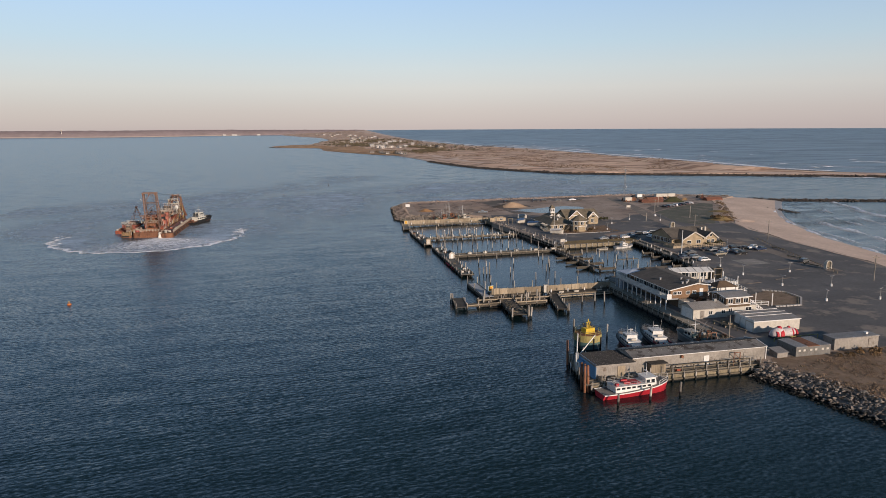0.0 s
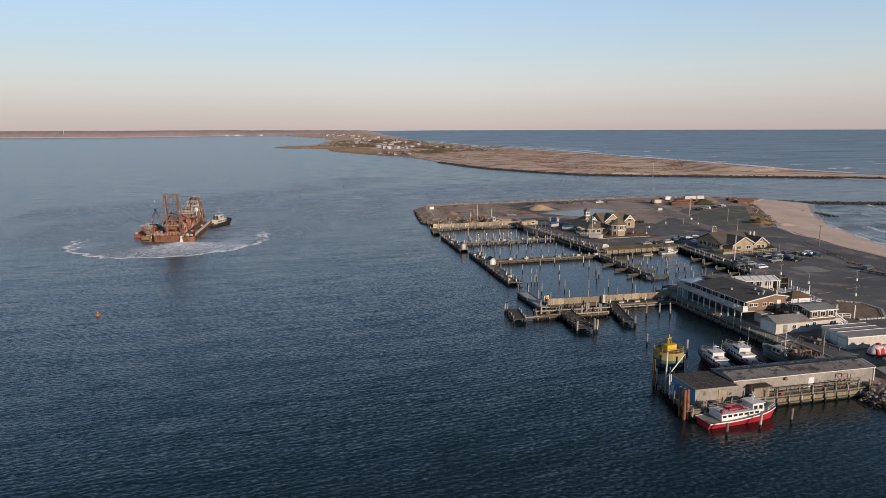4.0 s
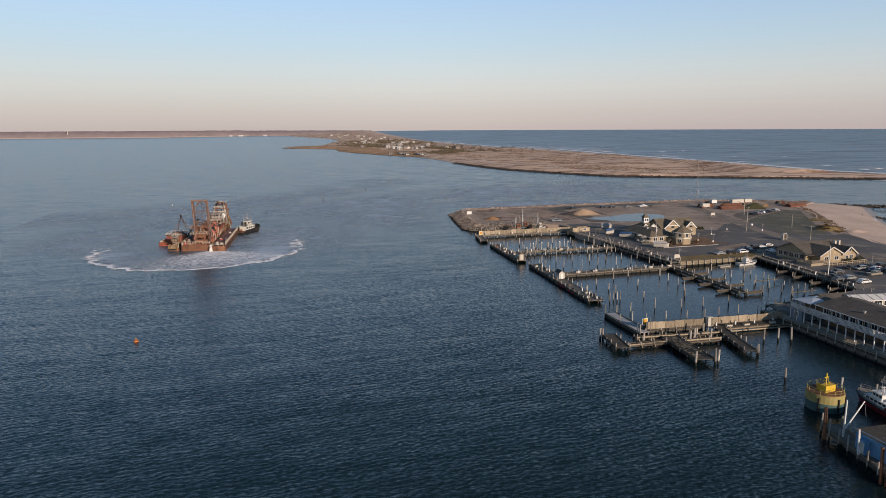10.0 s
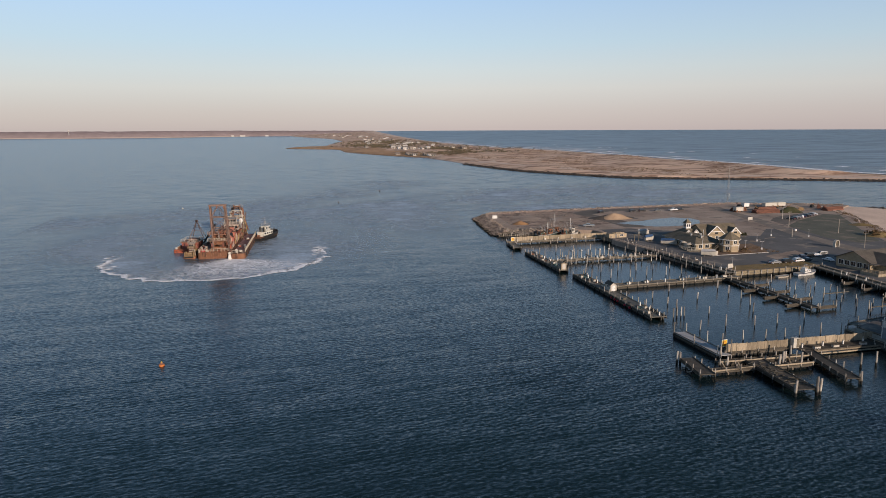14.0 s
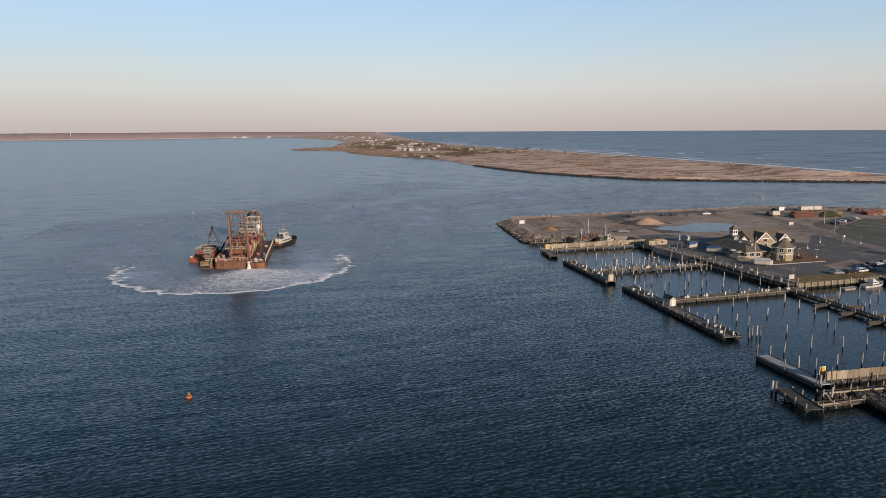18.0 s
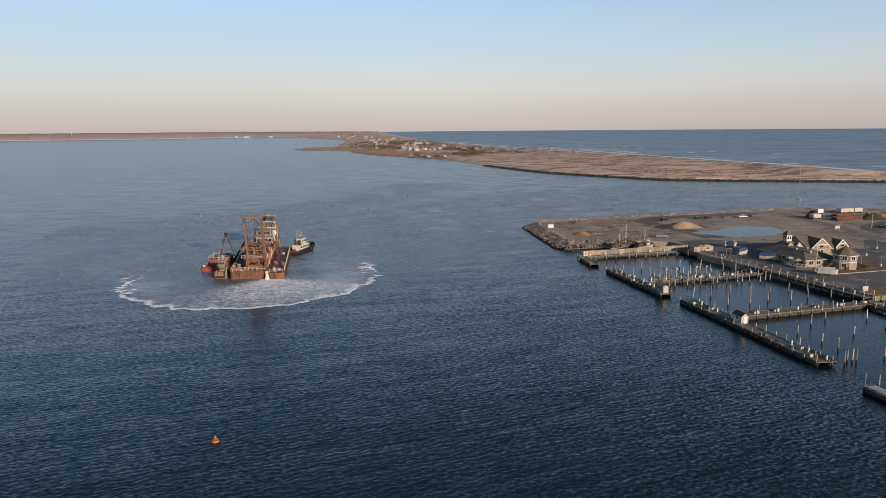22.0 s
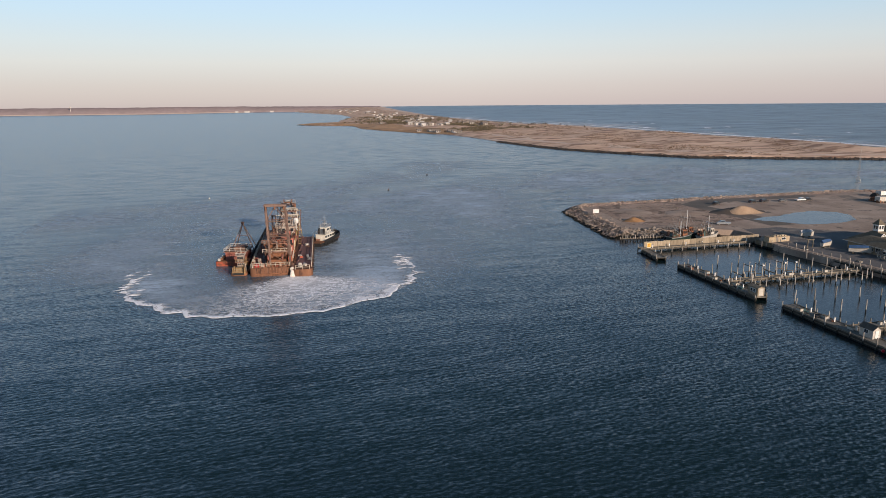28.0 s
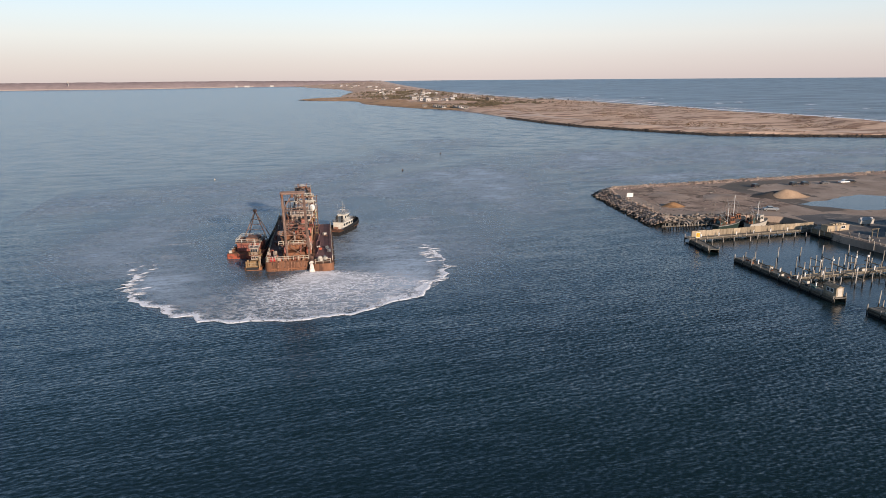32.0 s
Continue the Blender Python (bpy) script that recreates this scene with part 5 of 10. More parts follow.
part("mast", Build().rod((0, 0, 0), (-0.1, 0.1, 3.6), 0.13, 0.1), M_WHITE, dk)
part("boom", Build().rod((0.3, 0, 0), (0.5, 0.6, 3.4), 0.1, 0.08), M_WHITE, dk)

# ---------------------------------------------------------------- round yellow mooring caisson
cy = thing("yellow_caisson", 62.9, 131.4, 0, 10, "round faded-yellow steel caisson with a bright yellow cabin", "caisson")
part("hull", Build().rod((0, 0, -2), (0, 0, 1.45), 2.9, 2.9, 28), M_TEAL, cy, "teal lower hull band", smooth=False)
part("drum", Build().rod((0, 0, 1.45), (0, 0, 2.9), 2.92, 2.92, 28), M_DULLYELLOW, cy)
part("deck", Build().rod((0, 0, 2.9), (0, 0, 2.95), 2.8, 2.8, 28), M_RUSTDARK, cy)
b = Build()
for i in range(16):
    a, a1 = i * math.pi / 8, (i + 1) * math.pi / 8
    p, q = (2.75 * math.cos(a), 2.75 * math.sin(a)), (2.75 * math.cos(a1), 2.75 * math.sin(a1))
    b.beam((*p, 2.9), (*p, 3.7), 0.06)
    b.beam((*p, 3.7), (*q, 3.7), 0.06)
    b.beam((*p, 3.3), (*q, 3.3), 0.05)
part("railing", b, M_DULLYELLOW, cy)
cb = part("cabin", Build().box(-1.15, -.9, 2.95, 1.15, 0.8, 4.0), M_YELLOW, cy, "bright yellow equipment box")
part("rim", Build().box(-1.2, -.95, 4.0, 1.2, 0.85, 4.07), M_YELLOW, cb)
for s in (-1, 1):
    b = Build().turned(s * 0.75, 0.1, 4.15, .75, 0.08, 0.9, 0, -35, 0)
    part("solar_panel", b, M_GLASS, cy)
b = Build()
for s in (-1, 1):
    b.beam((s * .35, -.35, 4.05), (s * .2, 0, 5.2), 0.09)
    b.beam((s * .35, .35, 4.05), (s * .2, 0, 5.2), 0.09)
    b.beam((s * .9, .5, 4.05), (s * .9, .5, 4.9), .07)
b.beam((-.5, 0, 5.2), (.5, 0, 5.2), .12)
b.rod((0, 0, 5.2), (0, 0, 5.9), 0.13, 0.1)
part("beacon_mast", b, M_YELLOW, cy)
for a in (-100, -60, 200, 20, 100):
    b = Build().box(-0.12, -0.12, -1.5, 0.12, 0.12, 2.4)
    o = part("fender", b, M_BLACK, cy)
    o.matrix_local = pose(3.0 * math.cos(radians(a)), 3.0 * math.sin(radians(a)), 0, 0, 0, a)

# ---------------------------------------------------------------- restaurant
re_ = thing("restaurant", 92.4, 148.0, 1.9, 0, "cedar-shingled two-storey restaurant with a long white deck", "restaurant")
W_, L_ = 10.6, 19.5
RX, RZ, EZ = 7.2, 6.0, 5.45     # ridge, its height and the higher eave on the land side
part("wall", Build().box(1.3, 0.3, 2.6, W_, L_, 4.75), M_CEDAR, re_)
part("gable_wall", Build().rings([[(x, y, z) for x, z in ((0.2, 2.6), (W_, 2.6), (W_, EZ), (RX, RZ), (0.2, 4.72))] for y in (.3, 0)]), M_CEDAR, re_, "sun-lit brown cedar gable wall")
part("lower_wall", Build().box(2.6, 0.3, 0, W_, L_, 2.6), M_DARKWALL, re_)
for x0, z0, x1, z1 in ((-.4, 4.64, RX, RZ + .04), (RX, RZ + .04, W_ + .4, EZ - .02)):
    part("roof", Build().add([(x0, -.5, z0), (x1, -.5, z1), (x1, L_ + .3, z1), (x0, L_ + .3, z0), (x0, -.5, z0 + .15), (x1, -.5, z1 + .15), (x1, L_ + .3, z1 + .15), (x0, L_ + .3, z0 + .15)],
                             [(0, 3, 2, 1), (4, 5, 6, 7), (0, 1, 5, 4), (1, 2, 6, 5), (2, 3, 7, 6), (3, 0, 4, 7)]), M_SHINGLE, re_, "dark brown-grey shingle roof")
k = (RZ - 4.64) / RX
b = Build().beam((-.4, -.54, 4.72), (RX, -.54, RZ + .1), .08, .22).beam((RX, -.54, RZ + .1), (W_ + .4, -.54, EZ + .06), .08, .22).beam((-.44, -.5, 4.7), (-.44, L_ + .3, 4.7), .08, .16)
part("white_trim", b, M_WHITE, re_)
for x in (1.4, 2.6, 5.0, 6.7):
    window(re_, x, 0, 3.5, .95, .65, '-y')
door(re_, 8.7, 0, 2.7, 1.0, 2.0, '-y')
part("landing", Build().box(7.9, -2.0, 2.45, 11.2, -0.02, 2.6), M_BEAM, re_)
railing(re_, [(7.9, -2.0, 2.6), (11.2, -2.0, 2.6), (11.2, -.1, 2.6)], 1.0, 0.8, M_RUSTDARK, 0.04, 2)
stairs(re_, 4.2, -1.3, 0.1, 7.9, -1.3, 2.55, 1.1, M_RUSTDARK)
part("side_wing", Build().box(2.7, -2.0, 0, 6.0, 0.28, 2.2), M_OFFWHITE, re_, "pale ground-floor wing")
part("rear_roof", Build().rings([[(2.0, L_ + .35, 3.6), (8.8, L_ + .35, 3.6), (8.8, L_ + 6.5, 3.6), (2.0, L_ + 6.5, 3.6)], [(2.0, L_ + .35, 4.2), (8.8, L_ + .35, 4.2), (8.8, L_ + 6.5, 4.2), (2.0, L_ + 6.5, 4.2)], [(4.2, L_ + 1.5, 5.0), (6.8, L_ + 1.5, 5.0), (6.8, L_ + 5, 5.0), (4.2, L_ + 5, 5.0)]]), M_SHINGLE, re_, "lower dark hip roof at the far end")
part("rear_wall", Build().box(2.4, L_ + .5, 2.6, 8.4, L_ + 6.2, 3.6), M_CEDAR, re_)
us_ = part("undercroft", Build().box(-.8, L_ + 3.2, -.2, 3.6, L_ + 6.8, 2.34), surf("blue_grey_boards", (0.13, 0.16, 0.20), (0.20, 0.235, 0.28), 0.6, 0.8, ribs=('Y', 0.3, 0.5)), re_, "blue-grey boarded room under the terrace")
window(us_, -.8, L_ + 5, .9, 1.2, 1.0, '-x')
part("deck", Build().box(-1.0, -0.4, 2.35, 2.18, L_ + 1.0, 2.58), M_FLOAT, re_, "grey upper deck")
railing(re_, [(0, -0.35, 2.58), (-.95, -0.35, 2.58), (-.95, L_ + .9, 2.58)], 1.15, 0.3, M_WHITE, 0.055, 3)
part("deck_sign", Build().box(-1.0, -0.45, 2.5, .3, -0.4, 3.7), M_WHITE, re_)
for i in range(9):
    y = 0.2 + i * (L_ - 0.2) / 8
    part("deck_post", Build().box(-.9, y - .09, -1.9, -.72, y + .09, 2.35), M_WHITE, re_)
    part("eave_post", Build().box(-.3, y - .05, 2.58, -.2, y + .05, 4.6), M_WHITE, re_)
for i in range(10):
    window(re_, 1.3, 1.2 + i * 1.85, 2.9, 1.3, 1.4, '-x', bars=1)
for x, y in ((2.6, 9), (4.6, 2.0), (5.4, 1.4), (6.4, 2.4), (6.2, 5.2)):
    vent(re_, x, y, 4.66 + x * k, 0.4, 0.6)
part("chimney", Build().box(8.2, 0.5, 5.5, 8.8, 1.1, 6.9), M_SIDING, re_)
part("eave_gutter", Build().beam((W_ + .45, -.4, EZ), (W_ + .45, L_, EZ), .1, .1), M_OFFWHITE, re_)
# far terrace with a pale tent
part("terrace", Build().box(-1.0, L_ + 1.05, 2.35, 9.0, L_ + 7.0, 2.58), M_FLOAT, re_)
railing(re_, [(-.95, L_ + .95, 2.58), (-.95, L_ + 7, 2.58), (9, L_ + 7, 2.58)], 1.15, 0.35, M_WHITE, 0.055, 3)
for y in (L_ + 2.5, L_ + 4.7, L_ + 6.8):
    for x in (-.8, 3.0, 8.4):
        part("terrace_post", Build().box(x - .08, y - .08, -1.9, x + .08, y + .08, 2.35), M_WHITE, re_)
tent = thing("terrace_awning", 91.7, 168.6, 4.5, 0, "pale blue-white awning over the restaurant terrace", "awning")
b = Build()
b.add([(0, 0, 1.9), (6.5, 0, 2.2), (6.5, 5.6, 2.2), (0, 5.6, 1.9), (3.2, 2.8, 2.5)], [(0, 1, 4), (1, 2, 4), (2, 3, 4), (3, 0, 4)])
part("canopy", b, plain("pale_blue_canvas", (0.42, 0.48, 0.57), 0.7), tent)
for x, y in ((0, 0), (6.5, 0), (6.5, 5.6), (0, 5.6)):
    part("pole", Build().rod((x, y, 0), (x, y, 2.0), 0.06), M_WHITE, tent)
bh = thing("beach_bar", 103.6, 176.6, 1.9, 0, "beige gabled bar with a dark roof behind the restaurant", "building")
part("wall", Build().gwall(0, 0, 6.6, 5.6, 0, 2.6, 1.0, 'x'), M_OFFWHITE, bh)
part("roof", Build().gable(0, 0, 6.6, 5.6, 2.6, 1.0, 0.35, 0.14, 'x'), M_SHINGLE, bh)
for y in (1.6, 4.0):
    window(bh, 0, y, 1.0, 1.1, 1.1, '-x')
window(bh, 3.4, 0, 1.0, 1.3, 1.0, '-y')
pv = thing("white_pavilion", 109.8, 174.4, 1.9, -6, "white low-pitched pavilion behind the restaurant", "pavilion")
part("wall", Build().box(0.5, 2.0, 0, 11.6, 5.2, 2.7), M_OFFWHITE, pv)
part("roof", Build().gable(-0.3, -0.2, 12.0, 5.6, 2.75, 0.75, 0.25, 0.16, 'x'), M_WHITE, pv, "white membrane roof")
for i in range(6):
    x = i * 2.3
    part("post", Build().box(x - .09, -0.1, 0, x + .09, 0.08, 2.8), M_WHITE, pv)
    b = Build().beam((x, -.3, 2.92), (x, 2.7, 3.70), 0.12, 0.1).beam((x, 2.7, 3.70), (x, 5.7, 2.92), 0.12, 0.1)
    part("roof_batten", b, M_OFFWHITE, pv)
for i in range(4):
    window(pv, 2 + i * 2.7, 2.0, 0.9, 1.8, 1.3, '-y')
part("lattice", Build().box(12.6, 0.5, 0, 12.75, 3.5, 3.6).box(12.75, 0.5, 1.7, 15, 0.6, 1.85).box(12.75, 0.5, 3.4, 15, 0.6, 3.55).box(15, 0.4, 0, 15.15, 3.5, 3.6), M_FENCE, pv)
tp = thing("dining_deck", 107.5, 162.4, 1.9, 0, "white raised dining deck with posts and rails", "deck")
part("deck", Build().box(0, 0, 1.0, 15, 7.0, 1.2), M_FLOAT, tp)
part("skirt", Build().box(0.1, 0.1, 0, 14.9, 6.9, 1.0), M_OFFWHITE, tp)
railing(tp, [(0, 0, 1.2), (15, 0, 1.2), (15, 7, 1.2)], 1.0, 1.0, M_WHITE, 0.05, 3)
for x in (0.2, 3.8, 7.4, 11.0, 14.8):
    for y in (0.2, 6.8):
        part("post", Build().box(x - .1, y - .1, 0, x + .1, y + .1, 3.6), M_WHITE, tp)
for i in range(10):
    tb = thing("deck_table", 109.2 + (i % 5) * 2.8, 164.3 + (i // 5) * 3.0, 3.1, 12 * i, "white outdoor table on the dining deck", "table", "dining deck tables")
    part("tabletop", Build().rod((0, 0, .7), (0, 0, .75), .6, .6, 12), M_WHITE, tb)
    part("pedestal", Build().rod((0, 0, 0), (0, 0, .7), .07, .05, 6), M_STEEL, tb)
railing(tp, [(2.0, -5.4, 0), (13.8, -5.4, 0), (15, 0, 0)], 1.3, 1.5, M_WHITE, .06, 3, "white_fence")
part("white_wall", Build().box(6.6, -3.2, 0, 12.4, -3.05, 1.5).box(12.4, -3.2, 0, 12.55, -.4, 1.5), M_WHITE, tp)
bar = thing("gazebo", 113.4, 157.0, 1.9, 0, "brown hip-roofed gazebo with white posts", "gazebo")
b = Build()
b.add([(-3.2, -2.4, 2.7), (3.2, -2.4, 2.7), (3.2, 2.4, 2.7), (-3.2, 2.4, 2.7), (-0.9, 0, 4.0), (0.9, 0, 4.0)], [(0, 1, 5, 4), (1, 2, 5), (2, 3, 4, 5), (3, 0, 4), (3, 2, 1, 0)])
part("roof", b, M_DARKWALL, bar, "dark brown hip roof")
for x in (-2.8, 2.8):
    for y in (-2.0, 2.0):
        part("post", Build().box(x - .1, y - .1, 0, x + .1, y + .1, 2.7), M_WHITE, bar)
part("counter", Build().box(-2.7, -1.9, 0, 2.7, -1.6, 1.1), M_WHITE, bar)
sp = thing("white_screen_wall", 111.5, 147.2, 1.9, -25, "white stepped fence with tall posts by the stairs", "fence")
railing(sp, [(0, 0, 0), (7, 0, 0)], 1.2, 1.6, M_WHITE, 0.07, 3)
for i in range(3):
    part("tall_post", Build().box(i * 3.9 - .1, -.1, 0, i * 3.9 + .1, .1, 3.3), M_WHITE, sp)

# houses beside it
h1 = thing("bait_house", 92.3, 137.6, 1.9, 1.0, "low cream building with a grey pitched roof", "building")
part("wall", Build().gwall(0, 0, 9.2, 5.0, 0, 2.5, 1.0, 'x'), M_OFFWHITE, h1)
part("lower_storey", Build().box(9.25, .9, 0, 17.6, 6.0, 2.25), M_OFFWHITE, h1, "pale ground floor below the brown storey")
part("storey_edge", Build().box(9.2, .8, 2.25, 17.7, 6.1, 2.4), M_METALROOF, h1)
part("roof", Build().gable(0, 0, 9.0, 5.0, 2.5, 1.0, 0.35, 0.14, 'x'), M_METALROOF, h1, "grey pitched roof")
door(h1, 2.4, 0, 0.05, 1.0, 2.0, '-y', M_SIDING)
for x, y in ((4.6, 0), (8.0, 0), (10.6, .9), (15.6, .9)):
    window(h1, x, y, 1.0, 0.9 if x < 15 else 1.6, 0.8, '-y', bars=1)
for x, h_, w_ in ((11.9, 1.3, .7), (12.8, .9, .9), (13.7, 1.1, .6), (17.0, 1.0, .8)):
    part("wall_unit", Build().box(x, .35, 0, x + w_, .88, h_), (M_STEEL, M_OFFWHITE)[int(x) % 2], h1)
b = Build().box(-0.03, 0.3, 0.05, 0.02, 4.6, 2.4)
part("end_wall", b, M_WHITE, h1)
vent(h1, 7.2, 2.4, 3.4, 0.7, 0.6)
h2 = thing("upper_house", 101.2, 138.2, 1.9, 1.0, "dark brown upper storey with white windows", "building")
part("wall", Build().gwall(0, 0, 6.6, 6.2, 2.2, 4.6, .55, 'x'), M_DARKWALL, h2)
part("roof", Build().gable(0, 0, 6.6, 6.2, 4.6, .55, 0.35, 0.13, 'x'), M_METALROOF, h2)
b = Build().beam((-0.4, -0.4, 4.6), (7.0, -0.4, 4.6), 0.08, 0.22).beam((-0.4, -0.38, 4.6), (-.4, 3.1, 5.2), 0.08, 0.2).beam((-.4, 3.1, 5.2), (-0.4, 6.6, 4.6), 0.08, 0.2).box(-.05, -.06, 2.75, 6.65, -.0, 2.95)
part("white_trim", b, M_WHITE, h2)
for x in (1.2, 3.3, 5.4):
    window(h2, x, 0, 3.2, 1.2, 1.0, '-y')
for y in (1.6, 4.4):
    window(h2, 0, y, 3.3, 1.3, 1.1, '-x')
stairs(h2, 11.0, 1.6, 0.0, 6.8, 1.6, 2.9, 1.3, M_WHITE)
railing(h2, [(6.8, .9, 2.9), (11.0, .9, .1)], 1.0, .7, M_WHITE, .05, 2, "stair_rail")

# boat garages
gg = thing("boat_garage", 98.9, 125.0, 1.9, 0, "row of white garages with grey stepped roofs", "garage")
for i, (x0, y0, w, d, z) in enumerate(((0, 0, 11.6, 2.9, 2.5), (0.6, 2.95, 11.4, 2.7, 2.3), (1.4, 5.7, 10.8, 2.8, 2.1))):
    bay = part("bay", Build().box(x0, y0, 0, x0 + w, y0 + d, z), M_OFFWHITE, gg, "white-walled garage bay")
    b = Build()
    b.add([(x0 - .2, y0 - .15, z), (x0 + w + .2, y0 - .15, z), (x0 + w + .2, y0 + d, z + .35), (x0 - .2, y0 + d, z + .35), (x0 - .2, y0 - .15, z + .14), (x0 + w + .2, y0 - .15, z + .14), (x0 + w + .2, y0 + d, z + .49), (x0 - .2, y0 + d, z + .49)],
          [(0, 3, 2, 1), (4, 5, 6, 7), (0, 1, 5, 4), (1, 2, 6, 5), (2, 3, 7, 6), (3, 0, 4, 7)])
    part("roof", b, M_METALROOF, bay)
    part("roll_door", Build().box(x0 - .06, y0 + .4, .05, x0, y0 + d - .4, 2.1), M_WHITE, bay)
    part("white_edge", Build().box(x0 - .2, y0 + d - .14, z + .49, x0 + w + .2, y0 + d, z + .56), M_WHITE, bay)
    part("white_fascia", Build().box(x0 - .26, y0 - .2, z - .02, x0 - .2, y0 + d, z + .5).box(x0 - .2, y0 - .2, z - .02, x0 + w + .2, y0 - .155, z + .18), M_WHITE, bay)
tk = thing("covered_boat", 102.8, 120.6, 1.9, 2, "stored boat on a stand under a humped red and white cover", "boat")
M_COVER = surf("pale_boat_cover", (0.46, 0.40, 0.40), (0.60, 0.54, 0.53), 0.5, 0.6, c3=(0.34, 0.20, 0.20), cover=0.58, bump=.3)


def cover_loops(x0, x1, w, h, z):
    out = []
    for i in range(9):
        k = i / 8
        s = math.sin(math.pi * (.06 + .88 * k)) ** .45
        out.append([(x0 + (x1 - x0) * k, w * s * math.cos(a * math.pi / 8), z + h * s * math.sin(a * math.pi / 8) ** .8) for a in range(9)])
    return out


part("cover", Build().rings(cover_loops(-3.2, 0.4, 1.25, 1.75, .75)), M_COVER, tk, "red and white stretched cover", smooth=True)
part("cover", Build().rings(cover_loops(-1.2, 3.2, 1.3, 1.55, .75)), M_COVER, tk, "red and white stretched cover", smooth=True)
part("hatch_hump", Build().rings([[(-1.2 + r * math.cos(a * math.pi / 6), r * math.sin(a * math.pi / 6), z) for a in range(12)] for r, z in ((.6, 2.2), (.5, 2.55), (.3, 2.7), (.1, 2.75))]), M_RED, tk, "red hump on the cover", smooth=True)
part("hatch_hump", Build().rings([[(1.2 + r * math.cos(a * math.pi / 6), r * math.sin(a * math.pi / 6), z) for a in range(12)] for r, z in ((.35, 2.1), (.3, 2.5), (.1, 2.6))]), M_RED, tk, smooth=True)
for x_, w_ in ((-2.3, .5), (-1.2, .9), (1.5, .35), (2.5, .4)):
    part("red_band", Build().rings([[(x_ + q, 1.33 * math.cos(a * math.pi / 8), .75 + 1.82 * (1 - .12 * abs(x_)) * math.sin(a * math.pi / 8) ** .8) for a in range(9)] for q in (-w_ / 2, w_ / 2)]), M_RED, tk, "red band of the cover")
part("hull", Build().box(-3.0, -1.0, .3, 3.0, 1.0, .85), M_NAVY, tk, "dark hull below the cover")
part("stand", Build().box(-2.6, -1, 0, -2.3, 1, 0.3).box(2.3, -1, 0, 2.6, 1, 0.3), M_BEAM, tk)
railing(tk, [(-4, -2.0, 0), (7, -2.0, 0)], 0.9, 2.0, M_DULLYELLOW, 0.08, 1, "barrier")
M_BOXGREY = surf("dull_grey_container_paint", (0.115, 0.112, 0.105), (0.185, 0.18, 0.17), 0.6, 0.7, c3=(0.10, 0.07, 0.05), cover=.6)
for i, x in enumerate((96.3, 98.95, 101.6)):
    ct = thing("storage_container", x, 109.2, 1.9, -1, "grey steel storage container with rusty roof", "container", "storage containers")
    part("body", Build().box(0, 0, 0.1, 2.6, 5.4, 2.0), M_BOXGREY, ct)
    for k_ in range(9):
        part("side_rib", Build().box(2.6, .3 + k_ * .58, .2, 2.64, .5 + k_ * .58, 1.9), M_BOXGREY, ct)
    part("roof", Build().box(-.02, -.06, 2.0, 2.62, 5.45, 2.1), M_RUSTDARK if i == 1 else M_METALROOF, ct)
    for k_ in (.8, 1.9):
        part("label_plate", Build().box(k_ - .25, -.03, 1.1, k_ + .25, 0.0, 1.5), M_OFFWHITE, ct)
sh = thing("low_shed", 92.3, 109.4, 1.9, 3, "small grey shed with a pale sloping roof", "shed")
part("wall", Build().box(0, 0, 0, 2.4, 2.2, 1.1), M_SIDING, sh)
part("roof", Build().add([(-.2, -.2, 1.1), (2.6, -.2, 1.1), (2.6, 2.4, 1.5), (-.2, 2.4, 1.5), (-.2, -.2, 1.2), (2.6, -.2, 1.2), (2.6, 2.4, 1.6), (-.2, 2.4, 1.6)], [(0, 3, 2, 1), (4, 5, 6, 7), (0, 1, 5, 4), (1, 2, 6, 5), (2, 3, 7, 6), (3, 0, 4, 7)]), M_METALROOF, sh)
lb = thing("box_trailer", 106.6, 110.8, 1.9, 0, "long grey-beige box building with a grey flat roof", "building")
part("wall", Build().box(0, 0, 0, 10.6, 3.0, 2.4), M_SIDING, lb)
part("roof", Build().box(-.15, -.15, 2.4, 10.75, 3.2, 2.55), M_METALROOF, lb)
door(lb, 8.6, 0, 0.05, 0.9, 1.9, '-y', M_SIDING)
vent(lb, 8.8, 1.4, 2.55, 0.5, 0.3, M_WHITE)

# ---------------------------------------------------------------- harbour building with cupola
M_TANROOF = surf("tan_shingles", (0.115, 0.095, 0.068), (0.195, 0.163, 0.118), 0.5, 0.92, ribs=('Z', 0.16, 0.5), c3=(0.09, 0.075, 0.055), cover=.6)
M_CREAM_WALL = plain("cream_canvas", (0.50, 0.44, 0.36), 0.7)
hq = thing("harbour_building", 112.0, 276.5, 1.95, 0, "shingled harbour restaurant with a white cupola and low roofs", "building")
part("wall", Build().box(2, 1, 0, 13, 22, 2.6), M_OLIVE, hq)
b = Build()
b.add([(1.0, 0, 2.6), (14, 0, 2.6), (14, 23, 2.6), (1.0, 23, 2.6), (5.2, 6, 4.5), (9.8, 6, 4.5), (9.8, 18, 4.5), (5.2, 18, 4.5)], [(0, 1, 5, 4), (1, 2, 6, 5), (2, 3, 7, 6), (3, 0, 4, 7), (4, 5, 6, 7), (3, 2, 1, 0)])
part("low_roof", b, M_TANROOF, hq, "broad low shingle roof")
b = Build().box(0.95, -0.06, 2.5, 14.05, 0.0, 2.64).box(0.94, 0, 2.5, 1.0, 23, 2.64)
part("white_trim", b, M_OFFWHITE, hq)
b = Build()
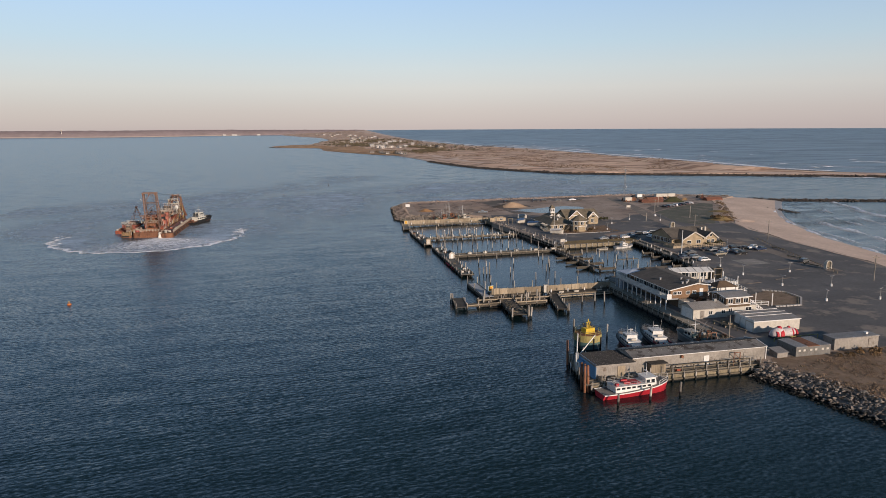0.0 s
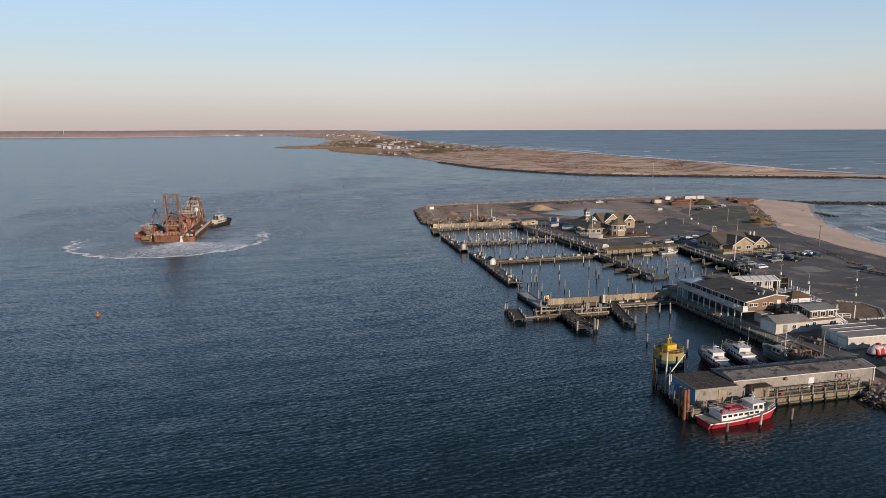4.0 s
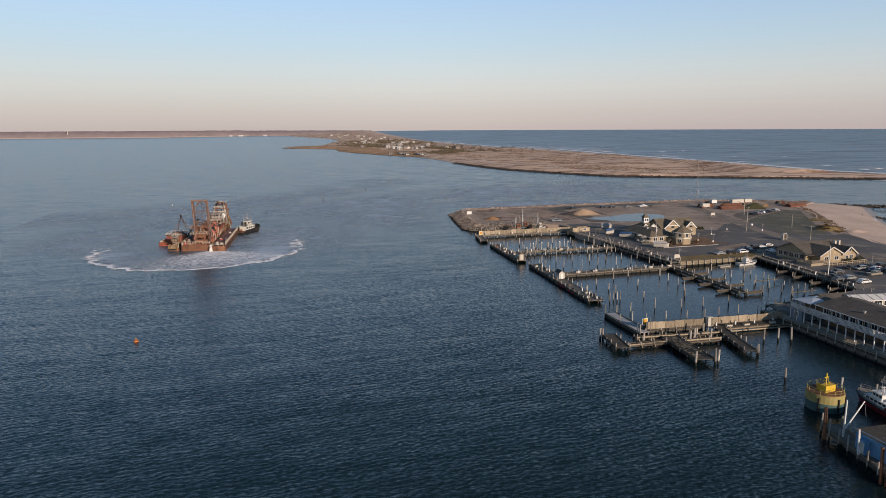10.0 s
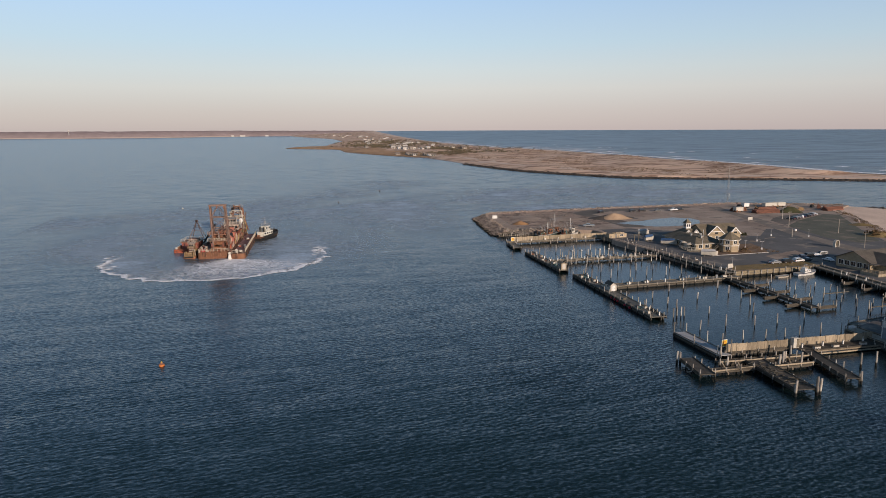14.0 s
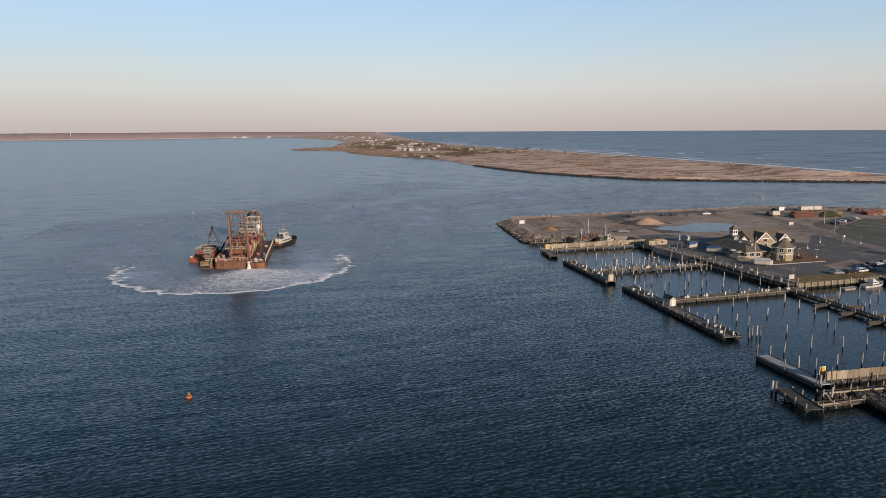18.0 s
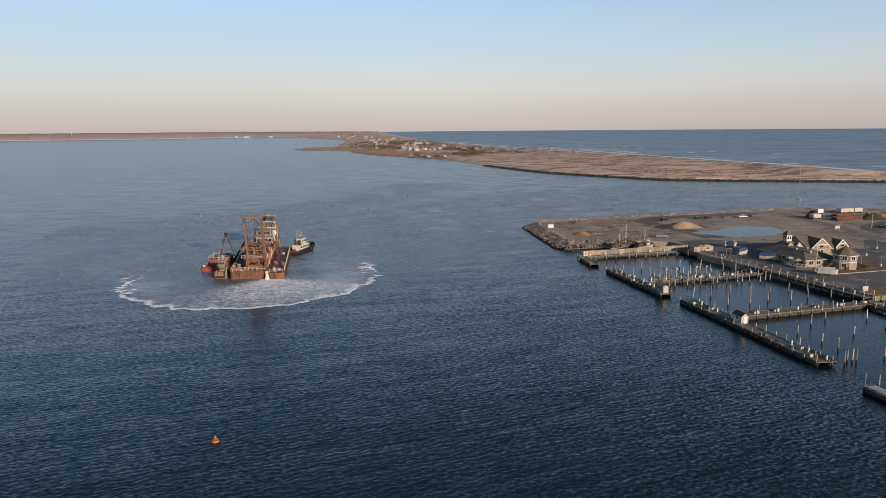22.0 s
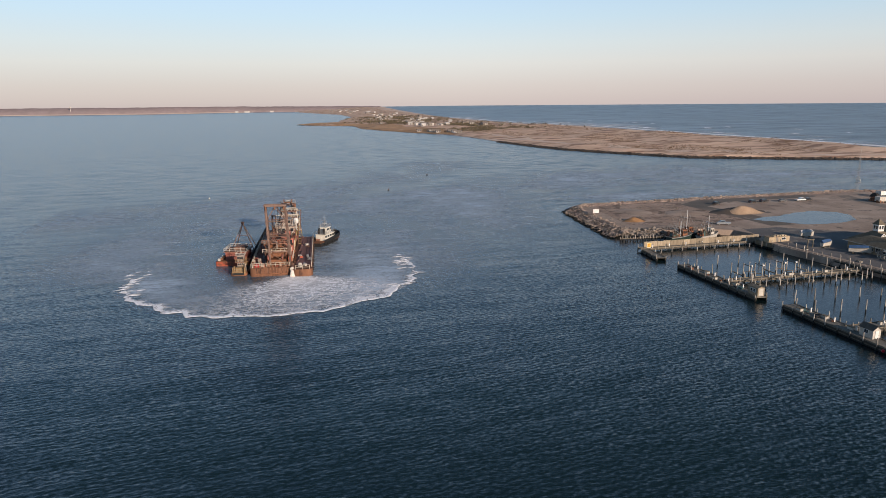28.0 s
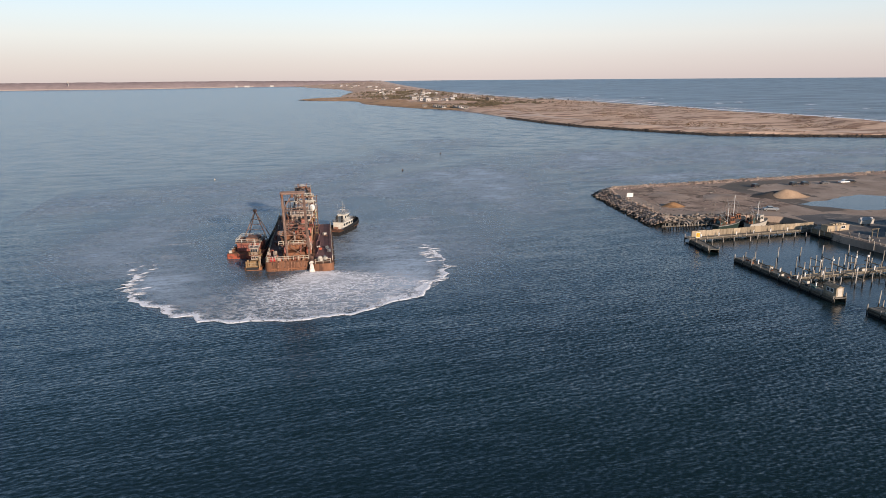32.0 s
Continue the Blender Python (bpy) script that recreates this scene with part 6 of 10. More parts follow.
b.add([(4.0, 13.5, 2.7), (15, 13.5, 2.7), (15, 24.5, 2.7), (4.0, 24.5, 2.7), (9.5, 19, 6.2)], [(0, 1, 4), (1, 2, 4), (2, 3, 4), (3, 0, 4), (3, 2, 1, 0)])
part("hip_roof", b, M_TANROOF, hq)
part("hip_wall", Build().box(4.6, 14, 0, 14.4, 24, 2.7), M_OLIVE, hq)
cu = part("cupola", Build().box(8.5, 18, 5.4, 10.5, 20, 7.6), M_WHITE, hq, "white windowed cupola")
b = Build().add([(8.2, 17.7, 7.6), (10.8, 17.7, 7.6), (10.8, 20.3, 7.6), (8.2, 20.3, 7.6), (9.5, 19, 9.3)], [(0, 1, 4), (1, 2, 4), (2, 3, 4), (3, 0, 4), (3, 2, 1, 0)])
part("cupola_roof", b, M_TANROOF, cu)
for x in (9.05, 9.95):
    part("cupola_pane", Build().box(x - .28, 17.94, 6.2, x + .28, 18.0, 7.2), M_GLASS, cu)
for y in (18.55, 19.45):
    part("cupola_pane", Build().box(8.44, y - .28, 6.2, 8.5, y + .28, 7.2), M_GLASS, cu)
for dx, fy in ((7.8, 15.2), (11.2, 15.2)):
    b = Build().rings([[(dx - 1.3, fy, 3.9), (dx + 1.3, fy, 3.9), (dx, fy, 5.3)], [(dx - 1.3, fy + 3.4, 3.9), (dx + 1.3, fy + 3.4, 3.9), (dx, fy + 3.4, 5.3)]])
    d_ = part("dormer", b, M_TANROOF, hq)
    b = Build().beam((dx - 1.4, fy - .05, 3.85), (dx, fy - .05, 5.4), 0.1, 0.2).beam((dx, fy - .05, 5.4), (dx + 1.4, fy - .05, 3.85), 0.1, 0.2).add([(dx - .9, fy - .03, 4.0), (dx + .9, fy - .03, 4.0), (dx, fy - .03, 4.9)], [(0, 1, 2)])
    part("dormer_trim", b, M_WHITE, d_)
for y in (3.0, 5.6, 8.2, 10.8, 13.4):
    window(hq, 2, y, 1.0, 1.7, 1.1, '-x')
for x in (4, 6.6, 10.8):
    window(hq, x, 1, 0.9, 1.6, 1.2, '-y')
for i, (x, y) in enumerate(((6, 4), (9, 9), (5, 9))):
    vent(hq, x, y, 4.0, 0.6, 0.9)
# tall gabled hall with a tower
hall = thing("gabled_hall", 127.4, 292.6, 1.95, 0, "shingled hall with white-trimmed gables beside the tower", "building")
part("wall", Build().gwall(0, 0, 16.0, 11.5, 0, 3.3, 3.0, 'x'), M_OLIVE, hall)
part("roof", Build().gable(0, 0, 16, 11.5, 3.3, 3.0, 0.5, 0.18, 'x'), M_TANROOF, hall)
for gx, gh, gt in ((4.6, 3.7, 6.4), (12.9, 2.4, 5.6)):
    b = Build().rings([[(gx - gh, -1.0, 3.2), (gx + gh, -1.0, 3.2), (gx, -1.0, gt)], [(gx - gh, 5.4, 3.2), (gx + gh, 5.4, 3.2), (gx, 5.4, gt)]])
    o = part("gable", b, M_TANROOF, hall)
    b = Build().add([(gx - gh * .8, -1.03, 3.3), (gx + gh * .8, -1.03, 3.3), (gx, -1.03, gt - .5)], [(0, 1, 2)])
    part("gable_face", b, M_OLIVE, o, "shingled gable face")
    b = Build().beam((gx - gh - .2, -1.1, 3.05), (gx, -1.1, gt + .1), 0.14, 0.34).beam((gx, -1.1, gt + .1), (gx + gh + .2, -1.1, 3.05), 0.14, 0.34).beam((gx - gh * .55, -1.1, 4.3), (gx + gh * .55, -1.1, 4.3), 0.12, 0.25)
    part("gable_trim", b, M_WHITE, o)
    part("gable_pane", Build().box(gx - .7, -1.08, 3.4, gx + .7, -1.04, 4.1), M_GLASS, o)
    part("porch", Build().box(gx - gh * .9, -.95, 0, gx + gh * .9, -0.02, 3.2), M_OLIVE, hall)
for x in (1.8, 5.0, 8.0, 9.8, 12.6):
    window(hall, x, -.95 if (abs(x - 4.6) < 3.2 or abs(x - 12.9) < 2.0) else 0, 1.0, 1.2, 1.5, '-y')
window(hall, 0, 4, 1.0, 1.6, 1.5, '-x')
window(hall, 0, 7.6, 1.0, 1.6, 1.5, '-x')
tw = thing("octagon_tower", 125.4, 274.2, 1.95, 0, "eight-sided shingled tower with a pointed roof", "tower")
oc = [(3.5 * math.cos(radians(22.5 + 45 * i)), 3.5 * math.sin(radians(22.5 + 45 * i))) for i in range(8)]
part("wall", Build().slab(oc, 0, 4.6), M_OLIVE, tw)
b = Build().add([(x * 1.14, y * 1.14, 4.6) for x, y in oc] + [(0, 0, 7.2)], [(i, (i + 1) % 8, 8) for i in range(8)] + [tuple(range(7, -1, -1))])
part("roof", b, M_TANROOF, tw)
b = Build().slab([(x * 1.16, y * 1.16) for x, y in oc], 4.42, 4.6)
part("eave", b, M_WHITE, tw)
part("belt", Build().slab([(x * 1.02, y * 1.02) for x, y in oc], 2.3, 2.5), M_WHITE, tw)
for zz in (0.7, 2.9):
    for i in range(8):
        a = 45 * i + 45
        if zz < 1 and i % 2:
            continue
        w_ = part("window", Build().box(-.75, -.05, 0, .75, .05, 1.4), M_WHITE, tw)
        w_.matrix_local = pose(3.26 * math.cos(radians(a)), 3.26 * math.sin(radians(a)), zz, 0, 0, a + 90)
        part("pane", Build().box(-.6, -.08, .12, -.05, .08, 1.28).box(.05, -.08, .12, .6, .08, 1.28), M_GLASS, w_)
stairs(tw, -6.5, 1.2, 0, -3.2, 1.2, 2.4, 1.4, M_BEAM)
stairs(hq, 14.6, 1.5, 0, 14.6, 6.0, 2.4, 1.5, M_DARKWALL)
kr = thing("bed_edging", 112.6, 266.6, 1.95, 0, "pale concrete edging in front of the tower", "kerb")
part("kerb", Build().beam((0, 0, 0.12), (24, 0.9, 0.12), 0.4, 0.24), M_CONCRETE, kr)

# terrace in front of the harbour restaurant
te = thing("terrace", 110.4, 276.6, 1.95, -8, "timber terrace with white rails before the harbour restaurant", "terrace")
part("deck", Build().box(-.4, 0, 0, 4.2, 8.0, .4), M_DECK, te)
railing(te, [(-.3, 8, .4), (-.3, .1, .4), (4.1, .1, .4)], .9, 1.2, M_OFFWHITE, .05, 2)
part("lower_step", Build().box(-.2, -1.0, 0, 4.0, -.02, .2), M_BEAM, te)
part("bar_hut", Build().box(1.8, 4.8, .4, 4.0, 7.4, 2.5), M_CREAM_WALL, te, "cream bar hut on the terrace")
part("hut_roof", Build().box(1.5, 4.5, 2.5, 4.2, 7.7, 2.65), M_TANROOF, te)
for i, (x, y, h) in enumerate(((111.2, 278.0, 2.5), (113.0, 279.6, 2.3), (111.6, 281.8, 2.6), (114.0, 277.4, 2.2))):
    um = thing("umbrella", x, y, 2.36, 15 * i, "folded-out cream umbrella on the terrace", "umbrella", "terrace umbrellas")
    part("pole", Build().rod((0, 0, 0), (0, 0, h), .04, .03, 6), M_STEEL, um)
    part("canopy", Build().rings([[(r * math.cos(a * math.pi / 4), r * math.sin(a * math.pi / 4), z) for a in range(8)] for r, z in ((1.25, h - .45), (1.2, h - .38), (.1, h + .05))]), M_CREAM_WALL, um, "cream canopy")
    part("table", Build().rod((0, 0, .7), (0, 0, .75), .5, .5, 10), M_OFFWHITE, um)

# ---------------------------------------------------------------- building with two white gables
gb = thing("gable_restaurant", 138.9, 225.6, 1.95, 7, "olive-shingled restaurant with cream-trimmed gables", "building")
part("wall", Build().gwall(5.0, 4.0, 25.0, 16.0, 0, 3.0, 2.7, 'x'), M_OLIVE, gb)
part("roof", Build().gable(5.0, 4.0, 25, 16.0, 3.0, 2.7, 0.5, 0.16, 'x'), M_SHINGLE, gb, "broad dark shingle roof")
for gx, hw, zz in ((12.0, 5.0, 5.4), (19.8, 3.0, 5.0)):
    fy = 0.2
    b = Build().rings([[(gx - hw, fy, 0), (gx + hw, fy, 0), (gx + hw, fy, 2.7), (gx, fy, zz - .2), (gx - hw, fy, 2.7)], [(gx - hw, 5, 0), (gx + hw, 5, 0), (gx + hw, 5, 2.7), (gx, 5, zz - .2), (gx - hw, 5, 2.7)]])
    o = part("gable_wing", b, M_OLIVE, gb, "sun-lit olive gable wing")
    r_ = Build()
    for s in (-1, 1):
        kx = gx + s * (hw + .5)
        kz = 2.7 - .5 * (zz - 2.9) / hw
        r_.add([(gx, fy - .5, zz - .18), (kx, fy - .5, kz), (kx, 9, kz), (gx, 9, zz - .18), (gx, fy - .5, zz), (kx, fy - .5, kz + .18), (kx, 9, kz + .18), (gx, 9, zz)],
               [(0, 1, 2, 3), (7, 6, 5, 4), (0, 4, 5, 1), (1, 5, 6, 2), (2, 6, 7, 3), (3, 7, 4, 0)])
    part("wing_roof", r_, M_SHINGLE, o)
    b = Build()
    for s in (-1, 1):
        b.beam((gx + s * (hw + .5), fy - .52, 2.7 - .5 * (zz - 2.9) / hw + .06), (gx, fy - .52, zz - .1), 0.12, 0.4)
    part("gable_trim", b, M_OFFWHITE, o, "cream gable boards")
    for dx in ((-2.2, 2.2) if hw > 4 else (-1.0, 1.0)):
        window(gb, gx + dx, fy, 1.0, 1.7 if hw > 4 else 1.2, 1.1, '-y')
    if hw < 4:
        window(gb, gx, fy, 3.3, 1.0, 0.9, '-y')
for y in (5.4, 7.6, 9.8, 12.0, 14.2):
    window(gb, 5.0, y, 1.0, 1.6, 1.4, '-x')
part("porch", Build().box(1.0, -2.0, 0, 8.5, 3.98, 0.9), M_FENCE, gb)
part("porch_roof", Build().box(3.4, 1.5, 2.7, 6.2, 4.2, 2.85), M_SHINGLE, gb)
railing(gb, [(1.1, 3.5, .9), (1.1, -2, .9), (8.4, -2, .9)], 0.9, 1.2, M_FENCE, 0.06, 3)
for x in (20.8, 22.6):
    part("chimney", Build().box(x - .35, 6.5, 4.0, x + .35, 7.2, 5.9), M_OFFWHITE, gb)
pf = thing("post_fence", 146, 222.6, 1.95, 9, "low weathered fence before the gabled restaurant", "fence")
railing(pf, [(0, 0, 0), (17, 0, 0)], 1.1, 1.1, M_FENCE, 0.09, 2)

# ---------------------------------------------------------------- huts and signs on the docks
hut = thing("dock_hut", 57.5, 231.6, DZ, 0, "small white dock hut with a gabled front", "hut")
part("wall", Build().gwall(-.9, -1.6, .9, 1.6, 0, 1.8, .7, 'y'), M_OFFWHITE, hut)
part("roof", Build().gable(-.9, -1.6, .9, 1.6, 1.8, .7, .18, .08, 'y'), M_SHINGLE, hut)
door(hut, 0, -1.6, .05, .8, 1.6, '-y')
window(hut, -.9, 0, .8, .9, .7, '-x')
box = thing("dock_shack", 55.9, 263.0, DZ, 0, "weathered dock shack with a double window", "hut")
part("wall", Build().gwall(-.9, -1.6, .9, 1.9, 0, 1.95, .4, 'y'), M_FENCE, box)
part("roof", Build().gable(-.9, -1.6, .9, 1.9, 1.95, .4, .15, .08, 'y'), M_BEAM, box)
part("door_panel", Build().box(-.55, -1.66, .1, .55, -1.6, 1.9), M_OFFWHITE, box)
for y in (-.4, .6):
    window(box, -.9, y, .9, .7, .7, '-x', bars=0)


def dock_sign(x, y, z, rz):
    t = thing("dock_sign", x, y, z, rz, "yellow square dock sign with a round emblem on posts", "sign", "yellow dock signs")
    part("board", Build().box(-.7, -.05, .9, .7, .05, 2.4), M_WHITE, t, "white sign board")
    part("face_panel", Build().box(-.6, -.075, 1.0, .6, -.055, 2.3), M_YELLOW, t)
    part("emblem", Build().rod((0, -.1, 1.65), (0, -.078, 1.65), .42, .42, 20), M_ORANGE, t)
    part("emblem_centre", Build().rod((0, -.115, 1.65), (0, -.102, 1.65), .22, .22, 16), M_YELLOW, t)
    for s in (-.5, .5):
        part("post", Build().box(s - .06, .06, 0, s + .06, .16, 2.3), M_BEAM, t)


dock_sign(55.2, 176.6, DZ, 8)
dock_sign(56.6, 314.6, DZ, 0)
wb = thing("pier_cabinet", 70.6, 174.9, 1.15, 0, "tall white cabinet set into the board fence", "cabinet")
part("body", Build().box(-.7, -.5, 0, .7, .5, 2.1), M_OFFWHITE, wb)
part("cabinet_door", Build().box(.05, -.55, .1, .62, -.5, 2.0), M_BEAM, wb)
M_CREAM = surf("cream_boards", (0.34, 0.27, 0.18), (0.46, 0.37, 0.26), 0.8, 0.8, rnd=.2)
fk = thing("fuel_kiosk", 101.2, 312.0, 1.9, 4, "cream kiosk with a flat roof at the end of the fence", "kiosk")
part("wall", Build().box(-4.4, 0, 0, 3.6, 2.4, 1.75), M_CREAM, fk)
part("roof", Build().box(-4.5, -.15, 1.75, 3.7, 2.55, 1.85), M_FENCE, fk)
for q in range(5):
    part("roof_box", Build().box(-2.2 + q * 1.02, .3, 1.85, -1.5 + q * 1.02, 1.7, 2.15 + .12 * (q % 2)), M_CREAM, fk)
door(fk, -1.3, 0, .05, .8, 1.6, '-y', M_SIDING)
window(fk, 1.3, 0, .75, 1.4, .7, '-y')
ge = thing("dock_gate", 103.6, 301.8, 1.9, 0, "timber gate frame with a lamp at the walkway", "gate")
for x in (-.9, .9):
    part("post", Build().box(x - .1, -.1, 0, x + .1, .1, 2.6), M_BEAM, ge)
part("lintel", Build().box(-1.3, -.15, 2.6, 1.3, .15, 2.8), M_BEAM, ge)
bx = thing("dock_box", 105.9, 246.0, 1.95, 0, "pale dock information board on the bulkhead", "sign")
part("board", Build().box(-.9, -.08, .3, .9, .08, 1.6), M_OFFWHITE, bx)
for s in (-.7, .7):
    part("leg", Build().box(s - .06, -.06, 0, s + .06, .06, .3), M_BEAM, bx)
fp = thing("flagpole", 113.0, 272.0, 1.95, 0, "tall white flagpole before the harbour building", "flagpole")
part("pole", Build().rod((0, 0, 0), (0, 0, 8.4), .1, .06), M_WHITE, fp)
part("finial", Build().rod((0, 0, 8.4), (0, 0, 8.6), .12, .05), M_WHITE, fp)
part("base", Build().box(-.3, -.3, 0, .3, .3, .25), M_CONCRETE, fp)

# ---------------------------------------------------------------- vessels
def hull_loops(L, W, H, bow=0.35, sheer=0.6, flare=0.75, draft=0.8, stern=0.85, n=12):
    """Loops from stern (x=0) to bow (x=L): a boat hull with a flat transom."""
    loops = []
    for i in range(n + 1):
        s = i / n
        k = 1.0 if s < 1 - bow else math.sqrt(max(0.0, 1 - ((s - (1 - bow)) / bow) ** 2))
        w = W / 2 * (stern + (1 - stern) * min(1, s * 3)) * max(k, 0.04)
        z = H + sheer * s ** 2.2
        wl = w * flare * (1 - 0.25 * s)
        x = L * s
        xb = x if s < 0.8 else x - (s - 0.8) * 0.35 * L * 0.5
        loops.append([(x, -w, z), (xb, -wl, 0.05), (xb, -wl * .5, -draft), (xb, wl * .5, -draft), (xb, wl, 0.05), (x, w, z)])
    return loops


def hull(parent, L, W, H, mat, name="hull", **k):
    lo = hull_loops(L, W, H, **k)
    part(name, Build().rings(lo), mat, parent)
    rub = Build()
    line = [a[0] for a in lo] + [a[5] for a in lo[::-1]]
    rub.rings([[(p[0], p[1] * 1.02, p[2] - .1), (p[0], p[1] * 1.06, p[2] - .1), (p[0], p[1] * 1.06, p[2] + .08), (p[0], p[1] * 1.02, p[2] + .08)] for p in line])
    return lo, rub


def house(parent, x0, y0, z0, x1, y1, z1, mat, name="cabin", slope=0.25, wins=3, front=True, over=0.15, roof_mat=None, label=""):
    """A boat's cabin with a raked front, roof and windows."""
    b = Build()
    b.add([(x0, y0, z0), (x1, y0, z0), (x1, y1, z0), (x0, y1, z0), (x0, y0 + .08, z1), (x1 - slope, y0 + .08, z1), (x1 - slope, y1 - .08, z1), (x0, y1 - .08, z1)],
          [(0, 3, 2, 1), (4, 5, 6, 7), (0, 1, 5, 4), (1, 2, 6, 5), (2, 3, 7, 6), (3, 0, 4, 7)])
    o = part(name, b, mat, parent, label)
    part("cabin_roof", Build().box(x0 - over, y0 - over + .08, z1, x1 - slope + over * 2, y1 + over - .08, z1 + .09), roof_mat or mat, o)
    h = z1 - z0
    L = x1 - slope - x0
    for i in range(wins):
        a = x0 + L * (i + .5) / wins
        w = L / wins * .32
        for y, s in ((y0, 1), (y1, -1)):
            yy = y + s * .045
            part("pane", Build().box(a - w, min(yy, yy - s * .06), z0 + h * .5, a + w, max(yy, yy - s * .06), z0 + h * .85), M_GLASS, o)
    if front:
        n = 3
        for i in range(n):
            y = y0 + .15 + (y1 - y0 - .3) * (i + .5) / n
            w = (y1 - y0 - .3) / n * .42
            xa, xb = x1 - slope * .5 + .02, x1 - slope * .88 + .02
            part("pane", Build().add([(xa, y - w, z0 + h * .5), (xa, y + w, z0 + h * .5), (xb, y + w, z0 + h * .88), (xb, y - w, z0 + h * .88), (xa + .05, y - w, z0 + h * .5), (xa + .05, y + w, z0 + h * .5), (xb + .05, y + w, z0 + h * .88), (xb + .05, y - w, z0 + h * .88)],
                                     [(0, 3, 2, 1), (4, 5, 6, 7), (0, 1, 5, 4), (1, 2, 6, 5), (2, 3, 7, 6), (3, 0, 4, 7)]), M_GLASS, o)
    return o


def deck_of(lo):
    """A deck that follows the sheer, closing the top of the hull."""
    return Build().rings([[(p[0][0], p[0][1] * .96, p[0][2] - .06), (p[5][0], p[5][1] * .96, p[5][2] - .06), (p[5][0], p[5][1] * .96, p[5][2] + .03), (p[0][0], p[0][1] * .96, p[0][2] + .03)] for p in lo])


def tilted(a0, a1):
    d = (a1[0] - a0[0], a1[1] - a0[1])
    return math.degrees(math.atan2(d[1], d[0])), math.hypot(*d)


# red party boat at the quay
rz, L = tilted((52.3, 103.9), (66.0, 105.0))
pb = thing("party_boat", 52.3, 103.9, 0, rz, "red-hulled passenger boat with a long white cabin", "boat")
lo, rub = hull(pb, 13.9, 4.0, 1.0, M_RED, sheer=1.2, bow=.38)
part("rub_rail", rub, M_WHITE, pb, "white rub rail")
part("deck", deck_of(lo), M_SIDING, pb)
house(pb, 2.3, -1.5, 1.1, 9.6, 1.5, 2.1, M_WHITE, wins=7, front=False, slope=.1, label="long white passenger cabin")
house(pb, 8.4, -1.25, 1.1, 10.9, 1.25, 3.0, M_WHITE, "pilothouse", .5, 2)
part("life_raft", Build().rod((4.4, -.5, 2.35), (5.6, -.5, 2.35), .28, .28, 10), M_RED, pb)
part("life_raft", Build().rod((4.4, .5, 2.35), (5.6, .5, 2.35), .28, .28, 10), M_RED, pb)
part("red_canopy", Build().box(5.0, -1.0, 2.19, 7.6, 1.0, 2.27), M_RED, pb)
part("life_ring_box", Build().box(2.5, -1.2, 2.19, 3.1, -.7, 2.7), M_RED, pb)
railing(pb, [(2.4, -1.4, 2.19), (8.0, -1.4, 2.19), (8.0, 1.4, 2.19), (2.4, 1.4, 2.19), (2.4, -1.4, 2.19)], .6, 1.4, M_STEEL, .025, 2)
railing(pb, [(10.8, -1.8, 1.6), (12.8, -1.0, 1.9), (13.7, 0, 2.15), (12.8, 1.0, 1.9), (10.8, 1.8, 1.6)], .8, 1.2, M_WHITE, .03, 2, "bow_rail")
part("radar_mast", Build().rod((9.4, 0, 3.1), (9.2, 0, 4.6), .05, .03).box(9.0, -.5, 3.9, 9.3, .5, 4.0), M_WHITE, pb)
part("antenna", Build().rod((10.0, .9, 3.1), (9.8, .9, 5.2), .025, .015, 5), M_WHITE, pb)
part("bollard", Build().rod((12.6, 0, 1.0), (12.6, 0, 2.2), .1, .1), M_STEEL, pb)


M_MAROON = surf("maroon_hull_paint", (0.14, 0.015, 0.03), (0.21, 0.028, 0.05), 0.6, 0.45)


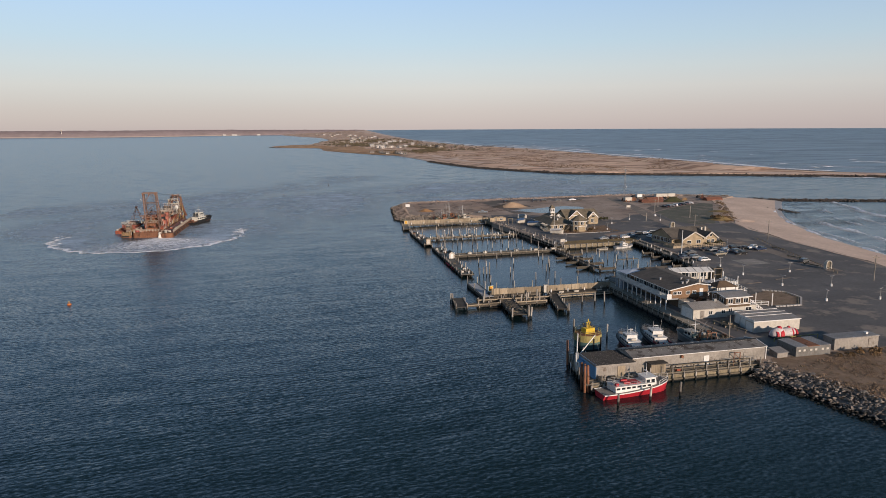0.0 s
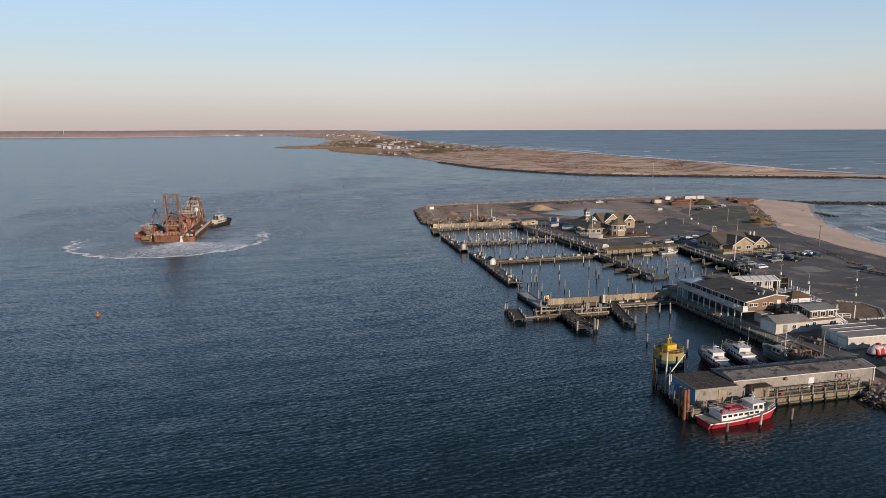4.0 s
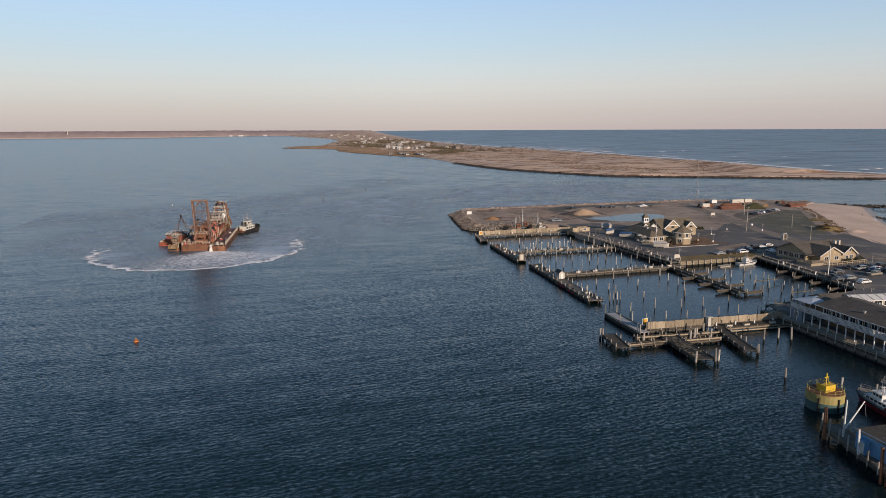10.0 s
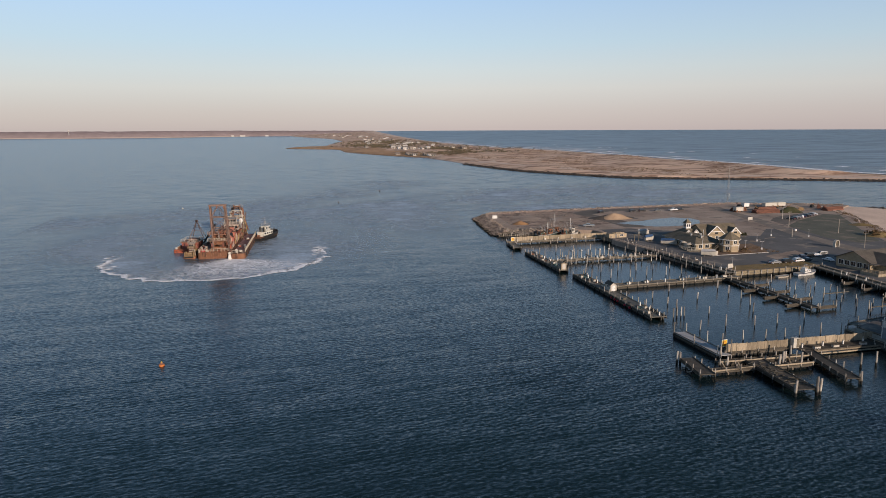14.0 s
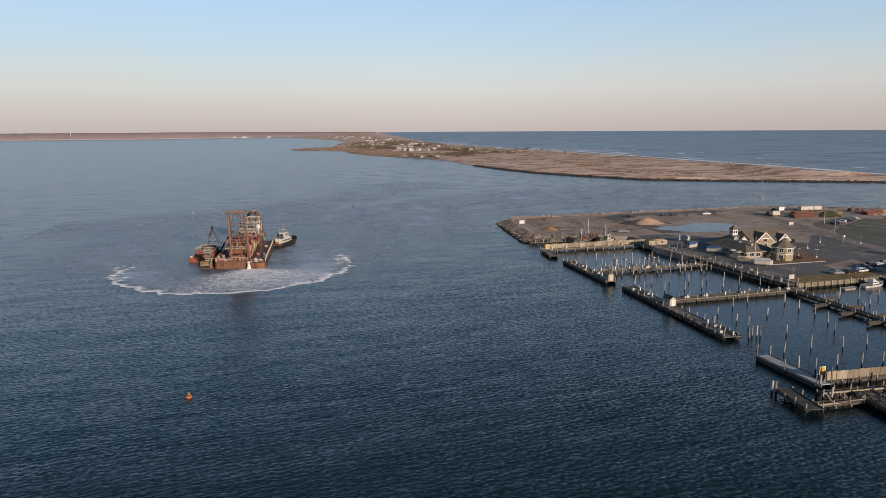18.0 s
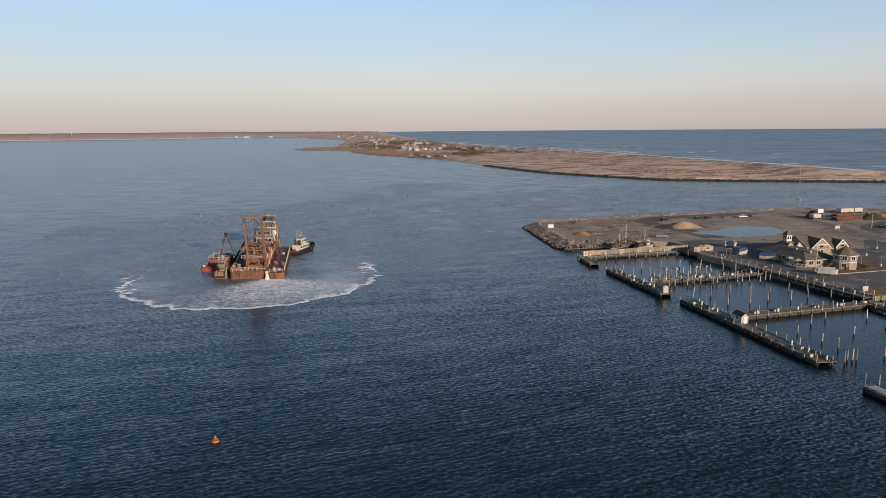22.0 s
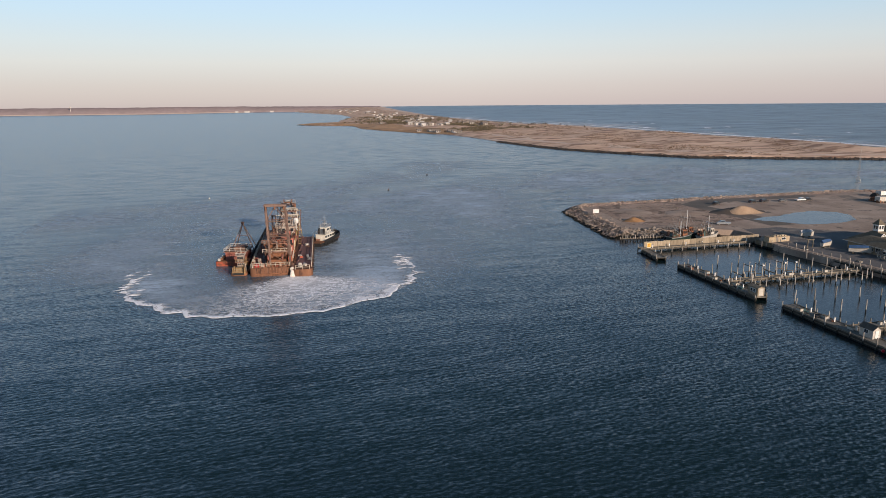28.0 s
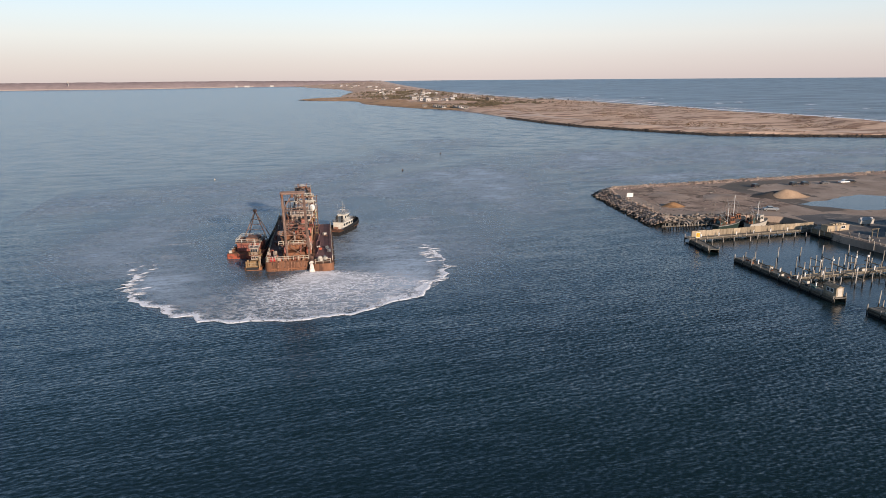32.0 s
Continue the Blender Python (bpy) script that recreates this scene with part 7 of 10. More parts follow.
def pilot_boat(stern, bow, hull_mat, label):
    rz, L = tilted(stern, bow)
    t = thing("work_boat", stern[0], stern[1], 0, rz, label, "boat", "moored work boats")
    lo, rub = hull(t, L, 4.0, 1.1, hull_mat, sheer=.8, bow=.4)
    part("rub_rail", rub, M_BLACK, t)
    part("deck", deck_of(lo), M_SIDING, t)
    house(t, L * .28, -1.4, 1.1, L * .80, 1.4, 2.0, M_WHITE, "trunk_cabin", 1.1, 5)
    house(t, L * .40, -1.2, 2.0, L * .64, 1.2, 3.05, M_WHITE, "wheelhouse", .6, 3)
    railing(t, [(L * .40, -1.1, 3.14), (L * .60, -1.1, 3.14), (L * .60, 1.1, 3.14), (L * .40, 1.1, 3.14), (L * .40, -1.1, 3.14)], .5, 1.0, M_STEEL, .025, 1)
    part("life_raft", Build().rod((L * .33, -.5, 2.35), (L * .33, .5, 2.35), .25, .25, 10), M_OFFWHITE, t)
    part("coaming", Build().box(L * .03, -1.75, 1.1, L * .27, -1.6, 1.6).box(L * .03, 1.6, 1.1, L * .27, 1.75, 1.6), M_MAROON, t)
    for q in range(4):
        part("deck_box", Build().turned(L * (.06 + .05 * q), -.9 + .55 * q, 1.1, .6, .5, .45, 20 * q), (M_OFFWHITE, M_STEEL, M_RED, M_NAVY)[q], t)
    part("engine_box", Build().box(L * .14, -.9, 1.1, L * .27, .9, 1.7), M_WHITE, t)
    railing(t, [(L * .62, -1.7, 1.55), (L * .88, -1.0, 1.75), (L * .97, 0, 1.9), (L * .88, 1.0, 1.75), (L * .62, 1.7, 1.55)], .75, 1.3, M_STEEL, .03, 2, "bow_rail")
    part("radar", Build().rod((L * .5, 0, 3.1), (L * .5, 0, 4.2), .06, .04).box(L * .5 - .12, -.5, 3.9, L * .5 + .12, .5, 4.0), M_WHITE, t)
    part("antenna", Build().rod((L * .46, -.8, 3.1), (L * .44, -.9, 5.6), .03, .015, 5), M_WHITE, t)
    part("antenna", Build().rod((L * .46, .8, 3.1), (L * .44, .9, 5.2), .03, .015, 5), M_WHITE, t)
    part("outboard_rail", Build().box(.1, -1.5, 1.1, .3, 1.5, 1.7), M_STEEL, t)
    for x in (.2, .45):
        part("tyre", Build().rod((L * x, -2.05, .7), (L * x, -2.25, .7), .35, .35, 12), M_BLACK, t)


pilot_boat((70.3, 122.4), (71.7, 133.4), M_MAROON, "white-cabined work boat with a dark red hull")
pilot_boat((77.0, 123.0), (78.6, 135.6), M_NAVY, "white-cabined work boat with a navy hull")


M_DARKGREEN = plain("dark_green_hull", (0.02, 0.04, 0.035), 0.6)
M_NET = surf("brown_net", (0.07, 0.06, 0.045), (0.13, 0.11, 0.08), 2.0, 0.95, bump=.6)


def trawler(stern, bow, W, hull_mat, house_mat, mast_h, label, gantry=True, boom=True, cabin=3.6):
    rz, L = tilted(stern, bow)
    t = thing("trawler", stern[0], stern[1], 0, rz, label, "boat", "moored trawlers")
    lo, rub = hull(t, L, W, 1.25, hull_mat, sheer=1.1, bow=.4)
    part("rub_rail", rub, M_STEEL, t)
    part("deck", deck_of(lo), M_DECK, t)
    house(t, L * .52, -W * .3, 1.25, L * .74, W * .3, cabin, house_mat, "wheelhouse", .45, 2)
    part("foredeck", Build().box(L * .75, -W * .2, 1.3, L * .86, W * .2, 1.75), house_mat, t)
    part("mast", Build().rod((L * .5, 0, 1.2), (L * .5, 0, mast_h), .12, .06), M_WHITE, t)
    part("spreader", Build().rod((L * .5, -1.2, mast_h * .72), (L * .5, 1.2, mast_h * .72), .05, .05), M_WHITE, t)
    part("rigging", Build().rod((L * .5, 0, mast_h * .95), (L * .98, 0, 2.4), .025, .025, 4).rod((L * .5, 0, mast_h * .95), (.4, -W * .35, 3.4), .025, .025, 4).rod((L * .5, 0, mast_h * .95), (.4, W * .35, 3.4), .025, .025, 4), M_STEEL, t)
    if gantry:
        b = Build()
        for s in (-1, 1):
            b.beam((.7, s * W * .36, 1.2), (.5, s * W * .33, 4.0), .16)
        b.beam((.5, -W * .34, 4.0), (.5, W * .34, 4.0), .16)
        part("gallows", b, M_RUST, t)
    if boom:
        part("boom", Build().rod((L * .48, 0, 2.2), (L * .12, .3, 5.2), .09, .06), M_STEEL, t)
        for s in (-1, 1):
            part("outrigger", Build().rod((L * .5, s * .4, 2.0), (L * .42, s * 2.4, mast_h * .85), .07, .04), M_STEEL, t)
    gt = random.Random(int(stern[0] * 10))
    for i in range(7):
        part("deck_box", Build().turned(L * gt.uniform(.08, .45), W * gt.uniform(-.3, .3), 1.25, gt.uniform(.5, 1.2), gt.uniform(.4, .9), gt.uniform(.4, 1.1), gt.uniform(0, 90)), gt.choice((M_NET, M_DARKBEAM, M_RUSTDARK, M_OFFWHITE)), t)
    part("piled_net", Build().rings([[(L * .26 + r_ * math.cos(a * math.pi / 5), r_ * .8 * math.sin(a * math.pi / 5), z_) for a in range(10)] for r_, z_ in ((1.3, 1.25), (1.2, 1.9), (.8, 2.5), (.2, 2.8))]), M_NET, t)
    for s in (-1, 1):
        part("side_pole", Build().rod((L * .2, s * W * .4, 1.3), (L * .24, s * W * .3, mast_h * .7), .06, .04, 6), M_DARKBEAM, t)
    for i in range(11):
        x_, y_ = L * gt.uniform(.06, .5), W * gt.uniform(-.42, .42)
        part("gear_pole", Build().rod((x_, y_, 1.2), (x_ + gt.uniform(-1.2, 1.2), y_ + gt.uniform(-.8, .8), gt.uniform(2.6, mast_h * .72)), .06, .04, 5), gt.choice((M_DARKBEAM, M_RUSTDARK, M_BLACK, M_OFFWHITE)), t)
    for i in range(9):
        part("deck_gear", Build().turned(L * gt.uniform(.06, .5), W * gt.uniform(-.36, .36), gt.uniform(1.2, 2.3), gt.uniform(.4, 1.0), gt.uniform(.3, .8), gt.uniform(.3, .9), gt.uniform(0, 90)), gt.choice((M_NET, M_RUSTDARK, M_TEAL, M_BLACK, M_OFFWHITE, M_REDPRIMER)), t)
    part("winch", Build().rod((L * .36, -.8, 1.7), (L * .36, .8, 1.7), .4, .4, 12), M_RUST, t)
    part("net_reel", Build().rod((L * .18, -1.0, 1.9), (L * .18, 1.0, 1.9), .55, .55, 12), M_TEAL, t)
    part("antenna", Build().rod((L * .62, W * .25, 3.6), (L * .6, W * .25, 6.2), .025, .015, 5), M_WHITE, t)


trawler((86.3, 121.0), (84.8, 132.0), 3.4, M_STEEL, M_OFFWHITE, 6.2, "grey-white fishing trawler with a small wheelhouse and booms", cabin=2.75)
trawler((84.2, 330.6), (92.6, 332.6), 3.2, M_OFFWHITE, M_OFFWHITE, 8.0, "white fishing trawler moored behind the board fence")
trawler((77.6, 334.6), (87.4, 336.4), 3.8, M_BLACK, M_RUSTDARK, 9.6, "dark trawler with a rust-brown wheelhouse and tall masts")
trawler((73.2, 331.0), (82.6, 332.4), 3.6, M_DARKGREEN, M_RUSTDARK, 6.4, "green trawler with rusty gear and nets", True, True)

sport = thing("sport_boat", 124.8, 239.4, 0, 8, "white sport-fishing boat with a flybridge at the bulkhead", "boat")
lo, rub = hull(sport, 8.2, 2.7, .8, M_WHITE, sheer=.6)
part("rub_rail", rub, M_NAVY, sport)
part("deck", deck_of(lo), M_OFFWHITE, sport)
house(sport, 2.8, -.95, .8, 5.8, .95, 1.75, M_WHITE, "cabin", 1.0, 3)
house(sport, 3.0, -.75, 1.8, 4.2, .75, 2.3, M_WHITE, "flybridge", .4, 1)
part("tower", Build().rod((3.4, -.6, 2.3), (3.8, -.3, 3.4), .04, .04).rod((3.4, .6, 2.3), (3.8, .3, 3.4), .04, .04).box(3.4, -.5, 3.4, 4.2, .5, 3.47), M_STEEL, sport)
skiff = thing("skiff", 117, 238.2, 0, 5, "small open skiff beside the bulkhead", "boat")
lo, rub = hull(skiff, 4.6, 1.7, .5, M_OFFWHITE, sheer=.3)
part("rub_rail", rub, M_BEAM, skiff)
part("thwart", Build().box(1.6, -.7, .45, 1.9, .7, .52).box(2.9, -.6, .45, 3.2, .6, .52), M_BEAM, skiff)


def stored_boat(x, y, rz, L, tarp, label):
    t = thing("stored_boat", x, y, 1.95, rz, label, "boat", "boats stored ashore")
    b = Build()
    lo = hull_loops(L, L * .33, 1.0, sheer=.5, draft=.2)
    lo = [[(p[0], p[1], p[2] + .7) for p in q] for q in lo]
    part("hull", b.rings(lo), M_OFFWHITE if tarp else M_SIDING, t)
    if tarp:
        c = Build()
        c.rings([[(L * s, -w, 1.72 + .5 * s), (L * s, 0, 2.5 + .2 * math.sin(s * 3)), (L * s, w, 1.72 + .5 * s)] for s, w in ((0, L * .14), (.3, L * .165), (.6, L * .16), (.85, L * .1))])
        part("tarp", c, M_TARP if tarp == 1 else M_FLOAT, t)
    else:
        house(t, L * .3, -L * .11, 1.7, L * .66, L * .11, 2.8, M_OFFWHITE, "cabin", .6, 2)
        part("hardtop_frame", Build().box(L * .2, -L * .12, 3.2, L * .5, L * .12, 3.27).rod((L * .22, -L * .1, 1.7), (L * .22, -L * .1, 3.2), .03).rod((L * .48, L * .1, 1.7), (L * .48, L * .1, 3.2), .03), M_WHITE, t)
    for f in (.2, .65):
        part("stand", Build().box(L * f - .15, -.5, 0, L * f + .15, .5, .6), M_BEAM, t)


stored_boat(113.6, 287.0, -25, 9.0, 0, "white cabin cruiser stored on blocks")
stored_boat(106.4, 300.4, 14, 4.6, 1, "small blue-tarped boat stored by the walkway")
stored_boat(112.4, 316.6, -10, 4.6, 2, "white covered boat on the yard")
stored_boat(108.8, 292.5, -40, 6.0, 1, "blue-tarped boat beside the walkway")
stored_boat(109.6, 267.5, -35, 5.5, 2, "white boat stored by the tower")

# buoys
by = thing("channel_buoy", -56.3, 197.5, 0, 20, "orange-brown lighted channel buoy in the bay", "buoy")
part("float", Build().rod((0, 0, -.5), (0, 0, .25), .6, .52, 16), M_ORANGE, by, "weathered orange float")
part("tower", Build().beam((.3, .3, .22), (.15, .15, .68), .09).beam((-.3, .3, .22), (-.15, .15, .68), .09).beam((.3, -.3, .22), (.15, -.15, .68), .09).beam((-.3, -.3, .22), (-.15, -.15, .68), .09).box(-.28, -.03, .3, .28, .03, .62), M_RUST, by)
part("lantern", Build().rod((0, 0, .68), (0, 0, .92), .1, .07), M_YELLOW, by)
wbuoy = thing("white_buoy", -89.7, 487.3, 0, 0, "small white mooring buoy on the bay", "buoy")
part("float", Build().rod((0, 0, -.4), (0, 0, .4), .45, .35, 12), M_OFFWHITE, wbuoy)
part("top_mark", Build().rod((0, 0, .5), (0, 0, 1.0), .12, .08, 8), M_STEEL, wbuoy)
for x, y in ((2.3, 495.9), (38.8, 570)):
    by = thing("small_buoy", x, y, 0, 0, "small dark marker buoy on the water", "buoy", "marker buoys")
    part("float", Build().rod((0, 0, -.4), (0, 0, .35), .55, .5, 12), M_BLACK, by)
    part("top_mark", Build().rod((0, 0, .35), (0, 0, .95), .25, .1, 8), M_RUSTDARK, by)
for y in (221.5, 223.3, 225.4, 217.2, 214.4):
    fd = thing("fender_ball", outer_x(y) - 1.95, y, .55, 0, "red rubber fender ball hung on the dock head", "fender", "dock fender balls")
    part("ball", Build().rings([[(r * math.cos(a * math.pi / 4), r * math.sin(a * math.pi / 4), z) for a in range(8)] for r, z in ((.12, -.3), (.28, -.15), (.32, 0), (.26, .18), (.08, .32))]), M_RED, fd, smooth=True)
    part("rope", Build().rod((0, 0, .3), (.3, 0, .65), .02, .02, 4), M_BEAM, fd)

# ---------------------------------------------------------------- dredge
M_RAIL = plain("faded_rail_paint", (0.40, 0.345, 0.27), 0.6)
M_STAINED = surf("rust_stained_white", (0.25, 0.205, 0.17), (0.40, 0.345, 0.30), 0.9, 0.7, c3=(0.16, 0.085, 0.06), cover=0.53)
M_GANTRY = surf("weathered_gantry_steel", (0.13, 0.083, 0.066), (0.25, 0.17, 0.138), 0.6, 0.85, c3=(0.08, 0.045, 0.035), cover=0.54, bump=0.2, rnd=0.3)
M_HULLDECK = surf("red_brown_deck", (0.17, 0.075, 0.055), (0.26, 0.12, 0.09), 0.3, 0.85, c3=(0.10, 0.05, 0.04), cover=0.57)
M_OCHRE = surf("ochre_stained_paint", (0.19, 0.12, 0.06), (0.30, 0.20, 0.105), 0.6, 0.75, c3=(0.13, 0.07, 0.04), cover=0.56)
M_REDGEAR = surf("faded_red_gear", (0.23, 0.07, 0.05), (0.35, 0.135, 0.105), 0.5, 0.7, c3=(0.16, 0.05, 0.04), cover=0.56, rnd=0.4)
DR = thing("dredge", -62.6, 315.2, 0, -3.0, "rusty cutter dredge with a tall lattice gantry", "dredge")
DK = 2.25
HL = 47.0
ML = 60.0


def pontoon(b, x0, y0, x1, y1, z0, z1, c=0.8):
    arc = [(c - c * math.sin(radians(15 * q)), c - c * math.cos(radians(15 * q))) for q in range(7)]
    b.slab([(x0 + u, y0 + v) for u, v in arc[::-1]] + [(x1 - u, y0 + v) for u, v in arc] + [(x1, y1), (x0, y1)], z0, z1)


b = Build()
pontoon(b, 0, 0, 11.4, ML, -1.2, DK, 1.6)
hl = part("hull", b, M_RUSTHULL, DR, "rust-streaked ochre hull plating")
for i in range(11):
    part("hull_frame", Build().box(1.65 + i * .8, -.08, -.2, 1.8 + i * .8, 0, DK + .3), M_RUST, hl)
part("bulwark", Build().box(1.5, -.1, DK, 10.0, .0, DK + .35), M_RUSTHULL, DR)
part("rubbing_strake", Build().box(1.5, -.2, .5, 10.0, -.05, .8), M_RUSTDARK, DR)
b = Build()
pontoon(b, 11.6, -2.0, 17.0, HL - 1, -1.2, DK - .3, 1.5)
sp_ = part("side_pontoon", b, M_RUSTHULL, DR, "side pontoon with a purple-brown deck")
part("pontoon_deck", Build().box(12.4, 3, DK - .29, 16.8, HL - 1.2, DK - .2), M_SCOWDECK, sp_)
for i in range(8):
    a = i / 7
    part("tyre_fender", Build().rod((17.0, 1.5 + a * 38, 1.2), (17.3, 1.5 + a * 38, 1.2), .5, .5, 12), M_BLACK, sp_)
railing(sp_, [(16.7, .8, DK - .3), (16.7, HL - 1.2, DK - .3)], 1.3, 1.6, M_RAIL, .07, 2)
railing(sp_, [(12.4, -1.8, DK - .3), (16.2, -1.8, DK - .3)], 1.2, 1.3, M_RAIL, .06, 2)
railing(DR, [(.4, 1, DK), (.4, ML - .5, DK)], 1.2, 1.8, M_RAIL, .06, 2)

# outfall pipe and falling water
pp = part("outfall_pipe", Build().rod((11.5, 3, 2.4), (11.5, -.9, 1.9), .45, .45, 12), M_RUST, DR)
part("pipe_flange", Build().rod((11.5, -.7, 1.93), (11.5, -.95, 1.9), .62, .62, 12), M_OFFWHITE, pp)
M_SPOUT = surf("falling_water", (0.55, 0.50, 0.45), (0.75, 0.70, 0.64), 2.0, 0.5, bump=.3)
jet_ = thing("outfall_water", -62.6, 315.2, 0, -3.0, "pale stream of water falling from the outfall pipe", "water jet", kind="stuff")
b = Build()
prof = [(-.9, 1.9, .36), (-1.3, 1.7, .42), (-1.6, 1.2, .5), (-1.8, .6, .62), (-1.9, .02, .85)]
b.rings([[(11.5 + r * math.cos(a * math.pi / 4), y + r * .6 * math.sin(a * math.pi / 4), z) for a in range(8)] for y, z, r in prof])
part("stream", b, M_SPOUT, jet_, smooth=True)


def lattice(parent, base, top, z0, z1, levels, w, mat, name="gantry", braces=True, faces=(0, 1, 2, 3), braced_from=0):
    """A four-legged braced tower between two rectangles (x0, y0, x1, y1)."""
    def at(k):
        r = [base[i] + k * (top[i] - base[i]) for i in range(4)]
        z = z0 + k * (z1 - z0)
        return [(r[0], r[1], z), (r[2], r[1], z), (r[2], r[3], z), (r[0], r[3], z)]
    lo, hi = at(0), at(1)
    for i in range(4):
        part("leg", Build().beam(lo[i], hi[i], w, w), mat, parent)
    for q in range(levels):
        A, B = at(q / levels), at((q + 1) / levels)
        for i in faces:
            j = (i + 1) % 4
            b = Build().beam(B[i], B[j], w * .6)
            part("cross_beam", b, mat, parent)
            if braces and q >= braced_from:
                b = Build()
                if q == levels - 1:
                    m_ = tuple((B[i][k] + B[j][k]) / 2 for k in range(3))
                    b.beam(A[i], m_, w * .42).beam(A[j], m_, w * .42)
                else:
                    b.beam(A[i], B[j], w * .26).beam(A[j], B[i], w * .26)
                part("brace", b, mat, parent)


gn = part("gantry", Build().box(3.8, 2.0, DK, 10.5, 2.3, DK + .3), M_RUST, DR, "tall rusty lattice gantry")
lattice(gn, (5.6, 1.9, 11.0, 7.7), (5.0, 2.3, 10.2, 4.6), DK, 18.9, 4, .40, M_GANTRY)
part("head_beam", Build().box(4.6, 2.0, 18.9, 10.6, 2.6, 19.3), M_GANTRY, gn)
part("head_beam", Build().box(4.6, 4.3, 18.9, 10.6, 4.9, 19.25), M_GANTRY, gn)
for x in (5.2, 7.6, 10.0):
    part("sheave", Build().rod((x - .15, 1.4, 18.5), (x + .15, 1.4, 18.5), .5, .5, 14), M_RUSTDARK, gn)
for x in (6.5, 8.2, 9.0):
    part("hoist_cable", Build().rod((x, 2.6, 18.6), (x, 4.0, 5.0), .05, .05, 4), M_BLACK, gn)

# machinery inside and behind the gantry
mc = part("machinery", Build().box(4.6, 3.0, DK, 9.8, 8.0, DK + 1.6), M_RUSTDARK, DR, "heap of rusty winches and pipes")
for i, (x, y, z, r, l) in enumerate(((5.2, 4.0, 5.2, .8, 4.0), (5.0, 6.2, 5.0, .9, 4.4), (5.4, 5.0, 7.4, .7, 3.4), (5.0, 7.0, 7.0, .8, 4.2))):
    part("winch_drum", Build().rod((x, y, z), (x + l, y, z), r, r, 14), M_RUST if i % 2 else M_RUSTDARK, mc)
    part("drum_cheek", Build().rod((x, y, z), (x + .15, y, z), r * 1.45, r * 1.45, 14).rod((x + l - .15, y, z), (x + l, y, z), r * 1.45, r * 1.45, 14), M_RUSTDARK, mc)
for i, z in enumerate((5.9, 8.4)):
    part("platform", Build().box(4.0, 2.6, z, 10.2, 8.0, z + .18), M_RUST, mc)
    railing(mc, [(3.6, 2.4, z + .18), (10.8, 2.4, z + .18)], 1.0, 1.2, M_RAIL if i == 0 else M_RUST, .07, 2)
g = random.Random(9)
for i in range(26):
    x, y, z = g.uniform(4.4, 9.8), g.uniform(3, 8), g.choice((4.4, 6.1, 8.6))
    s = g.uniform(.3, .9)
    part("machine_block", Build().turned(x, y, z, s * 1.4, s, s, g.uniform(0, 90)), g.choice((M_RUST, M_RUSTDARK, M_REDPRIMER, M_STEEL)), mc)
for i in range(10):
    x0, y0, z0 = g.uniform(4, 9.8), g.uniform(2.6, 8), g.uniform(4, 9)
    part("pipe", Build().rod((x0, y0, z0), (max(4.2, min(10.4, x0 + g.uniform(-3, 3))), y0 + g.uniform(-1, 3), z0 + g.uniform(-2, 2)), .14, .14, 6), g.choice((M_RUST, M_RUSTDARK)), mc)
railing(DR, [(.8, .5, DK + .35), (10.8, .5, DK + .35)], 1.0, 1.2, M_RAIL, .06, 2)
for i in range(9):
    part("drum_barrel", Build().rod((.9 + (i % 3) * .7, 1.0 + (i // 3) * .75, DK), (.9 + (i % 3) * .7, 1.0 + (i // 3) * .75, DK + .95), .3, .3, 10), M_RED if i % 3 else M_OFFWHITE, DR)
for i in range(7):
    part("deck_gear", Build().turned(2.6 + i * 1.15, 1.3 + .4 * (i % 2), DK, .8, .7, .5 + .3 * (i % 3), 15 * i), (M_RUSTDARK, M_REDPRIMER, M_RUST)[i % 3], DR)
part("white_tank", Build().rings([[(13.6 + r * math.cos(a * math.pi / 5), .9 + r * math.sin(a * math.pi / 5), z) for a in range(10)] for r, z in ((.6, DK - .3), (.6, DK + .5), (.45, DK + .85), (.1, DK + 1.0))]), M_OFFWHITE, DR)

# long red machinery house, deckhouse and rear frame
M_HOUSERED = surf("brown_red_house_paint", (0.16, 0.055, 0.038), (0.25, 0.09, 0.062), 0.4, 0.8, c3=(0.09, 0.045, 0.032), cover=0.53)
mh = part("machinery_house", Build().box(4.2, 9.5, DK, 10.2, 50.0, 5.4), M_HOUSERED, DR, "long red-brown machinery house")
part("house_roof", Build().box(3.8, 9.2, 5.4, 10.5, 50.3, 5.65), M_RUSTDARK, mh)
part("side_deck", Build().box(.6, .6, DK, 4.19, ML - .6, DK + .05), M_HULLDECK, DR, "red-brown side deck")
for i in range(9):
    part("roof_gear", Build().turned(5.0 + (i % 2) * 3.4 + g.uniform(-.5, .5), 11 + i * 2.4, 5.65, 1.6, 1.2, g.uniform(.7, 1.9), g.uniform(-15, 15)), (M_REDGEAR, M_RUSTDARK, M_RUST, M_STAINED)[i % 4], mh)
for y in (12, 17, 22, 27, 32, 37, 42):
    part("side_door", Build().box(10.2, y, DK + .2, 10.26, y + 1.2, DK + 2.4), M_RUSTDARK, mh)
    part("side_window", Build().box(4.13, y, 3.9, 4.2, y + 1.3, 4.9), M_GLASS, mh)
railing(mh, [(3.9, 9.3, 5.65), (10.4, 9.3, 5.65), (10.4, 50.2, 5.65)], 1.0, 1.5, M_RAIL, .06, 2)
dh = part("deckhouse", Build().box(5.7, 31, 5.85, 11.3, 37, 8.2), M_STAINED, DR, "rust-stained white deckhouse")
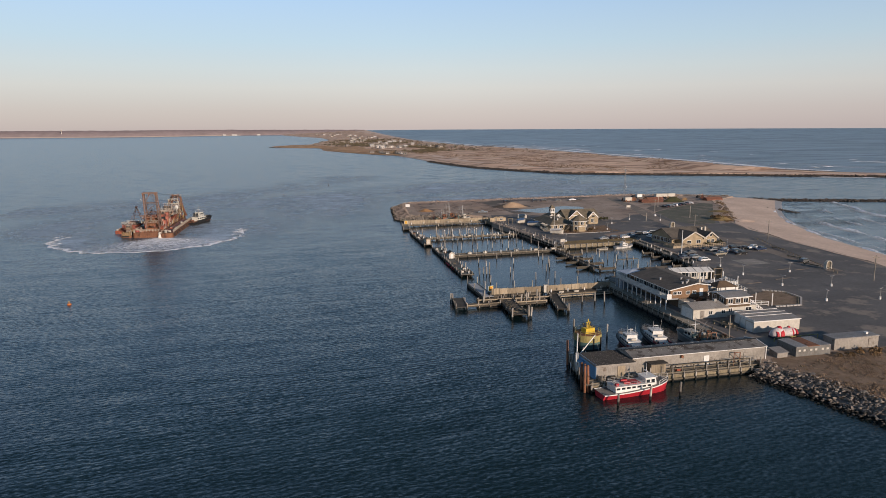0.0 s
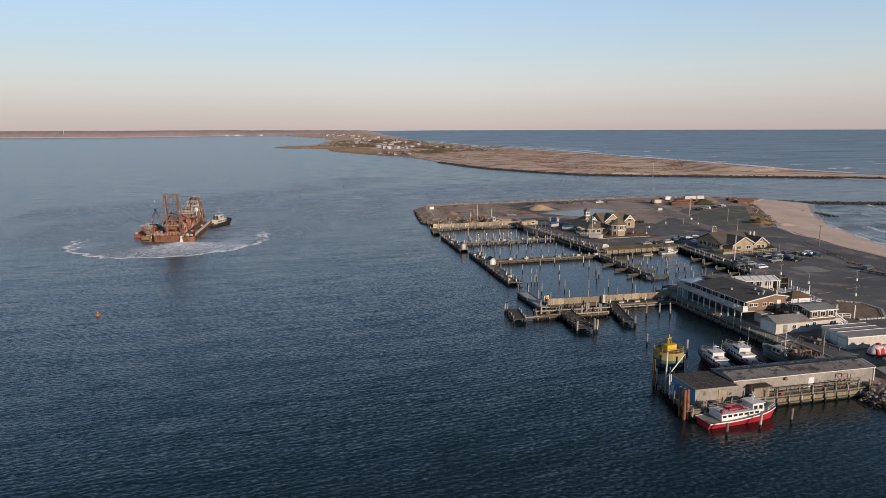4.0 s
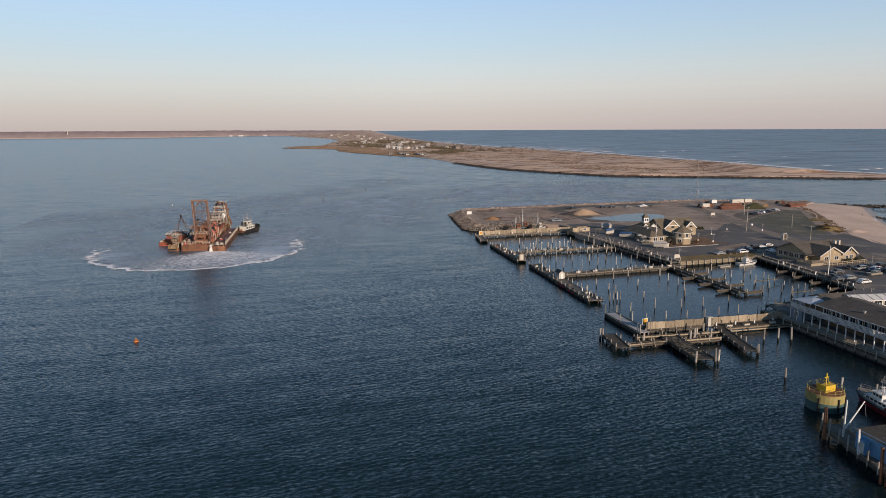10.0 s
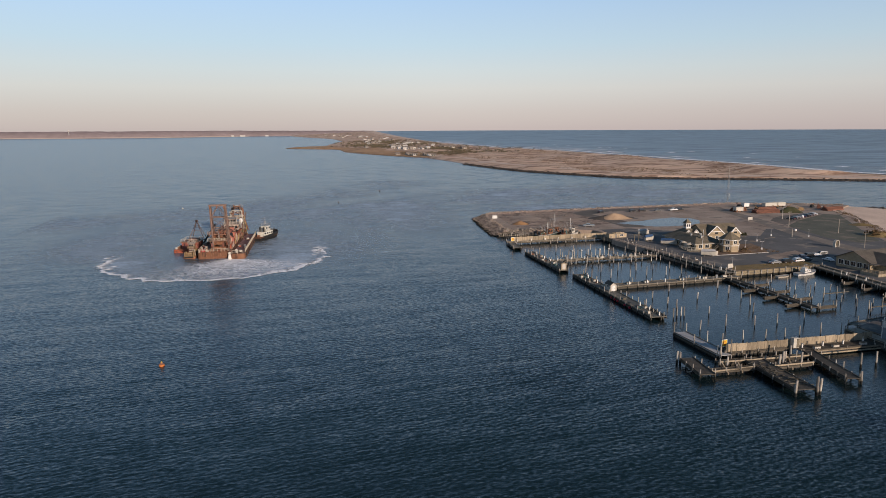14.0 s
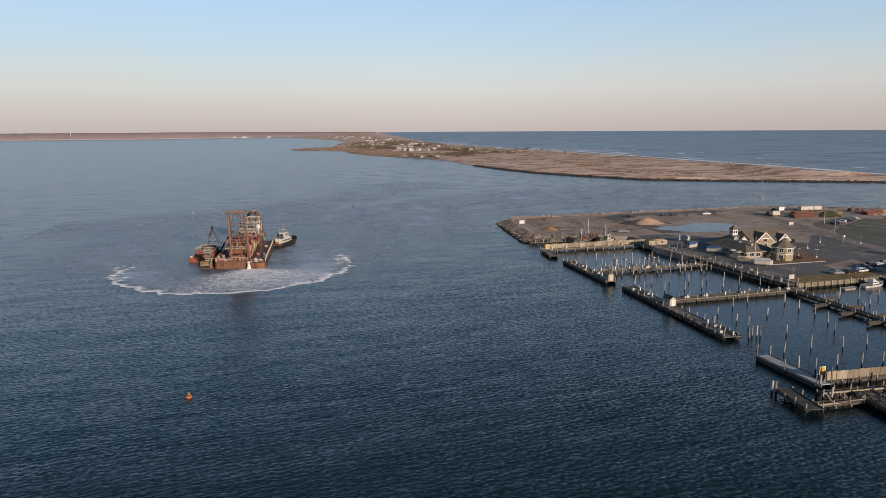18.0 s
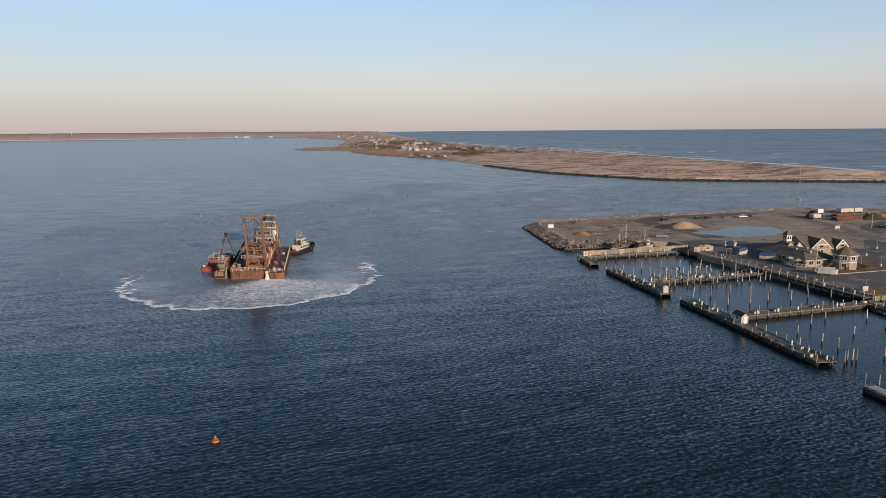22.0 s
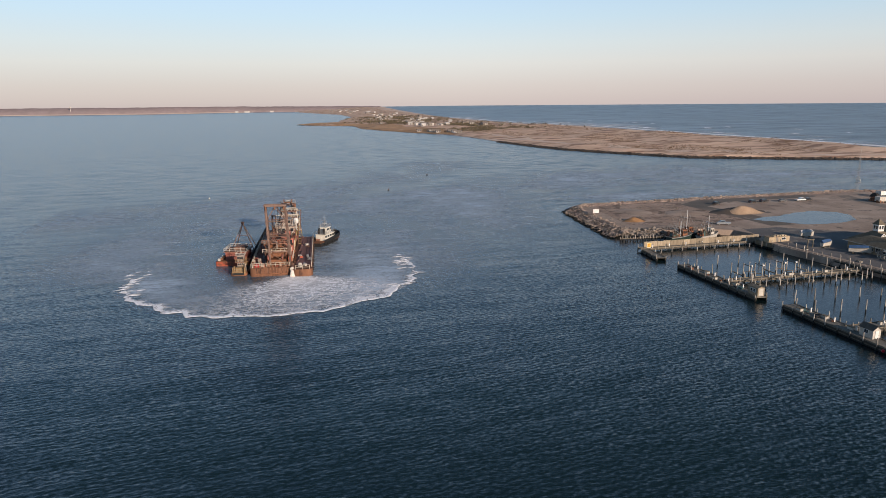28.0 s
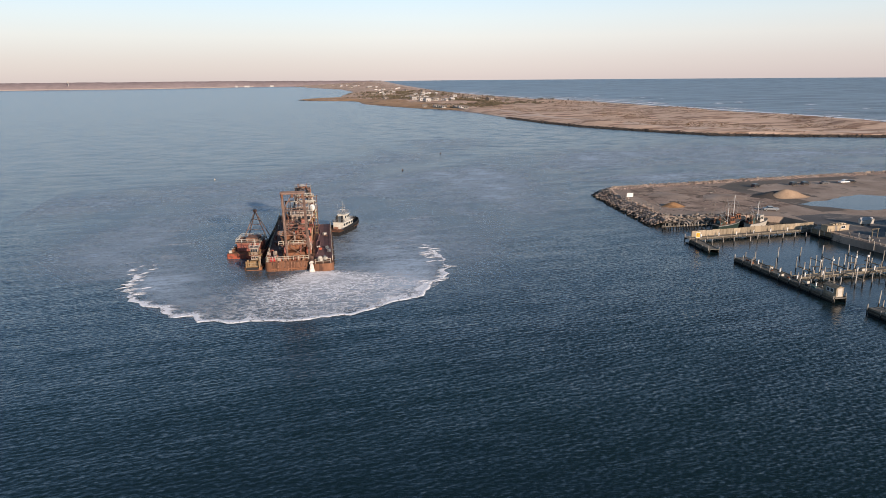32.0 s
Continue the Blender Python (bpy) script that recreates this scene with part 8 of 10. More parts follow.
part("deckhouse_roof", Build().box(5.3, 30.6, 8.2, 11.7, 37.4, 8.4), M_STAINED, dh)
for x in (6.1, 7.4, 8.7, 10):
    part("pane", Build().box(x, 30.92, 6.8, x + .9, 31.0, 7.7), M_GLASS, dh)
for y in (31.6, 33.4, 35.2):
    part("pane", Build().box(5.62, y, 6.8, 5.7, y + 1.1, 7.7), M_GLASS, dh)
    part("pane", Build().box(11.3, y, 6.8, 11.38, y + 1.1, 7.7), M_GLASS, dh)
pw = part("lever_room", Build().box(7.0, 32.4, 8.4, 10.2, 36, 10.3), M_STAINED, DR, "white lever room with windows")
part("lever_room_roof", Build().box(6.7, 32, 10.3, 10.5, 36.4, 10.45), M_STEEL, pw)
for x in (7.0, 8.1, 9.2):
    part("pane", Build().box(x + .1, 32.33, 9.2, x + .8, 32.4, 10.0), M_GLASS, pw)
railing(dh, [(5.4, 30.7, 8.4), (11.6, 30.7, 8.4), (11.6, 37.3, 8.4)], 1.0, 1.2, M_OFFWHITE, .05, 2)
part("radome", Build().rings([[(11.5 + r * math.cos(a * math.pi / 6), 38.4 + r * math.sin(a * math.pi / 6), z) for a in range(12)] for r, z in ((.2, 5.8), (.2, 7.7), (.75, 8.3), (.9, 8.9), (.7, 9.6), (.1, 9.9))]), M_WHITE, DR, smooth=True)
fr_ = part("rear_frame", Build().box(4.8, 50.6, DK, 12, 51.0, DK + .4), M_RUSTDARK, DR, "dark rear frame with struts")
lattice(fr_, (5, 49.5, 11.8, 56.0), (6.4, 51.6, 10.8, 54.4), DK, 12.4, 3, .3, M_RUSTDARK)
part("head_platform", Build().box(6.2, 51.2, 12.4, 11, 54.8, 12.6), M_RUST, fr_)
railing(fr_, [(6.2, 51.2, 12.6), (11, 51.2, 12.6), (11, 54.8, 12.6), (6.2, 54.8, 12.6), (6.2, 51.2, 12.6)], 1.1, 1.3, M_STEEL, .05, 2)
for x in (7.2, 9.8):
    part("head_sheave", Build().rod((x - .2, 53, 13.2), (x + .2, 53, 13.2), .8, .9, 16), M_RUST, fr_)
part("head_cabin", Build().box(8, 52.4, 12.6, 9.2, 53.6, 13.9), M_STEEL, fr_)
for s in (0, 1):
    part("white_strut", Build().beam((5.6 + 5.2 * s, 39, 8.2), (6.8 + 3.2 * s, 51.2, 12.4), .2), M_OFFWHITE, fr_)
    part("back_stay", Build().beam((5 + 7.2 * s, 59.2, DK), (6.8 + 3.2 * s, 54.6, 12.4), .3), M_RUSTDARK, fr_)
    part("yellow_ladder", Build().beam((13, 46.5 + s * .6, DK), (11.8, 49.8 + s * .6, 9.0), .09), M_DULLYELLOW, fr_)
part("ladder_rungs", Build().rod((12.6, 47.8, 4.5), (12.6, 48.5, 4.5), .05), M_DULLYELLOW, fr_)
lad = part("cutter_ladder", Build().beam((10.7, 6.0, 3.4), (10.9, 44.0, 5.2), 1.0, 1.2), M_REDPRIMER, DR, "red discharge pipe along the deck")
for i in range(7):
    part("pipe_saddle", Build().box(10.1, 7.5 + i * 5.6, DK, 11.5, 7.9 + i * 5.6, 3.2 + i * .24), M_RUST, lad)
for x in (2.6, 9.4):
    part("bow_post", Build().beam((x, 59, DK), (x, 59, 7.5), .4), M_RUST, DR)
part("bow_beam", Build().beam((2.2, 59, 7.5), (9.8, 59, 7.5), .4), M_RUST, DR)

# clutter over the machinery house
for i in range(84):
    x, y, z = g.uniform(4.4, 10.6), g.uniform(9.8, 49), 5.6
    s = g.uniform(.35, 1.1)
    part("deck_machine", Build().turned(x, y, z, s * 1.5, s, s * g.uniform(.6, 1.6), g.uniform(0, 90)), g.choice((M_RUST, M_RUSTDARK, M_REDGEAR, M_RUSTDARK, M_STAINED, M_BLACK, M_BLACK)), mh)
for i in range(34):
    x0, y0, z0 = g.uniform(4.4, 10.4), g.uniform(9.8, 46), g.uniform(5.6, 6.4)
    part("pipe_run", Build().rod((x0, y0, z0), (x0 + g.uniform(-2, 2), y0 + g.uniform(-1, 6), z0 + g.uniform(-1, 3.2)), .13, .13, 6), g.choice((M_RUST, M_RUSTDARK, M_OFFWHITE, M_BLACK)), mh)
wf = part("white_frame", Build().box(7.1, 42.2, 5.8, 12.5, 42.4, 6.0), M_OFFWHITE, DR, "white steel frame over the deckhouse")
lattice(wf, (6.5, 40.0, 12.5, 43.6), (7.5, 41.2, 11.5, 42.6), 5.8, 12.6, 3, .2, M_OFFWHITE)
for z in (9.4, 11.6):
    part("frame_platform", Build().box(6.9, 40.6, z, 12.1, 43.4, z + .15), M_RUSTDARK, wf)
    railing(wf, [(6.9, 40.6, z + .15), (12.1, 40.6, z + .15)], .9, 1.0, M_RAIL, .05, 2)
for s in (0, 1):
    part("dark_strut", Build().beam((5.5 + s * 6.0, 38.5, 5.8), (7.1 + s * 2.6, 50.8, 12.6), .3), M_BLACK, fr_)
    part("dark_strut", Build().beam((5.3 + s * 6.4, 47.5, 5.8), (7.3 + s * 2.2, 42.6, 12.4), .26), M_BLACK, fr_)
for s in (0, 1):
    part("a_frame_leg", Build().beam((4.6 + s * 8.2, 44.0, 5.8), (8.0 + s * 1.6, 48.0, 13.6), .34), M_BLACK, fr_)
    part("a_frame_leg", Build().beam((5.2 + s * 7.4, 56.0, DK), (8.0 + s * 1.6, 48.6, 13.6), .3), M_RUSTDARK, fr_)
part("a_frame_head", Build().beam((7.6, 48.3, 13.6), (10.0, 48.3, 13.6), .4), M_RUSTDARK, fr_)
for x in (7.3, 9.3):
    part("stay_cable", Build().rod((x - .7, 5.2, 18.8), (x, 52.6, 13.4), .04, .04, 4), M_BLACK, fr_)

# wide white pipe frame, a long inclined ladder and red housings abreast of the gantry
pf = part("pipe_frame", Build().box(4.6, 38.6, 5.66, 13.2, 38.8, 5.9), M_OFFWHITE, DR, "white pipe frame across the deck")
for i in range(6):
    x = 4.9 + i * 1.6
    part("frame_post", Build().beam((x, 38.7, 5.7), (x + .3 * (i - 2.5) * -.4, 40.5, 11.0 - .5 * abs(i - 2.5)), .16), M_STAINED, pf)
for z in (7.4, 9.2, 10.4):
    part("frame_rail", Build().beam((5.0, 39.2 + (z - 5.7) * .3, z), (12.6, 39.2 + (z - 5.7) * .3, z + .2), .14), M_OFFWHITE, pf)
for i in range(5):
    part("frame_brace", Build().beam((4.9 + i * 1.6, 38.9, 5.9), (6.4 + i * 1.5, 40.3, 10.0), .1), (M_BLACK, M_STAINED)[i % 2], pf)
il = part("inclined_ladder", Build().beam((12.3, 30.0, 2.4), (12.1, 46.0, 11.4), .22).beam((13.1, 30.0, 2.4), (12.9, 46.0, 11.4), .22), M_RUST, DR, "long ochre inclined ladder")
for i in range(14):
    k = (i + .5) / 14
    part("rung", Build().beam((12.3 - .2 * k, 30 + 16 * k, 2.4 + 9 * k), (13.1 - .2 * k, 30 + 16 * k, 2.4 + 9 * k), .12), M_DULLYELLOW, il)
for x, y, z, w, d, h in ((10.9, 14.0, DK, 1.0, 3.4, 3.6), (10.8, 19.5, DK, 1.0, 2.6, 4.6), (8.6, 11.0, 5.66, 2.4, 2.2, 1.9), (5.4, 12.5, 5.66, 1.8, 2.6, 1.5), (9.2, 17.0, 5.66, 2.0, 3.0, 2.4), (6.4, 22.0, 5.66, 2.6, 2.4, 1.7), (9.4, 26.0, 5.66, 1.6, 2.0, 2.2)):
    hs = part("gear_housing", Build().turned(x, y, z, w, d, h, g.uniform(-8, 8)), M_REDGEAR, DR, "faded red gear housing")
    part("housing_lid", Build().turned(x, y, z + h, w * 1.1, d * 1.06, .14, 0), M_RUSTDARK, hs)
for i in range(22):
    x, y = (g.uniform(.5, 3.6), g.uniform(.9, 6.5)) if i < 12 else (g.uniform(.6, 4.0), g.uniform(7, 40))
    part("side_deck_gear", Build().turned(x, y, DK + .05, g.uniform(.4, .9), g.uniform(.4, .9), g.uniform(.4, 1.5), g.uniform(0, 90)), g.choice((M_REDGEAR, M_REDGEAR, M_RUSTDARK, M_RUST, M_STAINED)), DR)
for i in range(5):
    x = 4.9 + i * 1.25
    part("flywheel", Build().rod((x, 3.0 + .5 * (i % 2), 4.6 + 1.6 * (i % 3)), (x + .35, 3.0 + .5 * (i % 2), 4.6 + 1.6 * (i % 3)), .95, .95, 16), (M_REDGEAR, M_RUSTDARK, M_STAINED)[i % 3], mc)

# gear along the side of the machinery house and on the side pontoon
for i in range(40):
    y = 8.5 + i * .95
    h_ = g.uniform(.3, 1.7)
    part("side_gear", Build().turned(g.uniform(10.4, 11.3), y, DK, g.uniform(.4, .9), g.uniform(.4, 1.1), h_, g.uniform(-20, 20)), g.choice((M_RUST, M_RUSTDARK, M_REDGEAR, M_RUSTDARK, M_STAINED, M_BLACK)), DR)
for i in range(14):
    y = 9 + i * 2.9
    part("side_stanchion", Build().beam((11.3, y, DK), (11.3 + g.uniform(-.3, .3), y, DK + g.uniform(2.2, 4.4)), .12), g.choice((M_RUST, M_OFFWHITE, M_DULLYELLOW)), DR)
for i in range(5):
    y = 8 + i * 7.2
    part("spare_pipe", Build().rod((12.9 + .5 * (i % 2), y, DK - .02), (13.2 + .5 * (i % 2), y + 6.4, DK - .02), .2, .2, 8), M_SCOWDECK, sp_)
for i in range(9):
    part("pontoon_gear", Build().turned(g.uniform(12.8, 16.2), g.uniform(1, 44), DK - .2, g.uniform(.4, 1.0), g.uniform(.4, .9), g.uniform(.3, .9), g.uniform(0, 90)), g.choice((M_RUST, M_OFFWHITE, M_STEEL, M_REDPRIMER)), sp_)
for i in range(16):
    x0, y0, z0 = g.uniform(5.0, 11.0), g.uniform(29.0, 40), g.uniform(8.2, 10.4)
    part("antenna_gear", Build().rod((x0, y0, z0 - 1), (x0 + g.uniform(-.6, .6), y0, z0 + g.uniform(.6, 2.4)), .09, .06, 5), g.choice((M_OFFWHITE, M_BLACK, M_RUST)), dh)

# work barge with an A-frame crane
WB = thing("crane_barge", -72.8, 331.0, 0, -10, "rusty work barge with a red deckhouse and A-frame", "barge")
b = Build()
pontoon(b, 0, 0, 9.6, 17, -.8, 1.25, .4)
part("hull", b, M_REDPRIMER, WB, "dull red barge hull")
part("deck", Build().box(.3, .4, 1.25, 9.3, 16.8, 1.32), M_RUSTDARK, WB)
ch = part("deckhouse", Build().box(2.2, 3.0, 1.3, 8.2, 10.0, 3.5), M_REDGEAR, WB, "red corrugated deckhouse")
for i in range(11):
    part("rib", Build().box(2.3 + i * .55, 2.92, 1.4, 2.5 + i * .55, 3.0, 3.4), M_REDGEAR, ch)
part("house_top", Build().box(1.8, 2.6, 3.5, 8.6, 10.4, 3.65), M_RUST, ch)
railing(ch, [(1.9, 2.7, 3.65), (8.5, 2.7, 3.65), (8.5, 10.3, 3.65), (1.9, 10.3, 3.65), (1.9, 2.7, 3.65)], 1.0, 1.4, M_OFFWHITE, .05, 2)
part("top_cabin", Build().box(4.2, 5.0, 3.65, 7.6, 8.8, 4.5), M_RUST, ch)
af = part("a_frame", Build().box(4.6, 12.4, 1.3, 5.4, 13.2, 1.8), M_RUSTDARK, WB, "dark A-frame of four legs")
for x, y in ((1.4, 11.2), (9.2, 11.0), (2.2, 15.0), (9.4, 15.2)):
    part("leg", Build().beam((x, y, 1.3), (5.4, 12.8, 10.4), .2), M_GANTRY, af)
part("head_block", Build().box(5.0, 12.3, 10.2, 5.8, 13.3, 10.9), M_RUST, af)
for k_ in (.3, .45, .6, .75):
    p = [tuple(a + k_ * (c - a) for a, c in zip(q, (5.4, 12.8, 10.4))) for q in ((1.4, 11.2, 1.3), (9.2, 11.0, 1.3))]
    part("cross_tie", Build().beam(p[0], p[1], .11), M_GANTRY, af)
part("boom", Build().beam((9.2, 4.0, 1.6), (13.2, 10.5, 9.4), .45, .5), M_BLACK, WB, "black conveyor boom")
for i in range(5):
    part("deck_gear", Build().turned(.8 + (i % 2) * .5, 1.2 + i * 1.2, 1.32, .7, .6, .7, 20 * i), (M_OFFWHITE, M_RUSTDARK)[i % 2], WB)

# push boat
PB = thing("push_boat", -67.4, 317.6, 0, -8, "small rusty push boat with an off-white wheelhouse", "boat")
b = Build()
pontoon(b, -.4, 0, 4.0, 8.6, -.6, .75, .9)
part("hull", b, M_RUSTDARK, PB, "dark rusty push boat hull")
part("bow_fender", Build().box(.3, -.3, .25, 3.3, -.02, .85), M_BLACK, PB)
part("deck_rail", Build().box(.5, .05, .75, 3.1, .2, 1.1), M_OCHRE, PB)
c1 = part("wheelhouse", Build().box(.9, 3.6, .75, 2.7, 5.6, 4.9), M_STAINED, PB, "tall narrow cream wheelhouse")
part("wheelhouse_roof", Build().box(.6, 3.2, 4.9, 3.0, 5.9, 5.05), M_STAINED, c1)
for x in (1.0, 1.55, 2.1):
    part("pane", Build().box(x, 3.53, 3.9, x + .42, 3.6, 4.65), M_GLASS, c1)
    part("port_hole", Build().box(x + .05, 3.54, 2.2, x + .35, 3.6, 2.7), M_GLASS, c1)
for y in (3.8, 4.7):
    part("pane", Build().box(.83, y, 3.9, .9, y + .7, 4.65), M_GLASS, c1)
railing(c1, [(.6, 3.0, 3.2), (3.0, 3.0, 3.2), (3.0, 6.0, 3.2)], .8, .8, M_OCHRE, .05, 2)
part("bridge_deck", Build().box(.5, 2.9, 3.08, 3.1, 6.1, 3.2), M_RUST, c1)
railing(c1, [(.6, 3.2, 5.05), (3.0, 3.2, 5.05), (3.0, 5.9, 5.05), (.6, 5.9, 5.05), (.6, 3.2, 5.05)], .6, .8, M_OFFWHITE, .04, 1)
part("mast", Build().rod((1.8, 4.8, 5.05), (1.8, 4.8, 7.0), .07, .05).box(1.3, 4.75, 6.2, 2.3, 4.85, 6.3), M_OFFWHITE, c1)
part("engine_casing", Build().box(.9, 1.4, .75, 2.8, 3.0, 2.0), M_OCHRE, PB, "ochre engine casing")
for i in range(20):
    part("deck_gear", Build().turned(g.uniform(.2, 3.6), g.uniform(.7, 7.6), .75, g.uniform(.25, .7), g.uniform(.25, .7), g.uniform(.4, 2.2), g.uniform(0, 90)), g.choice((M_RUSTHULL, M_CREAM, M_STAINED, M_OCHRE, M_BLACK)), PB)
for x in (.2, 3.4):
    part("push_knee", Build().box(x, -.25, .7, x + .35, .5, 2.4), M_OCHRE, PB)
railing(PB, [(.3, .5, .75), (3.4, .5, .75)], 1.0, .8, M_CREAM, .05, 2)
part("exhaust", Build().rod((1.0, 6.2, .75), (1.0, 6.2, 5.6), .14, .14), M_BLACK, PB)

# tug
rz, L = tilted((-43.4, 351.6), (-35.4, 364.6))
TG = thing("tug_boat", -43.4, 351.6, 0, rz, "tug with a black hull and white deckhouse", "tug")
lo, rub = hull(TG, 15.3, 5.8, 1.3, M_BLACK, sheer=1.3, bow=.3, stern=.8, flare=.9)
part("rub_rail", rub, M_BLACK, TG)
part("bulwark", Build().rings([[(p[0][0] * .985 + .1, p[0][1] * .97, p[0][2] - .1), (p[0][0] * .985 + .1, p[0][1] * .97, p[0][2] + .8), (p[0][0] * .985 + .1, p[0][1] * .93, p[0][2] + .8), (p[0][0] * .985 + .1, p[0][1] * .93, p[0][2] - .1)] for p in lo[2:]]), M_BLACK, TG)
part("bulwark", Build().rings([[(p[5][0] * .985 + .1, p[5][1] * .97, p[5][2] - .1), (p[5][0] * .985 + .1, p[5][1] * .97, p[5][2] + .8), (p[5][0] * .985 + .1, p[5][1] * .93, p[5][2] + .8), (p[5][0] * .985 + .1, p[5][1] * .93, p[5][2] - .1)] for p in lo[2:]]), M_BLACK, TG)
part("deck", Build().slab([(p[0][0], p[0][1] * .95) for p in lo] + [(p[5][0], p[5][1] * .95) for p in lo[::-1]], 1.3, 1.45), M_RUSTDARK, TG)
M_TUGCREAM = plain("cream_tug_paint", (0.60, 0.58, 0.52), 0.5)
house(TG, 3.8, -1.75, 1.45, 10.6, 1.75, 3.4, M_TUGCREAM, "deckhouse", .2, 4, label="white lower deckhouse")
house(TG, 6.0, -1.3, 3.5, 9.2, 1.3, 5.5, M_TUGCREAM, "wheelhouse", .2, 3, label="white wheelhouse with a band of windows")
railing(TG, [(4.0, -1.65, 3.5), (10.4, -1.65, 3.5), (10.4, 1.65, 3.5), (4.0, 1.65, 3.5), (4.0, -1.65, 3.5)], .9, 1.2, M_STEEL, .04, 2)
railing(TG, [(6.0, -1.2, 5.79), (9.0, -1.2, 5.79), (9.0, 1.2, 5.79), (6.0, 1.2, 5.79), (6.0, -1.2, 5.79)], .8, 1.2, M_STEEL, .04, 2)
part("funnel", Build().rod((4.8, -.9, 3.4), (4.8, -.9, 5.4), .38, .34, 12), M_BLACK, TG)
part("funnel", Build().rod((4.8, .9, 3.4), (4.8, .9, 5.4), .38, .34, 12), M_BLACK, TG)
part("mast", Build().rod((7.0, 0, 5.7), (7.0, 0, 9.8), .14, .06).box(6.9, -1.0, 7.6, 7.1, 1.0, 7.72).box(6.9, -.6, 8.6, 7.1, .6, 8.72), M_STEEL, TG)
part("radar", Build().box(6.8, -.8, 6.8, 7.2, .8, 6.95), M_WHITE, TG)
for i in range(2):
    part("antenna", Build().rod((6.2, -1.1 + 2.2 * i, 5.75), (6.1, -1.1 + 2.2 * i, 8.6), .03, .02, 5), M_WHITE, TG)
part("bow_fender", Build().rings([[(15.0 + .3 * math.cos(t) - .12 * abs(y), y, 2.6 + .45 * math.sin(t)) for t in [j * math.pi / 4 for j in range(8)]] for y in (-1.5, -.8, 0, .8, 1.5)]), M_BLACK, TG)
for i in range(6):
    for s in (-1, 1):
        part("tyre", Build().rod((2.0 + i * 1.7, s * 2.78, 1.0), (2.0 + i * 1.7, s * 3.0, 1.0), .42, .42, 12), M_BLACK, TG)
part("towing_winch", Build().rod((2.2, -.6, 2.0), (2.2, .6, 2.0), .4, .4, 12), M_RUST, TG)
part("tow_line", Build().rod((.6, .6, 1.7), (-3.4, 1.4, 1.2), .06, .06, 5), M_OFFWHITE, TG)

# ---------------------------------------------------------------- foam on the water
def foam_material(name, kind, centre, scale=0.28, lo=0.5, hi=0.62, amount=0.75):
    """White lacy foam, open between its threads. kind: ring round centre, fan below the outfall, or streak."""
    m = bpy.data.materials.new(name)
    m.use_nodes = True
    n, l = m.node_tree.nodes, m.node_tree.links
    p = n["Principled BSDF"]
    p.inputs["Base Color"].default_value = (0.92, 0.92, 0.95, 1)
    p.inputs["Roughness"].default_value = 0.7
    pos = n.new("ShaderNodeTexCoord").outputs["Object"]

    def calc(op, a, b=0.0, c=None):
        k = n.new("ShaderNodeMath")
        k.operation = op
        for i, s in enumerate((a, b) if c is None else (a, b, c)):
            if isinstance(s, (int, float)):
                k.inputs[i].default_value = s
            else:
                l.new(s, k.inputs[i])
        return k.outputs[0]

    def noise_at(s, det, ro, dist, stretch=(1, 1, 1)):
        mp = n.new("ShaderNodeMapping")
        mp.inputs["Scale"].default_value = stretch
        l.new(pos, mp.inputs["Vector"])
        t = n.new("ShaderNodeTexNoise")
        t.inputs["Scale"].default_value = s
        t.inputs["Detail"].default_value = det
        t.inputs["Roughness"].default_value = ro
        t.inputs["Distortion"].default_value = dist
        l.new(mp.outputs[0], t.inputs["Vector"])
        return t.outputs["Fac"]

    def rng_(src, a, c):
        r = n.new("ShaderNodeMapRange")
        r.interpolation_type = 'SMOOTHSTEP'
        r.inputs["From Min"].default_value, r.inputs["From Max"].default_value = a, c
        l.new(src, r.inputs["Value"])
        return r.outputs[0]

    flat = (0.5, 1.0, 1.0) if kind == "fan" else (1, 1, 1)
    lace = noise_at(scale, 3.5, 0.55, 1.2, flat)
    lace = calc('ABSOLUTE', calc('SUBTRACT', lace, 0.5))
    thread = rng_(lace, 0.05, 0.008)
    blob = rng_(noise_at(scale * 2.2, 6.0, 0.7, 0.8, flat), lo, hi)
    fine = rng_(noise_at(scale * 7, 3.0, 0.6, 0.3), 0.38, 0.6)
    uvw = n.new("ShaderNodeUVMap").outputs[0]
    sep = n.new("ShaderNodeSeparateXYZ")
    l.new(uvw, sep.inputs[0])
    mask = sep.outputs[0]
    a = calc('MAXIMUM', calc('MULTIPLY', thread, 0.8), blob)
    a = calc('MULTIPLY', a, calc('MULTIPLY_ADD', fine, 0.35, 0.65))
    if kind == "ring":
        a = calc('MULTIPLY', a, rng_(calc('ADD', mask, calc('MULTIPLY', calc('SUBTRACT', noise_at(0.16, 4.0, 0.65, 0.8), 0.5), 2.0)), 0.12, 0.6))
    elif kind == "fan":
        a = calc('ADD', calc('MULTIPLY', a, rng_(mask, 0.0, 0.7)), calc('MULTIPLY', rng_(mask, 0.25, 1.15), 0.55))
    else:
        a = calc('MULTIPLY', a, mask)
    a = calc('MINIMUM', calc('MULTIPLY', a, amount), 1.0)
    l.new(a, p.inputs["Alpha"])
    return m


